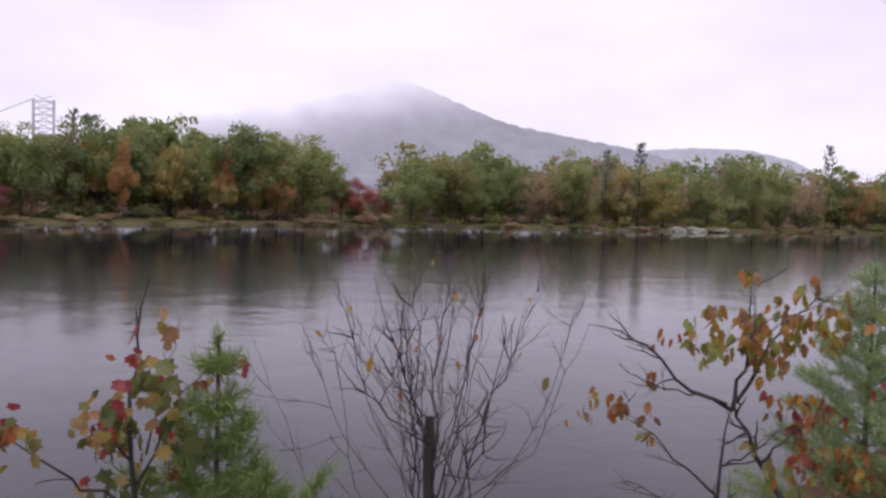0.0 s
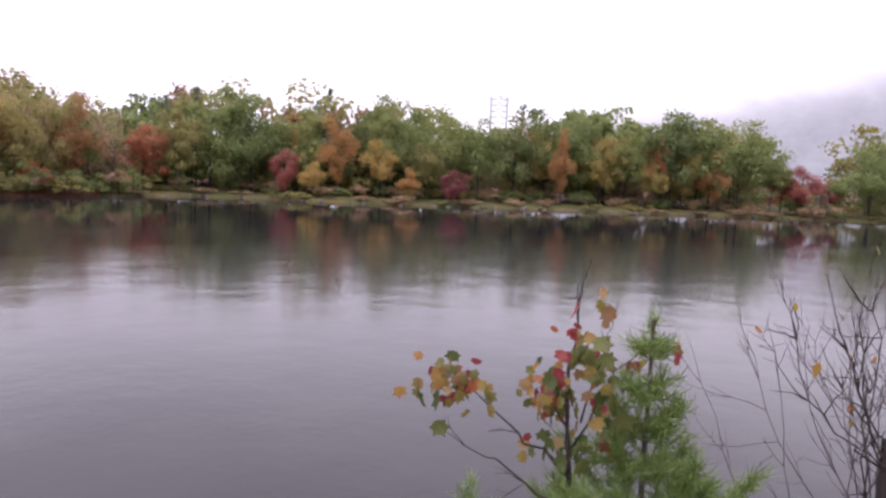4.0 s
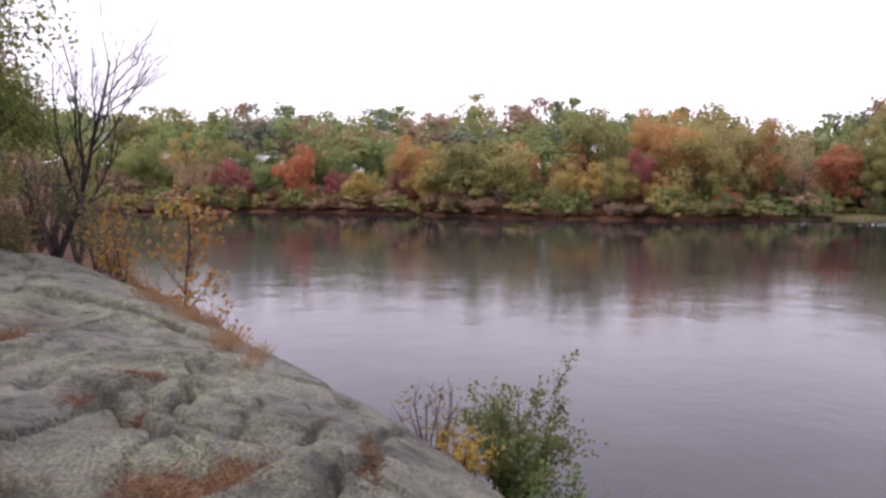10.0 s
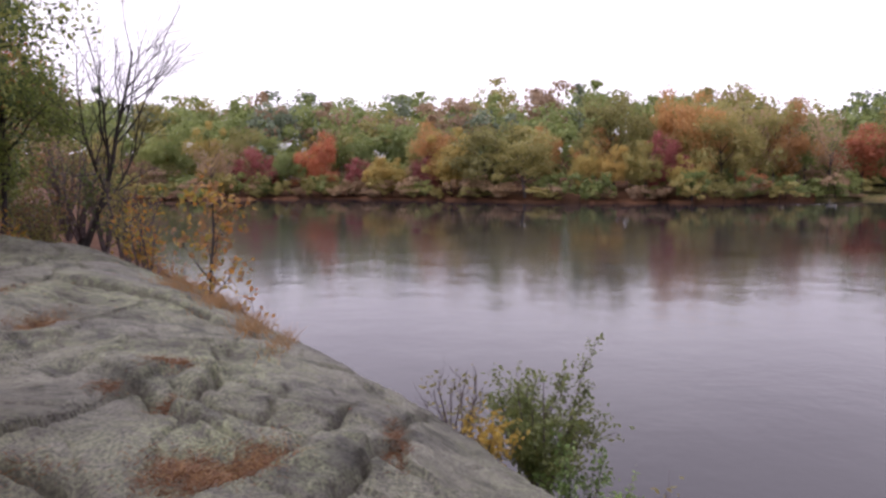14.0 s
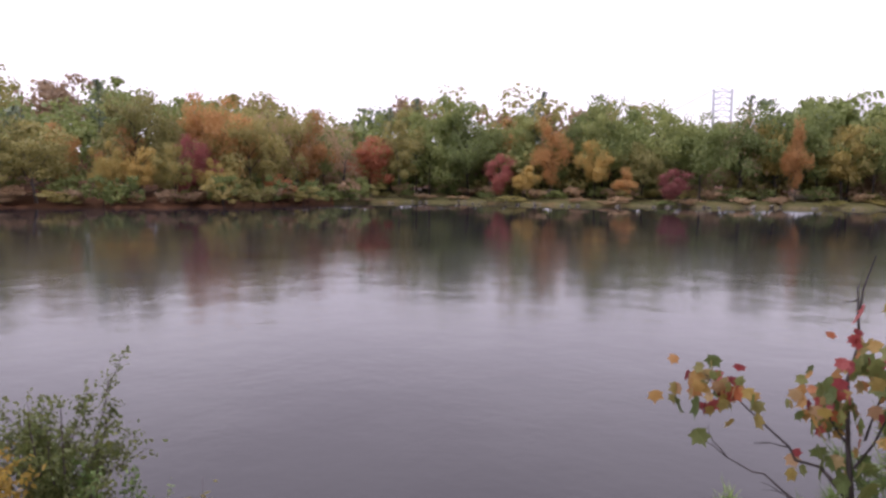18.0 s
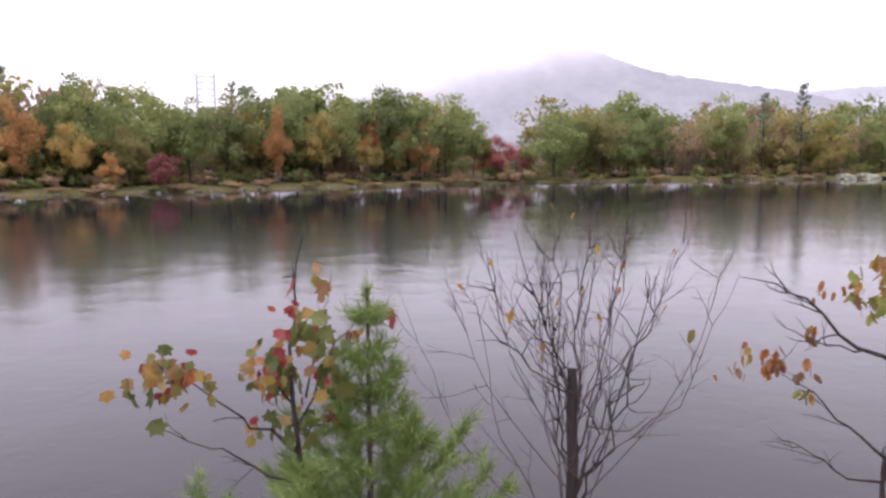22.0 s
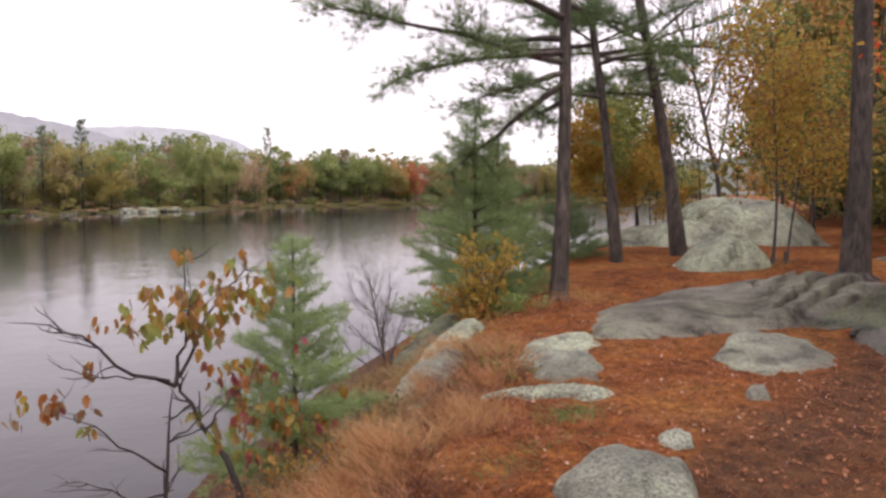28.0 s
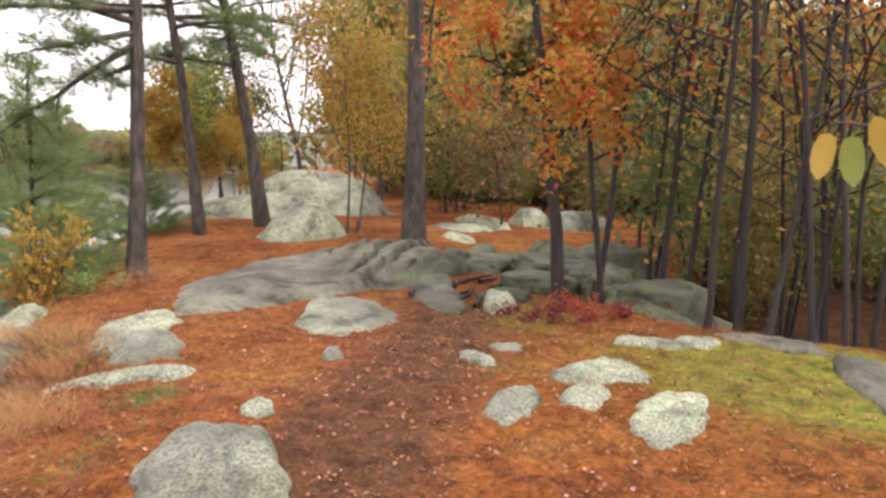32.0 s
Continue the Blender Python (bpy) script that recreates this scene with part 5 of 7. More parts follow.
bedrock("long pale slab along the edge of the bank", LICHEN_ROCK, 6.0, 6.75, 1.5, 0.32, 0.2, 36, 50, 0.7)
bedrock("pale slab at the foot of the bank", LICHEN_ROCK, 3.4, 5.2, 0.9, 0.25, 0.12, 40, 47, 0.9)


# ---- pines along the path ----
rng = np.random.default_rng(20)


def tall_pine(x, y, r, h, first, seed, lean, label, width=3.2, boughs=(), roots=0):
    """A forest-grown pine, bare below; boughs: (height, turn, length, rise) of the long low limbs."""
    g = np.random.default_rng(seed)
    t = conifer("pine_tree", label, g, h, r, PINE_BARK, NEEDLE, width, first, 12, 4, 0.17, 0.005, 10, 0.13, -0.03, "pines beside the path", lean, 1.0)
    for z, a, ln, rise in boughs:
        wood, brush = Soup(), Soup()
        c, s = math.cos(radians(a)), math.sin(radians(a))
        line = limb(g, (lean[0] * z, lean[1] * z, z), (c, s, rise), ln, 9, 0.07, -0.01)
        wood.tube(line, 0.055 * (1 - 0.85 * np.linspace(0, 1, 10)), 6)
        p, d = [], []
        for q in range(int(ln * 12)):
            f = (0.3 + 0.7 * g.uniform()) * 8.99
            i = int(f)
            base, ax = line[i] + (line[i + 1] - line[i]) * (f - i), unit(line[i + 1] - line[i])
            tw = limb(g, base, ax + g.normal(size=3) * [0.9, 0.9, 0.35] + [0, 0, 0.05], g.uniform(0.25, 0.75), 4, 0.15, 0.02)
            wood.tube(tw, np.linspace(0.009, 0.003, 5), 3)
            for w in range(1, 5):
                for _ in range(3):
                    p.append(tw[w] + g.normal(size=3) * 0.05)
                    d.append(unit(tw[w] - tw[w - 1]) + [0, 0, 0.25])
        brush.needles(p, d, 0.15, 9, g, 0.55, 0.0045)
        ob = wood.part("bough", PINE_BARK, t)
        brush.part("needle_spray", NEEDLE, ob)
    for k in range(roots):
        a = 2 * math.pi * k / roots + g.uniform(-0.3, 0.3)
        c, s = math.cos(a), math.sin(a)
        wood = Soup()
        ln = g.uniform(2.2, 3.6) * r
        wood.tube([(c * r * 0.5, s * r * 0.5, 2.4 * r), (c * r * 0.95, s * r * 0.95, 0.9 * r), (c * r * 1.5, s * r * 1.5, 0.25 * r), (c * ln, s * ln, -0.04), (c * (ln + 0.3), s * (ln + 0.3), -0.2)], np.array([0.3, 0.42, 0.4, 0.3, 0.2]) * r, 7)
        wood.part("root", PINE_BARK, t, smooth=True)
    return at(t, x, y)


tall_pine(8.75, 7.4, 0.105, 15, 0.36, 101, (0.02, 0.0), "tall grey-barked pine at the lake bank", 3.0, roots=6, boughs=
          [(3.55, 150, 3.6, 0.14), (3.25, 142, 2.2, -0.75), (3.7, 160, 2.6, 0.02), (3.4, 165, 1.9, -0.25), (3.9, 100, 2.0, 0.2), (4.2, 190, 2.6, 0.15), (3.0, 60, 1.5, -0.1), (4.4, 20, 2.2, 0.2)])
tall_pine(13.4, 9.75, 0.1, 16, 0.29, 102, (-0.07, 0.095), "slender pine leaning over the bank", 3.0, [(4.6, 120, 2.2, 0.0), (5.2, 60, 2.0, 0.1), (5.0, 200, 2.0, 0.1), (3.5, 150, 1.9, 0.1), (3.9, 40, 1.8, 0.1), (4.2, 255, 2.0, 0.05), (4.4, 330, 1.8, 0.1)])
tall_pine(15.2, 9.35, 0.14, 17, 0.28, 103, (-0.1, 0.14), "leaning pine beside the rock dome", 3.2, [(4.4, 100, 2.4, 0.1), (5.0, 180, 2.4, 0.1), (4.8, 10, 2.0, 0.0), (3.6, 140, 2.0, 0.1), (4.0, 230, 2.2, 0.05), (4.2, 50, 2.0, 0.1), (4.6, 300, 2.0, 0.1)])
tall_pine(13.6, 5.05, 0.18, 19, 0.5, 104, (-0.012, 0.0), "stout pine with flared roots beside the path", roots=7)
at(conifer("pine_tree", "bushy young pine with drooping boughs on the bank", np.random.default_rng(105), 3.9, 0.05, DARK_BARK, NEEDLE_BLUE, 1.6, 0.03, 15, 8, 0.13, 0.004, 11, 0.055, -0.05), 8.35, 8.85, 2.2)
at(conifer("pine_tree", "bushy young pine behind on the bank", np.random.default_rng(106), 3.4, 0.05, DARK_BARK, NEEDLE_BLUE, 1.5, 0.03, 14, 8, 0.13, 0.004, 11, 0.055, -0.05), 9.9, 9.9, 2.2)
at(conifer("pine_tree", "low dark young pine at the water below the leaning pines", np.random.default_rng(109), 2.3, 0.04, DARK_BARK, NEEDLE, 1.7, 0.05, 10, 7, 0.13, 0.004, 11, 0.06, -0.04), 13.6, 11.4, 2.3)
at(conifer("pine_tree", "young white pine on the lake bank", np.random.default_rng(107), 2.15, 0.022, DARK_BARK, NEEDLE_BLUE, 0.92, 0.03, 14, 8, 0.1, 0.0027, 11, 0.036, 0.0), 3.25, 5.6, 2.12)
at(conifer("pine_sapling", "small bright green pine sapling beside the maple", np.random.default_rng(108), 1.8, 0.012, TWIG, NEEDLE_BRIGHT, 1.08, 0.1, 10, 6, 0.085, 0.0026, 14, 0.024, 0.12, taper=1.6), -0.78, 2.85, 2.32)

# ---- broadleaf trees ----
LOW = [(9, 0.022, 0.04, 15, 0.2, 62, 0.3, 8), (6, 0.16, 0.05, 5, 0.3, 48, 0.5, 5), (4, 0.2, 0.02, 3, 0.3, 40, 0.5, 4), (3, 0.25, 0.0, 0, 0, 0, 0, 3)]
MAPLE_TREE = [(9, 0.06, 0.04, 10, 0.36, 62, 0.27, 8), (6, 0.16, 0.0, 5, 0.3, 48, 0.5, 5), (4, 0.2, -0.02, 3, 0.3, 40, 0.5, 4), (3, 0.25, 0.0, 0, 0, 0, 0, 3)]
SLIM = [(9, 0.05, 0.04, 9, 0.33, 55, 0.3, 7), (6, 0.16, 0.05, 5, 0.3, 48, 0.5, 5), (4, 0.2, 0.02, 3, 0.3, 40, 0.5, 4), (3, 0.25, 0.0, 0, 0, 0, 0, 3)]
OPEN = [(9, 0.05, 0.04, 9, 0.35, 55, 0.5, 8), (6, 0.16, 0.05, 5, 0.3, 48, 0.5, 5), (4, 0.2, 0.02, 3, 0.3, 40, 0.5, 4), (3, 0.25, 0.0, 0, 0, 0, 0, 3)]
THIN = [(10, 0.05, 0.03, 9, 0.3, 50, 0.36, 7), (5, 0.16, 0.08, 4, 0.3, 45, 0.55, 4), (3, 0.25, 0.0, 0, 0, 0, 0, 3)]
BARE = [(8, 0.09, 0.06, 13, 0.25, 36, 0.6, 7), (6, 0.12, 0.08, 8, 0.2, 34, 0.55, 5), (5, 0.14, 0.06, 6, 0.2, 30, 0.5, 4), (3, 0.2, 0.05, 0, 0, 0, 0, 3)]
g = np.random.default_rng(30)
at(leafy_tree("maple_tree", "red and gold maple with a dark leaning trunk", g, 5.4, 0.095, DARK_BARK, MIXED, 0.09, 14, MAPLE_TREE, (-0.1, 0.03, 1), "tree", spread=0.12, leaf2=GOLD), 9.15, 1.42)
at(leafy_tree("tree", "slim dark multi-stemmed tree beside the maple", g, 6.5, 0.05, DARK_BARK, RUST, 0.1, 4, THIN, (0.1, -0.05, 1)), 9.5, 1.05)
at(leafy_tree("tree", "slim dark stem beside the maple", g, 6.0, 0.045, DARK_BARK, YELLOW, 0.11, 6, THIN, (0.02, 0.1, 1)), 9.35, 0.95)
at(leafy_tree("tree", "slender orange and gold tree among the pines", g, 4.6, 0.035, GREY_BARK, ORANGE, 0.1, 6, SLIM, (0.02, 0, 1), spread=0.3, leaf2=YELLOW), 14.2, 6.75)
at(leafy_tree("sapling", "thin golden sapling among the pines", g, 3.8, 0.03, GREY_BARK, YELLOW, 0.1, 5, SLIM, (-0.05, 0, 1), spread=0.28), 14.4, 6.6)
at(leafy_tree("tree", "orange tree behind the stout pine", g, 7.5, 0.06, DARK_BARK, ORANGE, 0.12, 9, SLIM, (0.05, 0, 1), spread=0.25, leaf2=LIME), 18.0, 6.6)
at(leafy_tree("tree", "small golden tree behind the pines", g, 3.0, 0.04, DARK_BARK, YELLOW, 0.13, 9, OPEN, (-0.25, 0, 1), spread=0.13, leaf2=GOLD), 16.4, 12.0)
at(leafy_tree("tree", "small golden tree behind the pines", g, 3.2, 0.04, DARK_BARK, YELLOW, 0.13, 9, OPEN, (0.25, 0, 1), spread=0.13, leaf2=GOLD), 18.4, 12.9)
at(leafy_tree("tree", "green tree behind the rock dome", g, 6.0, 0.07, DARK_BARK, LIME, 0.14, 10, OPEN, (0.0, 0, 1), spread=0.25, leaf2=GREEN), 22.5, 10.5)
at(leafy_tree("bare_tree", "tall leafless tree behind the rock dome", g, 9.0, 0.1, GREY_BARK, BROWN, 0.1, 0, BARE, (0.0, 0.05, 1)), 24.5, 13.5)

at(leafy_tree("tree", "lime green tree over the water behind the pines", g, 3.6, 0.05, DARK_BARK, LIME, 0.12, 13, OPEN, (0.1, 0.1, 1), spread=0.24, leaf2=GREEN), 17.4, 13.0)
at(leafy_tree("tree", "green tree over the water behind the pines", g, 4.6, 0.06, DARK_BARK, GREEN, 0.13, 12, OPEN, (0.0, 0.1, 1), spread=0.26, leaf2=OLIVE), 20.6, 14.2)

# left bank
at(leafy_tree("oak_tree", "green oak with a pale-based trunk behind the outcrop", g, 7.4, 0.075, DARK_BARK, LIME, 0.095, 19, LOW, (0.0, 0.0, 1), spread=0.2, leaf2=GREEN), -13.3, -6.7)
at(leafy_tree("oak_tree", "green oak behind the outcrop", g, 4.9, 0.065, DARK_BARK, LIME, 0.09, 18, LOW, (0.0, 0.02, 1), spread=0.18, leaf2=GREEN), -15.6, -6.9)
at(leafy_tree("tree", "bare leaning tree over the water", g, 4.6, 0.07, DARK_BARK, BROWN, 0.1, 0, BARE, (0.05, 0.42, 1)), -16.4, -5.8)
at(leafy_tree("maple_tree", "orange-red maple among the dark stems", g, 5.5, 0.07, DARK_BARK, ORANGE, 0.12, 26, THIN, (0, 0, 1), spread=0.36, leaf2=RUST), -15.5, -8.6)
at(leafy_tree("tree", "orange and green tree beside the outcrop", g, 7.5, 0.12, DARK_BARK, GREEN, 0.09, 26, LOW, (0, 0.05, 1), spread=0.2, leaf2=ORANGE), -13.2, -8.9)
for x, y, h in ((-13.6, -8.2, 3.0), (-14.6, -9.2, 3.4), (-13.0, -7.9, 2.4)):
    at(leafy_tree("maple_tree", "young red and orange maple behind the outcrop", g, h, 0.03, DARK_BARK, RUST, 0.09, 16, THIN, (0, 0, 1), spread=0.2, leaf2=ORANGE), x, y)
at(leafy_tree("sapling", "red-leaved sapling at the rock edge", g, 1.9, 0.035, DARK_BARK, OAKLEAF, 0.11, 3, THIN, (0.0, 0.06, 1), spread=0.08, leaf2=BROWN), -10.1, -2.0, 2.6)

# ---- woods: dark stems with turning leaves, on both sides ----
WOODS = [leafy_tree("forest_tree", "dark slender forest tree with %s leaves" % c, np.random.default_rng(200 + k), 9, 0.048, DARK_BARK, m, 0.14, 5, THIN, (0.05 * (k - 2), 0.03, 1), group="woods", spread=0.42)
         for k, (c, m) in enumerate([("golden", GOLD), ("green", GREEN), ("red and gold", MIXED), ("olive", OLIVE), ("brown", BROWN)])]
UNDER = [leafy_tree("forest_shrub", "understorey shrub with %s leaves" % c, np.random.default_rng(220 + k), 2.6, 0.025, DARK_BARK, m, 0.12, 12, THIN, (0.1, 0, 1), "shrub", "understorey", 0.34)
         for k, (c, m) in enumerate([("olive", OLIVE), ("green", GREEN), ("golden brown", BROWN)])]
rng = np.random.default_rng(77)
spots = {}
for k in range(150):
    x, y = rng.uniform(8, 42), rng.uniform(-22, 18)
    if k % 2 == 0:
        x, y = rng.uniform(-42, -13), rng.uniform(-26, -4)
    s = bank(x, y)
    if s > -2.0 or (x > 0 and y > 0.33 * x - 3.3 and x < 19) or (0 < x < 19 and y > 0.3) or math.hypot(x, y) < 7.5:
        continue
    if x < 0 and (s > -3 and x > -20) or x > 14 and y > 0.44 * x:
        continue
    kind = UNDER[rng.integers(3)] if k % 3 == 0 else WOODS[rng.integers(5)]
    sc = rng.uniform(0.75, 1.3)
    spots.setdefault(kind, []).append(pose(x, y, float(land(x, y)), 0, 0, rng.uniform(0, 360)) @ Matrix.Scale(sc, 4))
for k in range(70):
    x, y = rng.uniform(13, 26), rng.uniform(-10, 0.5)
    if k > 45:
        x, y = rng.uniform(15.5, 30), rng.uniform(1.5, 9)
        if y > 0.3 * x + 1:
            continue
    spots.setdefault(UNDER[rng.integers(3)], []).append(pose(x, y, float(land(x, y)), 0, 0, rng.uniform(0, 360)) @ Matrix.Scale(rng.uniform(0.6, 1.5), 4))
for k in range(40):
    x, y = rng.uniform(-26, -15), rng.uniform(-14, -6.5)
    if bank(x, y) < -1.2:
        spots.setdefault(UNDER[rng.integers(3)], []).append(pose(x, y, float(land(x, y)), 0, 0, rng.uniform(0, 360)) @ Matrix.Scale(rng.uniform(0.5, 1.1), 4))
for x, y, k, sc in [(20, 13.4, 1, 0.55), (22, 14.6, 3, 0.6), (24, 15.6, 3, 0.6), (26.5, 16.6, 1, 0.6), (23, 12.2, 1, 0.6), (26, 12.5, 3, 0.7), (29, 17, 1, 0.8), (22, 9.5, 3, 0.55), (25, 8, 2, 0.7)]:
    spots.setdefault(WOODS[k], []).append(pose(x, y, float(land(x, y)) - 0.1, 0, 0, 77 * x) @ Matrix.Scale(sc, 4))
for x, y in [(11.5, 0.5), (8.15, -0.25), (8.4, -0.55), (8.0, -0.8), (8.1, -1.25), (8.0, -1.5), (12.3, 0.5), (11, -0.6), (9.6, -1.4), (10.5, -1.8), (9.2, -2.4), (11.8, -1.4), (10.2, 0.3), (10.9, -2.6), (12.6, -0.4), (13.5, -1.6), (12.2, -3), (13.2, 0.6), (14.2, -0.3), (9.8, -3.4), (8.8, -1.9), (11.2, -3.8), (14.6, -2.4), (15.2, 0.9)]:
    spots[WOODS[rng.integers(5)]].append(pose(x, y, float(land(x, y)) - 0.1, 0, 0, rng.uniform(0, 360)) @ Matrix.Scale(rng.uniform(0.75, 1.0), 4))
for proto, ms in spots.items():
    for m in ms[1:]:
        copy_thing(proto, m)
    proto.matrix_basis = ms[0]


# ---- shrubs and saplings at the lake bank ----
def lobed_leaf(name, mat, lobes, size):
    """One flat leaf with pointed lobes, slightly cupped, stalk at the origin, tip along +y."""
    v = [(0, 0, 0)]
    for k, (a, r) in enumerate(lobes):
        x, y = math.sin(radians(a)) * r, math.cos(radians(a)) * r + 0.35
        v.append((x * size, y * size, -0.25 * (x * x + (y - 0.35) ** 2) * size))
    v.append((0, 0.35 * size, 0.03 * size))
    n = len(v) - 2
    f = [(n + 1, i, i + 1) for i in range(1, n)] + [(n + 1, n, 0), (n + 1, 0, 1)]
    return mesh_data(name, v, f, mat)


HALF = [(158, 0.42), (130, 0.42), (110, 0.62), (84, 0.45), (58, 0.76), (40, 0.52), (22, 0.6), (12, 0.55), (0, 0.85)]
MAPLE = [(a, r) for a, r in HALF] + [(-a, r) for a, r in HALF[-2::-1]]
OAK = [(150, 0.4), (105, 0.28), (78, 0.56), (58, 0.34), (38, 0.74), (26, 0.48), (16, 0.85), (0, 0.98)]
OAK = OAK + [(-a, r) for a, r in OAK[-2::-1]]
OVAL = [(150, 0.33), (110, 0.24), (70, 0.25), (40, 0.36), (18, 0.52), (0, 0.66), (-18, 0.52), (-40, 0.36), (-70, 0.25), (-110, 0.24), (-150, 0.33)]
one_leaf = {
    "maple": [lobed_leaf("leaf", m, MAPLE, 0.042) for m in (TURNING, TAN_LEAF, GREEN, TURNING, OLIVE, CRIMSON)],
    "green": [lobed_leaf("leaf", GREEN, MAPLE, 0.066)],
    "oak": [lobed_leaf("leaf", m, OAK, 0.068) for m in (OAKLEAF, OLIVE, BROWN, OAKLEAF, LIME, ORANGE)],
    "red_oak": [lobed_leaf("leaf", m, OAK, 0.062) for m in (CRIMSON, BROWN, OAKLEAF)],
    "gold": [lobed_leaf("leaf", m, OVAL, 0.07) for m in (YELLOW, ORANGE, OLIVE)],
}


def leaf_pose(p, rng, scale):
    return pose(*p, rng.uniform(-125, -65), rng.uniform(-32, 32), rng.uniform(0, 360)) @ Matrix.Scale(scale * rng.uniform(0.75, 1.2), 4)


def hang_leaf(kind, p, parent, rng, scale=1.0, label=""):
    ob = new("leaf", one_leaf[kind][rng.integers(len(one_leaf[kind]))])
    ob.parent = parent
    ob.matrix_basis = leaf_pose(p, rng, scale)
    return tagged(ob, label)


def twig_line(rng, pts, n=10, jitter=0.012):
    """A crooked line through a few points."""
    pts = np.array(pts, float)
    t = np.linspace(0, len(pts) - 1, n)
    line = np.stack([np.interp(t, range(len(pts)), pts[:, k]) for k in range(3)], -1)
    line[1:-1] += rng.normal(size=(n - 2, 3)) * jitter
    return line


def sapling(name, label, stems, leaf_sets, seed, bark, side=0.18, twigs=4):
    """A sapling from its main limbs: stems are (radius, points); leaf_sets are (kind, centre, spread, count)."""
    rng = np.random.default_rng(seed)
    t = root(name, label, "sapling")
    for r, pts in stems:
        s = Soup()
        line = twig_line(rng, pts)
        s.tube(line, r * (1 - 0.88 * np.linspace(0, 1, len(line)) ** 0.8), 6)
        for q in range(twigs):
            i = rng.integers(3, len(line) - 1)
            d = unit(line[i + 1] - line[i]) + rng.normal(size=3) * 0.6
            tw = limb(rng, line[i], d, side * rng.uniform(0.5, 1.3), 4, 0.2, 0.05)
            s.tube(tw, r * 0.35 * np.linspace(1, 0.3, 5), 4)
            tw2 = limb(rng, tw[2], unit(tw[3] - tw[2]) + rng.normal(size=3) * 0.7, side * 0.5, 3, 0.2, 0.05)
            s.tube(tw2, r * 0.2 * np.linspace(1, 0.4, 4), 3)
        s.part("stem", bark, t, smooth=True)
    hung, rest = 0, {}
    for kind, c, sp, n in leaf_sets:
        hubs = [np.array(c) + rng.normal(size=3) * np.array(sp) for _ in range(max(1, n // 4))]
        for k in range(n):
            p = hubs[k % len(hubs)] + rng.normal(size=3) * 0.034
            hung += 1
            if hung <= 280:
                hang_leaf(kind, p, t, rng)
                continue
            me = one_leaf[kind][rng.integers(len(one_leaf[kind]))]
            m = leaf_pose(p, rng, 1.0)
            rest.setdefault(me.materials[0], Soup()).add([tuple(m @ v.co) for v in me.vertices], [tuple(f.vertices) for f in me.polygons])
    for mat, soup in rest.items():
        tagged(soup.part("foliage", mat, t), kind="stuff")
    return t


sapling("maple_sapling", "maple sapling with green, orange and red leaves at the bank",
        [(0.016, [(-1.0, 2.85, 2.2), (-1.0, 2.72, 3.3), (-1.03, 2.7, 3.6), (-1.07, 2.88, 3.95), (-1.12, 2.93, 4.1), (-1.07, 2.95, 4.32)]),
         (0.008, [(-1.0, 2.68, 3.5), (-1.15, 2.6, 3.62), (-1.33, 2.5, 3.82), (-1.42, 2.42, 3.9)]),
         (0.007, [(-1.0, 2.7, 3.35), (-1.2, 2.5, 3.55), (-1.42, 2.38, 3.68)]),
         (0.005, [(-1.02, 2.72, 3.6), (-0.85, 2.8, 3.95), (-0.7, 2.97, 4.09)]),
         (0.005, [(-1.0, 2.75, 3.7), (-0.92, 2.74, 4.0), (-0.88, 2.73, 4.18)])],
        [("maple", (-1.4, 2.42, 3.87), (0.075, 0.06, 0.03), 60), ("green", (-1.43, 2.37, 3.82), (0.02, 0.02, 0.015), 3), ("maple", (-1.07, 2.78, 3.97), (0.09, 0.08, 0.07), 54),
         ("maple", (-1.05, 2.7, 3.78), (0.12, 0.09, 0.08), 60), ("green", (-1.0, 2.75, 3.75), (0.11, 0.09, 0.09), 40), ("maple", (-1.03, 2.7, 3.62), (0.1, 0.08, 0.04), 12), ("red_oak", (-0.88, 2.73, 4.14), (0.05, 0.04, 0.02), 5),
         ("red_oak", (-0.69, 2.98, 4.06), (0.005, 0.005, 0.01), 1)], 301, DARK_BARK, 0.12, 3)

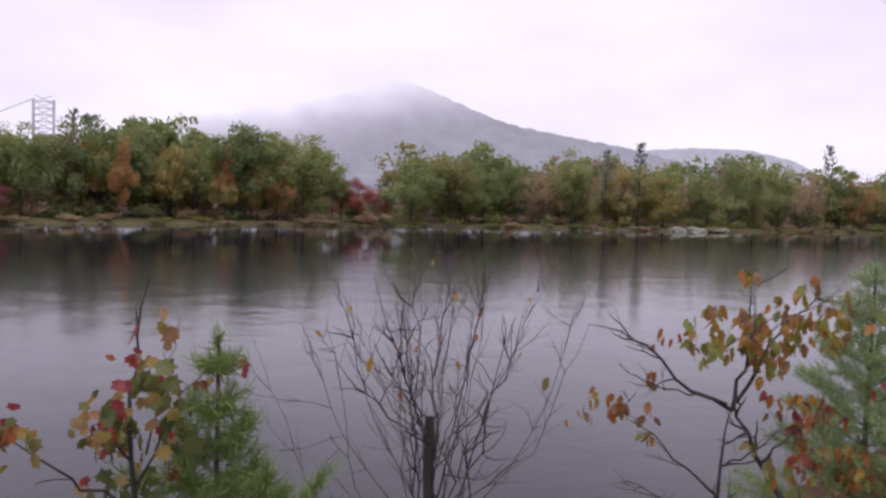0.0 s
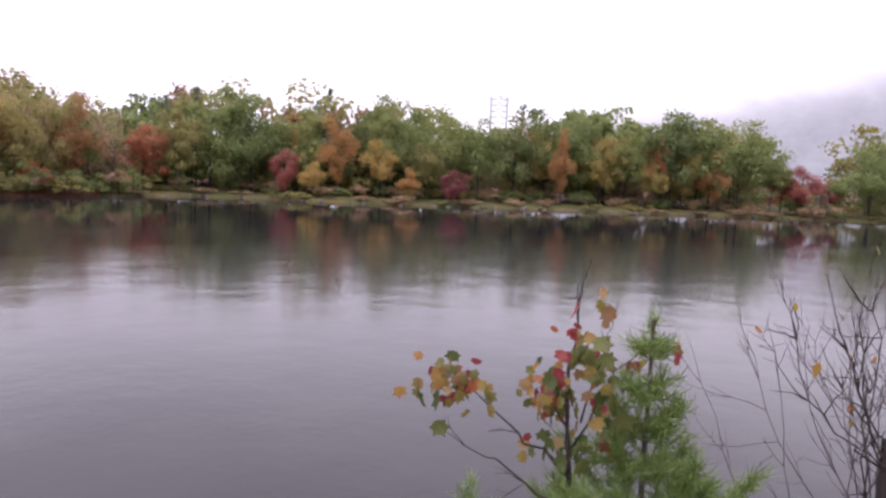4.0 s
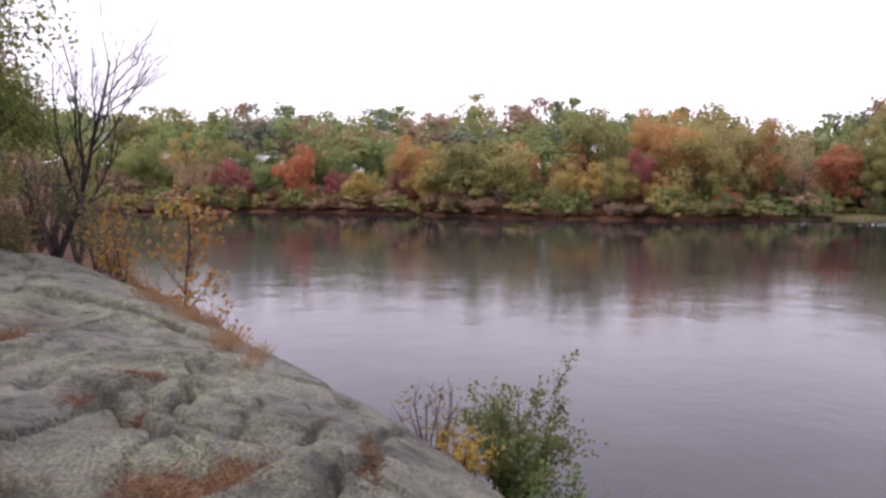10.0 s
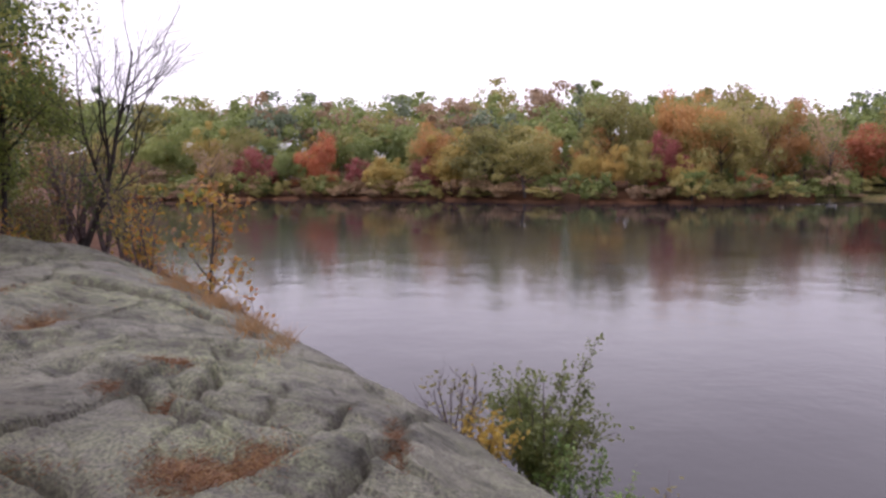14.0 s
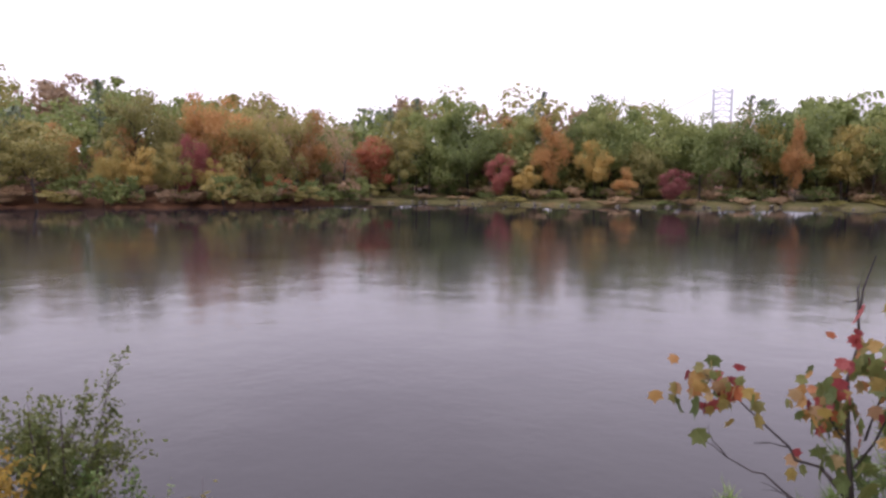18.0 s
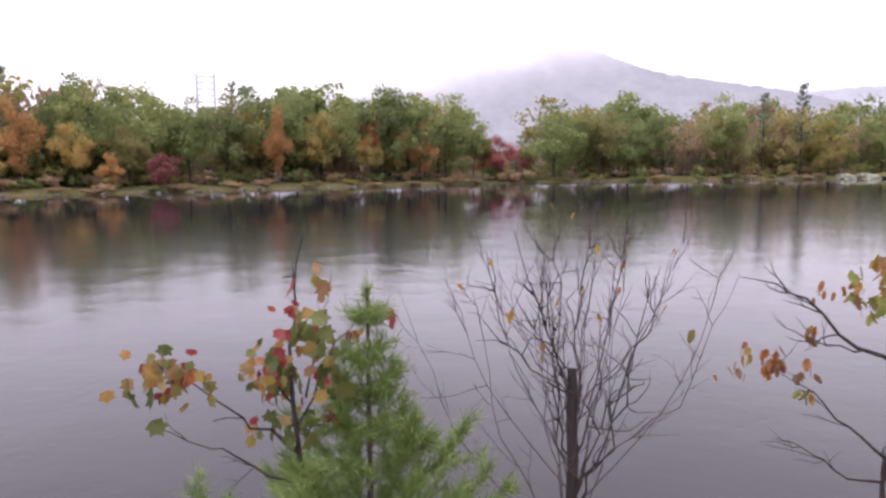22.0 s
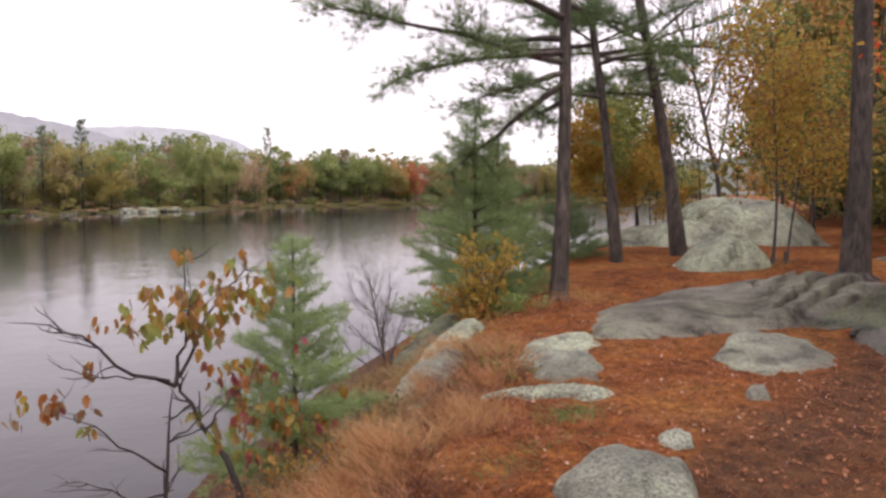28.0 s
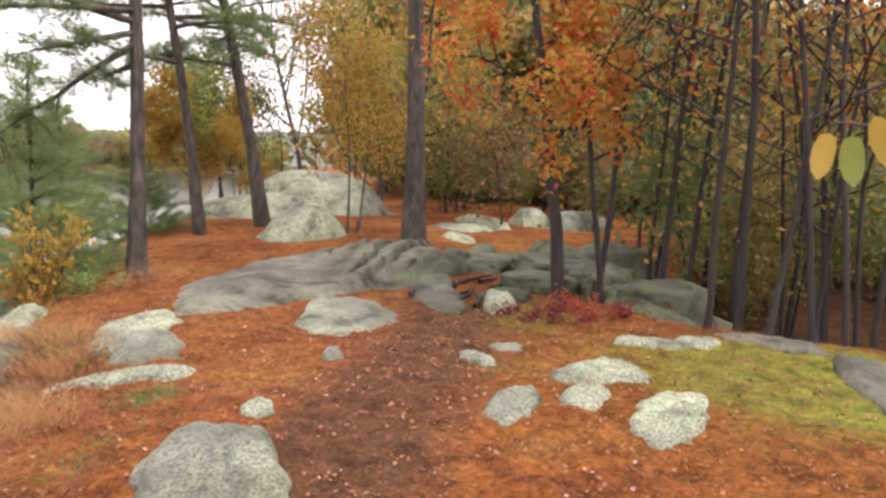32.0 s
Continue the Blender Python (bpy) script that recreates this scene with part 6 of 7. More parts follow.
sapling("oak_sapling", "crooked dark oak sapling with russet leaves on the bank",
        [(0.034, [(2.45, 4.75, 2.2), (2.32, 4.78, 2.65), (2.2, 4.95, 3.0), (2.1, 5.1, 3.25), (2.05, 5.12, 3.35)]),
         (0.022, [(1.9, 4.96, 2.1), (1.92, 4.97, 2.6), (1.97, 5.03, 3.1), (2.03, 5.08, 3.3)]),
         (0.018, [(2.05, 5.1, 3.3), (1.75, 5.12, 3.42), (1.5, 5.14, 3.68), (1.3, 5.14, 3.8), (1.05, 5.12, 3.86)]),
         (0.016, [(2.05, 5.1, 3.3), (2.12, 5.12, 3.6), (2.16, 5.12, 3.95), (2.14, 5.11, 4.28)]),
         (0.014, [(2.08, 5.12, 3.35), (2.3, 5.15, 3.75), (2.55, 5.25, 4.0), (2.85, 5.3, 4.15)]),
         (0.012, [(2.0, 5.08, 3.35), (1.8, 5.05, 3.42), (1.55, 5.0, 3.45), (1.35, 5.0, 3.55)]),
         (0.012, [(1.93, 4.97, 2.75), (1.7, 4.95, 2.95), (1.45, 4.9, 3.2), (1.15, 4.88, 3.35)]),
         (0.011, [(1.92, 4.97, 2.6), (1.7, 4.9, 2.65), (1.45, 4.85, 2.8), (1.3, 4.85, 2.88)]),
         (0.011, [(2.2, 4.95, 3.0), (2.45, 5.0, 3.2), (2.7, 5.05, 3.35)]),
         (0.009, [(1.97, 5.0, 2.95), (2.2, 4.95, 3.1), (2.35, 4.95, 3.28)])],
        [("oak", (2.15, 5.12, 4.22), (0.08, 0.06, 0.04), 9), ("oak", (2.0, 5.1, 3.8), (0.17, 0.1, 0.1), 92), ("oak", (2.3, 5.15, 3.8), (0.17, 0.1, 0.11), 92), ("oak", (2.65, 5.25, 4.0), (0.2, 0.1, 0.1), 88),
         ("red_oak", (1.25, 4.9, 3.33), (0.13, 0.06, 0.05), 26), ("gold", (1.0, 4.87, 3.35), (0.06, 0.05, 0.05), 7), ("oak", (1.45, 4.92, 3.2), (0.06, 0.05, 0.05), 5), ("gold", (1.55, 5.12, 3.82), (0.25, 0.06, 0.06), 12),
         ("red_oak", (1.4, 5.0, 3.56), (0.06, 0.04, 0.03), 4), ("oak", (2.2, 4.95, 3.05), (0.08, 0.06, 0.06), 9), ("red_oak", (2.75, 5.1, 3.3), (0.2, 0.12, 0.1), 66), ("oak", (2.9, 5.15, 2.95), (0.25, 0.15, 0.12), 90), ("red_oak", (3.1, 5.1, 2.75), (0.3, 0.15, 0.1), 84)], 302, DARK_BARK, 0.3, 5)


def bare_bush():
    """A leafless many-stemmed bush round a dark cut stem, with a few yellow leaves left."""
    rng = np.random.default_rng(303)
    t = root("bare_bush", "leafless purple-brown bush with a few yellow leaves", "bush")
    base = np.array([0.02, 3.6, 2.2])
    s = Soup()
    s.tube(twig_line(rng, [base, (0.02, 3.55, 3.2), (0.01, 3.62, 3.62)], 9, 0.004), [0.032, 0.03, 0.029, 0.028, 0.027, 0.026, 0.026, 0.025, 0.022], 8)
    s.part("stem", DARK_BARK, t, "dark cut main stem", True)
    tips = []
    for k in range(11):
        s = Soup()
        a = 2 * math.pi * k / 11 + rng.uniform(-0.3, 0.3)
        out, z0 = rng.uniform(0.2, 0.6), rng.uniform(2.9, 3.6)
        end = np.array([base[0] + out * math.cos(a), 3.6 + 0.7 * out * math.sin(a), 4.42 - 0.5 * out + rng.uniform(-0.3, 0.1)])
        line = twig_line(rng, [(base[0], 3.58, z0), (base[0] + 0.5 * out * math.cos(a), 3.6 + 0.35 * out * math.sin(a), 0.6 * z0 + 0.4 * end[2] - 0.03), end], 10, 0.022)
        s.tube(line, np.linspace(0.0062, 0.0016, 10), 6)
        for q in range(8):
            i = rng.integers(3, 9)
            tw = limb(rng, line[i], unit(line[i] - line[i - 1]) + rng.normal(size=3) * 0.6, rng.uniform(0.1, 0.3), 5, 0.25, 0.08)
            s.tube(tw, np.linspace(0.0035, 0.001, 6), 4)
            tips.append(tw[-1])
        s.part("limb", DARK_BARK, t, "dark crooked limb")
    for k in range(22):
        s = Soup()
        a = 2 * math.pi * k / 22 + rng.uniform(-0.2, 0.2)
        out = rng.uniform(0.3, 1.0) if k % 4 else 0.2
        z0 = rng.uniform(2.5, 3.55)
        p0 = (base[0] + 0.02 * math.cos(a), 3.58 + 0.02 * math.sin(a), z0)
        end = np.array([base[0] + out * 1.0 * math.cos(a), 3.6 + out * 0.75 * math.sin(a), 4.5 - 0.38 * out + rng.uniform(-0.25, 0.05)])
        mid = np.array(p0) * 0.45 + end * 0.55 + [0.12 * math.cos(a) * out, 0.1 * math.sin(a) * out, -0.12 * out]
        line = twig_line(rng, [p0, mid, end], 11, 0.012)
        s.tube(line, np.linspace(0.0036, 0.0009, 11), 5)
        for q in range(6):
            i = rng.integers(3, 10)
            tw = limb(rng, line[i], unit(line[i] - line[i - 1]) + rng.normal(size=3) * 0.45, rng.uniform(0.12, 0.4), 5, 0.12, 0.06)
            s.tube(tw, np.linspace(0.0021, 0.0008, 6), 3)
            tips.append(tw[-1])
            for _ in range(2):
                w = limb(rng, tw[rng.integers(1, 4)], unit(tw[-1] - tw[0]) + rng.normal(size=3) * 0.6, rng.uniform(0.05, 0.16), 3, 0.15, 0.05)
                s.tube(w, np.linspace(0.0015, 0.0008, 4), 3)
        s.part("twig", TWIG, t)
    for k in range(26):
        hang_leaf("gold", tips[rng.integers(len(tips))], t, rng, 0.55)
    hang_leaf("gold", (0.45, 2.85, 4.0), t, rng, 0.85)
    hang_leaf("red_oak", (-0.22, 3.0, 4.02), t, rng, 0.8, "curled brown leaf")


bare_bush()


def bushy(name, label, x, y, z, h, wide, mat, leaf, count, seed, bark=TWIG, stems=9, cat="shrub"):
    """A shrub of upright stems with leaves along them."""
    rng = np.random.default_rng(seed)
    t = root(name, label, cat, pose(x, y, z))
    w, c, p = Soup(), Soup(), []
    for k in range(stems):
        a = 2 * math.pi * k / stems + rng.uniform(-0.3, 0.3)
        o = wide * rng.uniform(0.2, 1.0)
        line = limb(rng, (0.03 * math.cos(a), 0.03 * math.sin(a), -0.15), (o * math.cos(a), o * math.sin(a), h), h * rng.uniform(0.65, 1.1), 7, 0.09, 0.05)
        w.tube(line, np.linspace(0.012, 0.003, 8) * max(0.5, h), 5)
        p += [line[i] for i in range(2, 8)]
        for q in range(5):
            i = rng.integers(2, 7)
            tw = limb(rng, line[i], unit(line[i] - line[i - 1]) + rng.normal(size=3) * 0.55, h * rng.uniform(0.15, 0.4), 4, 0.15, 0.05)
            w.tube(tw, np.linspace(0.004, 0.0015, 5) * max(0.6, h), 3)
            p += [tw[j] for j in range(1, 5)]
    w.part("branching", bark, t)
    if count:
        p = np.array(p)
        q = p[rng.integers(0, len(p), count)] + rng.normal(size=(count, 3)) * leaf * 0.7
        c.leaves(q, leaf, rng, None, 0.5)
        c.part("foliage", mat, t)
    return t


bushy("green_shrub", "green leafy shrub below the rock edge", -6.4, 1.55, 1.75, 1.25, 0.8, GREEN, 0.055, 6500, 311, stems=18)
bushy("yellow_shrub", "low shrub with golden yellow leaves at the rock edge", -6.05, 1.0, 2.25, 0.5, 0.5, YELLOW, 0.07, 420, 312)
bushy("twiggy_shrub", "thin dark twiggy shrub with a few leaves", -6.2, 0.75, 2.3, 0.85, 0.75, OLIVE, 0.05, 170, 313, stems=11)
bushy("green_shrub", "green ferny growth below the shrub", -5.9, 1.75, 1.6, 0.75, 0.8, NEEDLE_BRIGHT, 0.05, 1400, 314)
bushy("shrub", "small olive shrub tips above the water", -3.72, 1.75, 1.9, 1.0, 0.35, OLIVE, 0.05, 180, 315, stems=6)
at(leafy_tree("bare_tree", "small leafless grey tree on the bank", np.random.default_rng(316), 1.6, 0.022, TWIG, OLIVE, 0.05, 0,
              [(7, 0.06, 0.05, 20, 0.1, 42, 0.6, 7), (6, 0.12, 0.08, 9, 0.15, 36, 0.55, 4), (5, 0.14, 0.06, 5, 0.2, 34, 0.5, 3), (3, 0.2, 0.05, 0, 0, 0, 0, 3)]), 5.75, 7.6, 2.35)
bushy("yellow_shrub", "golden shrub growing against the young pine", 7.5, 7.8, 2.95, 1.15, 0.75, YELLOW, 0.1, 800, 318, stems=12)
bushy("russet_shrub", "russet shrub below the young pine", 7.3, 7.75, 2.8, 0.7, 0.8, OAKLEAF, 0.09, 520, 319)
bushy("green_shrub", "low green juniper at the foot of the pine", 7.95, 7.6, 2.8, 0.6, 0.9, NEEDLE_BRIGHT, 0.07, 900, 320)
bushy("red_shrub", "dark red low shrub at the foot of the pine", 8.3, 7.1, 2.95, 0.35, 0.9, CRIMSON, 0.06, 500, 321)
bushy("low_shrub", "low shrub with green and red leaves beside the rocks", 5.3, 5.15, 2.85, 0.5, 0.8, TURNING, 0.07, 260, 322)
bushy("low_shrub", "low green plant among the russet grass", 4.5, 3.75, 2.95, 0.2, 1.2, LIME, 0.05, 160, 324)
bushy("low_shrub", "low plant with yellow-green leaves in the grass", 3.4, 4.6, 2.7, 0.35, 0.9, LIME, 0.05, 150, 325)
bushy("low_shrub", "low russet plant in the grass at the bank", 3.0, 4.3, 2.8, 0.4, 0.8, OAKLEAF, 0.06, 160, 326)
bushy("low_shrub", "low shrub with green leaves beside the rocks", 4.95, 4.7, 2.9, 0.35, 0.8, TURNING, 0.06, 200, 323)
for k, (x, y, m, h, n) in enumerate([(3.7, 3.4, OAKLEAF, 0.22, 200), (4.3, 3.35, CRIMSON, 0.15, 160), (4.0, 3.75, BROWN, 0.25, 200), (4.75, 4.35, OAKLEAF, 0.3, 220), (3.1, 3.75, OLIVE, 0.25, 160), (2.5, 3.7, BROWN, 0.25, 160), (4.95, 4.55, LIME, 0.35, 260), (5.1, 3.7, OLIVE, 0.12, 120),
                                    (2.9, 4.75, OAKLEAF, 0.5, 380), (3.3, 4.95, BROWN, 0.45, 320), (2.6, 4.5, ORANGE, 0.4, 200), (3.7, 5.0, OLIVE, 0.4, 260), (6.1, 6.6, BROWN, 0.3, 200), (7.0, 7.2, OAKLEAF, 0.35, 260)]):
    bushy("low_shrub", "low autumn plant in the grass of the bank", x, y, float(land(x, y)) + 0.02, h, 1.1, m, 0.045, n, 360 + k)
for k, (x, y) in enumerate([(8.1, 1.2), (8.5, 0.85), (8.3, 1.6), (8.8, 1.1), (8.65, 0.5)]):
    bushy("red_shrub", "low bright red blueberry shrub below the maple", x, y, 3.0, 0.42, 1.3, RED if k % 2 else CRIMSON, 0.06, 700, 330 + k)
for k, (x, y, z, h, m) in enumerate([(-13.2, -3.6, 2.6, 1.6, OAKLEAF), (-14.8, -4.4, 2.9, 1.9, OLIVE), (-16.5, -5.3, 3.0, 1.9, GREEN), (-12.2, -2.9, 2.3, 1.0, BROWN), (-18, -6.3, 3, 2.4, OLIVE), (-20, -7.3, 3, 2.6, BROWN), (-11.4, -2.5, 2.3, 0.8, OAKLEAF), (-23, -8.6, 3, 3, OLIVE), (-15.6, -6.2, 3.0, 1.1, OLIVE), (-16.6, -6.7, 3.0, 1.3, BROWN), (-17.8, -7.2, 3.0, 1.4, GREEN), (-14.6, -6.6, 3.0, 0.9, OAKLEAF), (-18.8, -8.0, 3.0, 1.6, OLIVE)]):
    bushy("bank_shrub", "thin autumn shrub along the rocky bank", x, y, z, h, 0.7, m, 0.1, 420, 340 + k, stems=10)
bushy("russet_shrub", "leaning twig with dull red leaves at the rock edge", -9.55, -1.35, 2.3, 0.9, 0.6, OAKLEAF, 0.11, 45, 351, stems=4)


def near_twig():
    """A twig with three large leaves close beside the path."""
    rng = np.random.default_rng(305)
    t = root("leafy_twig", "thin twig with large yellow and green leaves beside the path", "twig")
    s = Soup()
    s.tube(twig_line(rng, [(1.75, -0.9, 2.9), (1.72, -0.75, 4.0), (1.68, -0.5, 4.72), (1.67, -0.28, 4.755)], 12, 0.004), np.linspace(0.006, 0.0018, 12), 6)
    s.part("stem", TWIG, t)
    for c, m, ty, sc in [((1.68, -0.285, 4.735), YELLOW, 10, 0.85), ((1.675, -0.322, 4.73), LIME, -4, 0.9), ((1.67, -0.395, 4.675), YELLOW, 152, 1.0)]:
        ob = new("leaf", lobed_leaf("leaf", m, OVAL, 0.1))
        ob.parent = t
        ob.matrix_basis = pose(*c, -90, ty, -82) @ Matrix.Scale(sc, 4)


near_twig()


# ---- grass, fallen leaves and needles ----
def scatter(name, label, cat, mat, n, seed, where, make):
    rng = np.random.default_rng(seed)
    s = Soup()
    p = where(rng, n)
    make(s, p, rng)
    return tagged(s.part(name, mat, None), label, cat, kind="stuff")


def on_land(x, y, up=0.0):
    return np.stack([x, y, land(x, y) + 0.025 * fbm(x, y, 2.1, 0.4) + 0.012 * fbm(x, y, 9, 2.0) + up], -1)


def blades(height, width, lean=0.35, clump=0.0):
    def make(s, p, rng):
        n = len(p)
        d = rng.normal(size=(n, 3)) * [lean, lean, 0] + [0, 0, 1]
        if clump:
            c = np.floor(p[:, :2] / clump)
            ph = np.sin(c[:, 0] * 12.9 + c[:, 1] * 78.2) * 43.7
            d[:, 0] += lean * 1.4 * np.cos(ph * 7)
            d[:, 1] += lean * 1.4 * np.sin(ph * 7)
        h = (height * rng.uniform(0.45, 1.1, n))[:, None]
        side = np.cross(d, rng.normal(size=(n, 3)))
        side /= np.linalg.norm(side, axis=1)[:, None]
        bend = rng.normal(size=(n, 3)) * [0.3, 0.3, 0] * h
        a, b, mid, tip = p - side * width, p + side * width, p + d * h * 0.6, p + d * h + bend - [0, 0, 0.02]
        v = np.stack([a, b, mid + side * width * 0.7, mid - side * width * 0.7, tip], 1)
        i = np.arange(n)[:, None] * 5
        s.add(v.reshape(-1, 3), np.concatenate([i + [0, 1, 2, 3]], 0))
        s.f.extend((i + [3, 2, 4] + s.n - 5 * n).tolist())
    return make


def blob(spots):
    """Points in soft round patches: (x, y, spread x, spread y, weight)."""
    def where(rng, n):
        w = np.array([q[4] for q in spots], float)
        k = rng.choice(len(spots), n, p=w / w.sum())
        q = np.array(spots)[k]
        x, y = q[:, 0] + rng.normal(size=n) * q[:, 2], q[:, 1] + rng.normal(size=n) * q[:, 3]
        return on_land(x, y, -0.02)
    return where


def rock_blob(spots):
    def where(rng, n):
        w = np.array([q[4] for q in spots], float)
        k = rng.choice(len(spots), n, p=w / w.sum())
        q = np.array(spots)[k]
        x, y = q[:, 0] + rng.normal(size=n) * q[:, 2], q[:, 1] + rng.normal(size=n) * q[:, 3]
        return np.stack([x, y, outcrop_z(x, y) - 0.01], -1)
    return where


def clumps(seed, n, lo, hi, spread):
    """Clump centres over the bank: between lo and hi metres from its edge."""
    q = np.random.default_rng(seed)
    out = []
    for _ in range(n):
        x = q.uniform(1.3, 5.6)
        r = spread * q.uniform(0.5, 1.4)
        out.append((x, float(np.interp(x, EDGE_X, EDGE_Y)) + q.uniform(lo, hi), r, r, q.uniform(0.4, 1.4)))
    return out


scatter("russet_grass", "tall dry russet grass clumps on the bank", "grass", GRASS_RED, 9000, 401, blob(clumps(61, 44, -1.0, 0.1, 0.11) + [(8.3, 7.2, 0.5, 0.3, 2)]), blades(0.28, 0.0019, 0.42, 0.17))
scatter("brown_grass", "dark red-brown grass clumps on the bank", "grass", GRASS_DARK, 6500, 407, blob(clumps(62, 40, -1.35, -0.1, 0.1) + clumps(65, 24, 0.4, 1.8, 0.16) + [(6.6, 7.5, 0.5, 0.25, 2)]), blades(0.18, 0.0022, 0.55, 0.12))
scatter("tan_grass", "pale tan grass along the edge of the bank", "grass", GRASS_TAN, 10000, 402, blob(clumps(63, 46, -0.35, 0.75, 0.13) + clumps(64, 26, 0.6, 1.8, 0.16) + [(6.0, 7.6, 0.5, 0.3, 2), (7.0, 7.9, 0.4, 0.3, 2)] + [(13.9, 7.0, 0.4, 0.3, 1), (6.2, 6.8, 0.4, 0.3, 2), (14.0, 6.6, 0.4, 0.15, 1)]), blades(0.21, 0.0019, 0.5, 0.15))
scatter("russet_grass", "short russet grass between the clumps", "grass", GRASS_RED, 6000, 409, blob([(3.4, 3.5, 0.7, 0.4, 3), (4.4, 4.6, 0.6, 0.4, 2), (2.4, 3.2, 0.4, 0.3, 2), (5.0, 3.3, 0.8, 0.4, 1)]), blades(0.09, 0.002, 0.7, 0.12))
scatter("green_grass", "short green grass in the litter", "grass", NEEDLE_BRIGHT, 1600, 408, blob([(4.15, 3.3, 0.16, 0.1, 2), (3.2, 2.95, 0.3, 0.08, 1), (7.9, 7.9, 0.3, 0.3, 2), (4.6, 4.9, 0.2, 0.1, 1)]), blades(0.09, 0.002, 0.6, 0.1))
scatter("ground_grass", "short russet grass and needles over the ground", "grass", GRASS_RED, 26000, 403, lambda rng, n: on_land(rng.uniform(1.6, 9, n), rng.uniform(-1, 6.5, n), -0.01), blades(0.05, 0.002, 0.9))
scatter("moss_grass", "short yellow-green grass and moss", "grass", MOSS_BLADE, 30000, 404, blob([(6.3, -0.9, 0.9, 0.7, 4), (5.6, 0.3, 0.5, 0.4, 1), (7.2, 0.7, 0.6, 0.5, 2), (8.2, 1.9, 0.8, 0.4, 1.5), (5.0, 4.2, 0.25, 0.2, 0.4), (5.1, -0.8, 0.5, 0.5, 1.5), (6.0, 1.3, 0.4, 0.3, 1)]), blades(0.045, 0.0025, 0.8))
scatter("outcrop_grass", "dark russet grass and moss in the hollows of the rock", "grass", MOSS_BROWN, 22000, 405,
        rock_blob([(-5.6, -3.35, 0.42, 0.2, 4.5), (-6.86, -2.8, 0.22, 0.1, 1.3), (-3.33, -0.74, 0.13, 0.12, 2.2), (-3.55, -0.53, 0.14, 0.07, 1.2), (-5.11, -1.28, 0.12, 0.07, 0.5), (-3.95, 0.14, 0.2, 0.03, 0.5), (-4.38, -1.12, 0.06, 0.04, 0.3), (-3.36, -1.82, 0.08, 0.04, 0.35), (-4.6, -1.52, 0.07, 0.05, 0.2), (-7.85, -3.6, 0.4, 0.06, 0.5), (-3.3, -1.5, 0.05, 0.12, 0.15)]), blades(0.04, 0.0022, 1.1))
scatter("outcrop_grass", "russet grass tips in the hollows of the rock", "grass", BROWN, 1200, 416,
        rock_blob([(-5.6, -3.35, 0.3, 0.14, 2), (-6.86, -2.8, 0.16, 0.08, 1.2), (-3.33, -0.72, 0.08, 0.09, 1.5), (-3.55, -0.52, 0.09, 0.05, 0.7)]), blades(0.06, 0.0018, 0.9))
scatter("edge_grass", "dry grass along the rock edge above the water", "grass", BROWN, 1500, 406, rock_blob([(-9.2, -1.65, 0.5, 0.12, 2), (-7.8, -1.1, 0.4, 0.08, 1), (-10.6, -2.4, 0.5, 0.15, 2), (-7.0, -0.75, 0.5, 0.05, 0.6)]), blades(0.2, 0.003, 0.35, 0.2))


def flat_leaves(size):
    def make(s, p, rng):
        up = np.tile([0, 0, 1.0], (len(p), 1))
        s.leaves(p, size, rng, up, 0.75)
    return make


scatter("fallen_leaves", "fallen brown and pink oak leaves over the path", "leaves", DEAD_LEAF, 9500, 411, lambda rng, n: on_land(rng.uniform(1.8, 14, n), rng.uniform(-1.5, 7.5, n), 0.012), flat_leaves(0.034))
scatter("fallen_leaves", "drift of fallen russet leaves in the grass", "leaves", DEAD_LEAF, 1500, 412, blob([(4.2, 3.9, 0.4, 0.3, 2), (3.7, 3.3, 0.3, 0.2, 2), (4.8, 3.4, 0.4, 0.3, 1), (8.2, 2.2, 0.5, 0.4, 1)]), flat_leaves(0.055))


scatter("fallen_leaves", "scattered pale pink fallen leaves on the path", "leaves", PINK_LEAF, 420, 414, lambda rng, n: on_land(rng.uniform(2.5, 11, n), rng.uniform(0, 6, n), 0.02), flat_leaves(0.03))
scatter("fallen_leaves", "fallen leaves lying on the grey rock", "leaves", DEAD_LEAF, 500, 415, rock_blob([(-5, -2.5, 2.0, 1.2, 1), (-8, -3.5, 2, 1, 1)]), flat_leaves(0.04))


def litter(s, p, rng):
    n = len(p)
    a = rng.uniform(0, 2 * np.pi, n)
    d = np.stack([np.cos(a), np.sin(a), rng.normal(size=n) * 0.15], -1) * rng.uniform(0.03, 0.07, n)[:, None]
    w = np.stack([-np.sin(a), np.cos(a), a * 0], -1) * 0.0018
    v = np.stack([p - d - w, p - d + w, p + d], 1)
    s.add(v.reshape(-1, 3), np.arange(3 * n).reshape(n, 3))


scatter("fallen_needles", "orange fallen pine needles over the path", "needles", NEEDLE_LITTER, 30000, 413, lambda rng, n: on_land(rng.uniform(1.6, 11, n), rng.uniform(-1.2, 7.5, n), 0.01), litter)


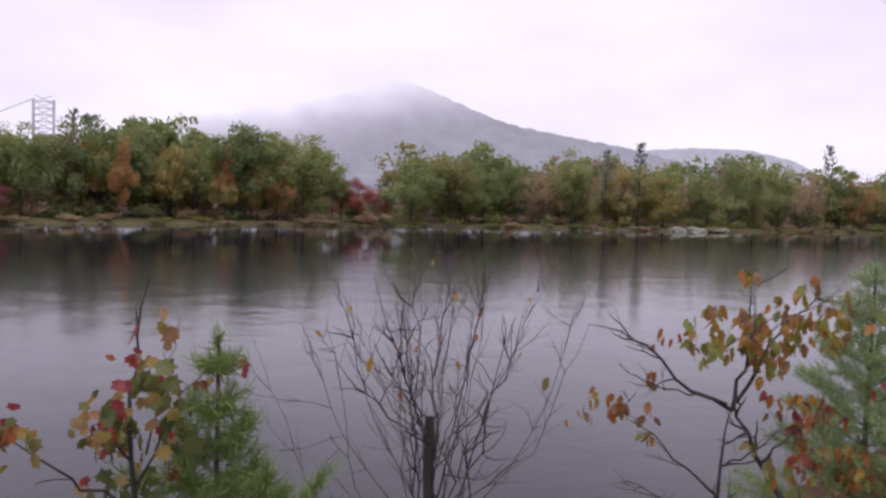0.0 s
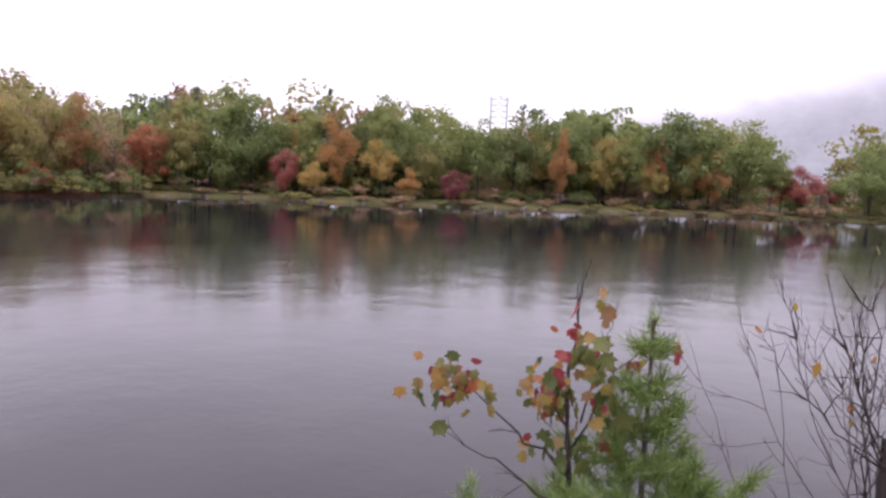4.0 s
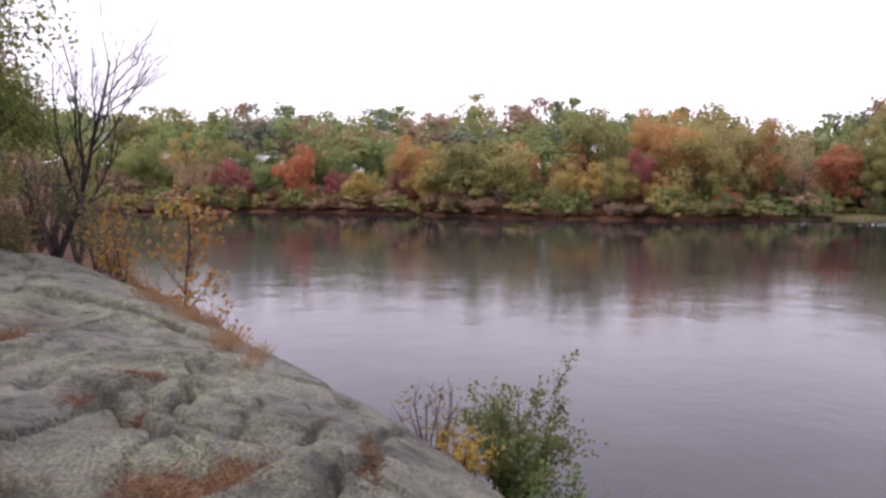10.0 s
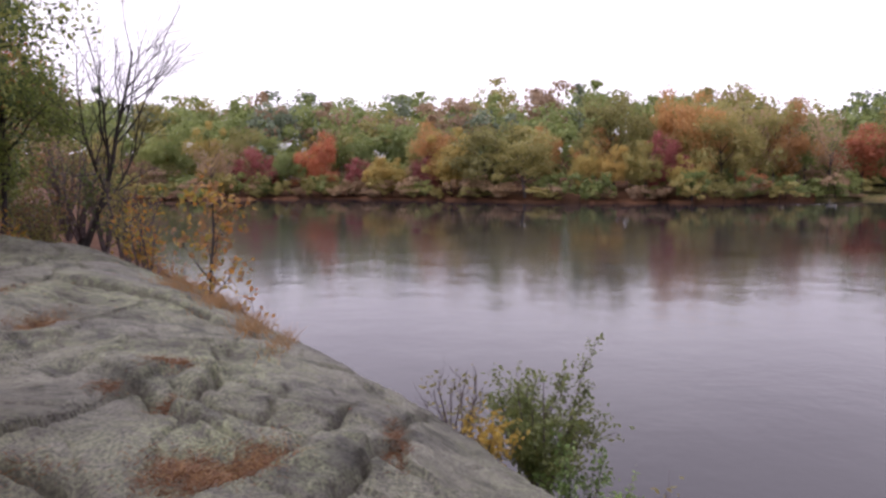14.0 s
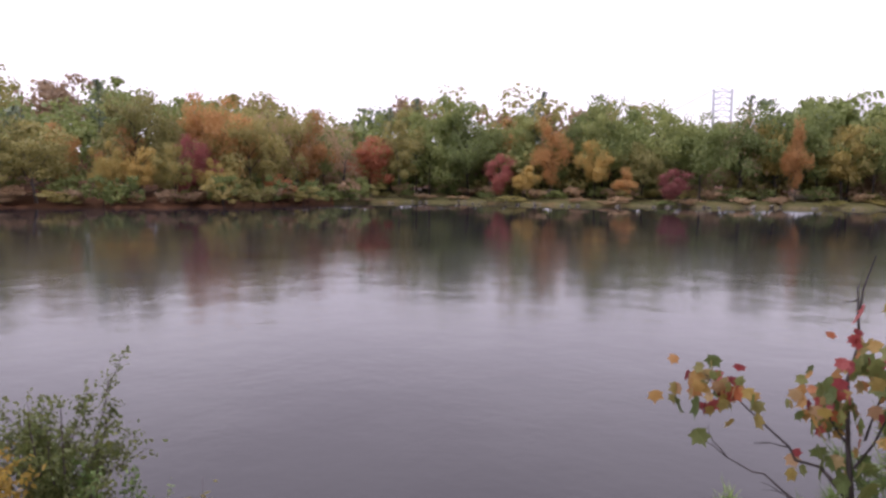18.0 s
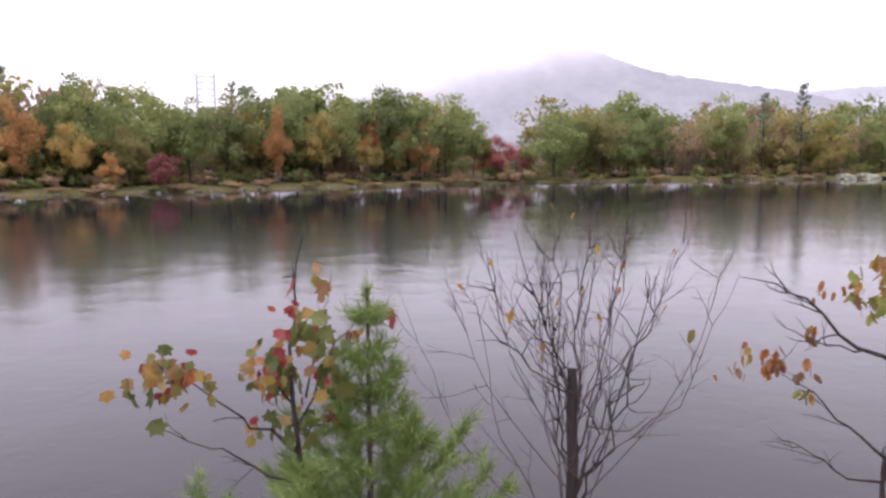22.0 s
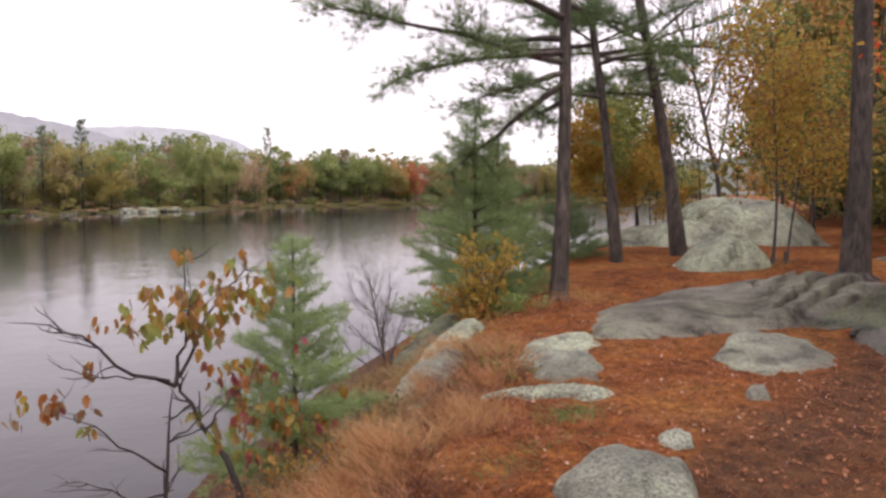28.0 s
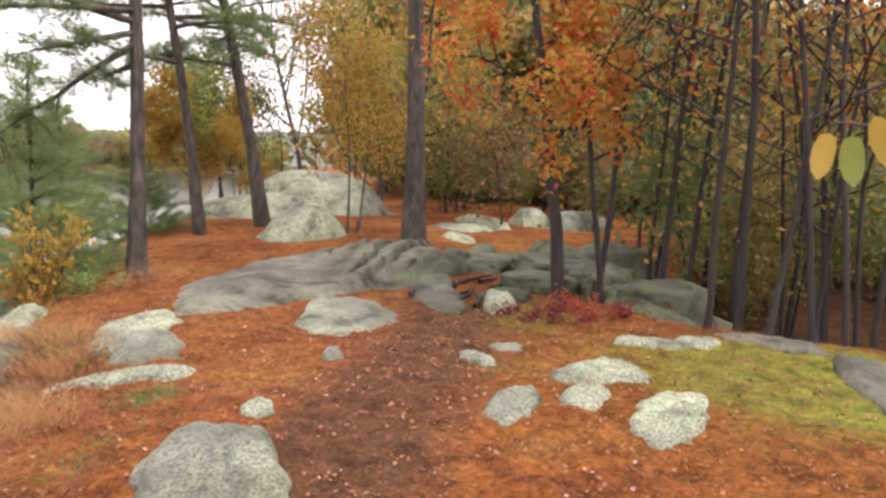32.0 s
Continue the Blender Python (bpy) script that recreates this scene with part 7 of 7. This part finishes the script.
# ---- roots and sticks beside the stout pine ----
rng = np.random.default_rng(501)
for k in range(16):
    x, y, a = rng.uniform(8.2, 10.2), rng.uniform(2.1, 3.4), rng.uniform(-0.5, 0.5)
    if k < 5:
        x, y, a = 13.6 + 0.3 * math.cos(k), 5.0 + 0.3 * math.sin(k), math.pi + rng.uniform(-0.9, 0.9)
    s = Soup()
    line = limb(rng, (x, y, 0), (math.cos(a), math.sin(a), 0), rng.uniform(0.4, 1.1), 7, 0.18, 0)
    line[:, 2] = land(line[:, 0], line[:, 1]) + 0.02
    s.tube(line, np.linspace(0.035, 0.012, 8), 6)
    tagged(s.part("root", DARK_BARK, None, smooth=True), "dark exposed tree root in the litter", "root", "roots in the path")


# ---- houses on the far hillside, bridge tower, shore stones, bleached snag ----
def box(s, x0, x1, y0, y1, z0, z1):
    v = [(x, y, z) for z in (z0, z1) for x, y in ((x0, y0), (x1, y0), (x1, y1), (x0, y1))]
    s.add(v, [(0, 3, 2, 1), (4, 5, 6, 7), (0, 1, 5, 4), (1, 2, 6, 5), (2, 3, 7, 6), (3, 0, 4, 7)])


def house(az, off, w, d, h, turn):
    dist = float(np.interp(az, SHORE_A, SHORE_D)) + off
    x, y = -math.sin(radians(az)) * dist, math.cos(radians(az)) * dist
    t = root("house", "white house with a pale grey roof among the trees", "house", pose(x, y, float(land(x, y)) + 1.0, 0, 0, az + turn), "houses on the hillside")
    s = Soup()
    box(s, -w / 2, w / 2, -d / 2, d / 2, -3.0, h)
    s.part("wall", WHITE_WALL, t)
    s = Soup()
    e, p = 0.5, h + d * 0.32
    v = [(-w / 2 - e, -d / 2 - e, h - 0.15), (w / 2 + e, -d / 2 - e, h - 0.15), (w / 2 + e, 0, p), (-w / 2 - e, 0, p), (-w / 2 - e, d / 2 + e, h - 0.15), (w / 2 + e, d / 2 + e, h - 0.15)]
    v += [(a, b, c + 0.25) for a, b, c in v]
    s.add(v, [(0, 3, 2, 1), (3, 4, 5, 2), (6, 7, 8, 9), (9, 8, 11, 10), (0, 1, 7, 6), (5, 4, 10, 11)])
    s.part("roof", ROOF_GREY, t)
    for k in range(3):
        s = Soup()
        c = -w / 2 + w * (k + 0.5) / 3
        box(s, c - 0.6, c + 0.6, -d / 2 - 0.06, -d / 2 + 0.02, 0.9, h - 0.6)
        win = s.part("window", WHITE_WALL, t)
        s = Soup()
        box(s, c - 0.5, c + 0.5, -d / 2 - 0.09, -d / 2 - 0.05, 1.0, h - 0.7)
        s.part("pane", GLASS_DARK, win)


house(100.6, 27, 11, 8, 3.4, 12)
house(96.0, 29, 13, 8, 3.2, -8)
house(89.2, 26, 10, 8, 3.2, 5)


def tower():
    """The two-legged steel tower of a far suspension bridge, with its cable."""
    # glowing pale grey paints the mist over the steel
    m = haze_mat("painted_mist_steel", (0.361, 0.353, 0.396), 900, 20)
    t = root("bridge_tower", "grey steel suspension bridge tower with painted mist", "bridge", pose(-math.sin(radians(28.2)) * 900, math.cos(radians(28.2)) * 900, 7.0, 0, 0, 28.3))
    for x in (-9.5, 9.5):
        s = Soup()
        box(s, x - 1.4, x + 1.4, -2, 2, -10, 98)
        s.part("leg", m, t)
    for k in range(6):
        s = Soup()
        z = 60 + k * 7
        box(s, -8.2, 8.2, -0.6, 0.6, z, z + 1.0)
        s.tube([(-8.2, 0, z), (8.2, 0, z + 7)], [0.4, 0.4], 4)
        s.tube([(8.2, 0, z), (-8.2, 0, z + 7)], [0.4, 0.4], 4)
        s.part("brace", m, t)
    s = Soup()
    a = np.linspace(0, 1, 20)
    s.tube(np.stack([-9.5 - 170 * a, a * 0, 98 - 75 * a + 18 * a * (a - 1)], -1), a * 0 + 0.5, 5)
    s.part("cable", m, t)


tower()
rng = np.random.default_rng(601)
stones = []
for k in range(3):
    bm = bmesh.new()
    bmesh.ops.create_icosphere(bm, subdivisions=2, radius=1)
    for v in bm.verts:
        v.co *= 1 + 0.3 * noise.noise(v.co * 1.3 + Vector((k * 5, 0, 0)))
        v.co.z *= 0.6
    me = bpy.data.meshes.new("shore_stone")
    bm.to_mesh(me)
    bm.free()
    me.materials.append(STONE_EDGE)
    stones.append(me)
for k in range(100):
    a = rng.uniform(-20, 56) if k < 75 else rng.uniform(-20, -8)
    d = float(np.interp(a, SHORE_A, SHORE_D)) + 1.2 * math.sin(a * 1.9) + 0.7 * math.sin(a * 5.3) + rng.uniform(-0.3, 0.9)
    x, y = -math.sin(radians(a)) * d, math.cos(radians(a)) * d
    ob = new("shore_stone", stones[k % 3])
    ob.matrix_basis = pose(x, y, max(0.1, float(land(x, y))), 0, 0, rng.uniform(0, 360)) @ Matrix.Scale(rng.uniform(0.15, 0.42) * (1.5 if k >= 75 else 1), 4)
    tagged(ob, "pale grey stone at the far water's edge", "rock", "stones along the far shore")
for k in range(14):
    a = rng.uniform(-20.6, -17.2)
    d = float(np.interp(a, SHORE_A, SHORE_D)) + rng.uniform(-1.5, 3)
    x, y = -math.sin(radians(a)) * d, math.cos(radians(a)) * d
    ob = boulder("pale boulder in a heap at the far water's edge", LICHEN_ROCK, x, y, rng.uniform(1.0, 2.2), rng.uniform(0.8, 1.4), rng.uniform(0.6, 1.1), rng.uniform(0, 180), 60 + k, 0.4)
    tagged(ob, group="stones along the far shore")
s = Soup()
s.tube([(0, 0, -0.3), (0.1, 0, 2.5), (-0.1, 0, 4.5), (0.05, 0, 6.2)], [0.2, 0.17, 0.12, 0.04], 7)
s.tube([(-0.05, 0, 3.6), (-0.5, 0, 4.6)], [0.07, 0.02], 5)
ob = root("tree_snag", "bleached dead trunk at the far water's edge", "dead tree", pose(-135.5, -5.05, 0.9))
s.part("trunk", PALE_BARK, ob)
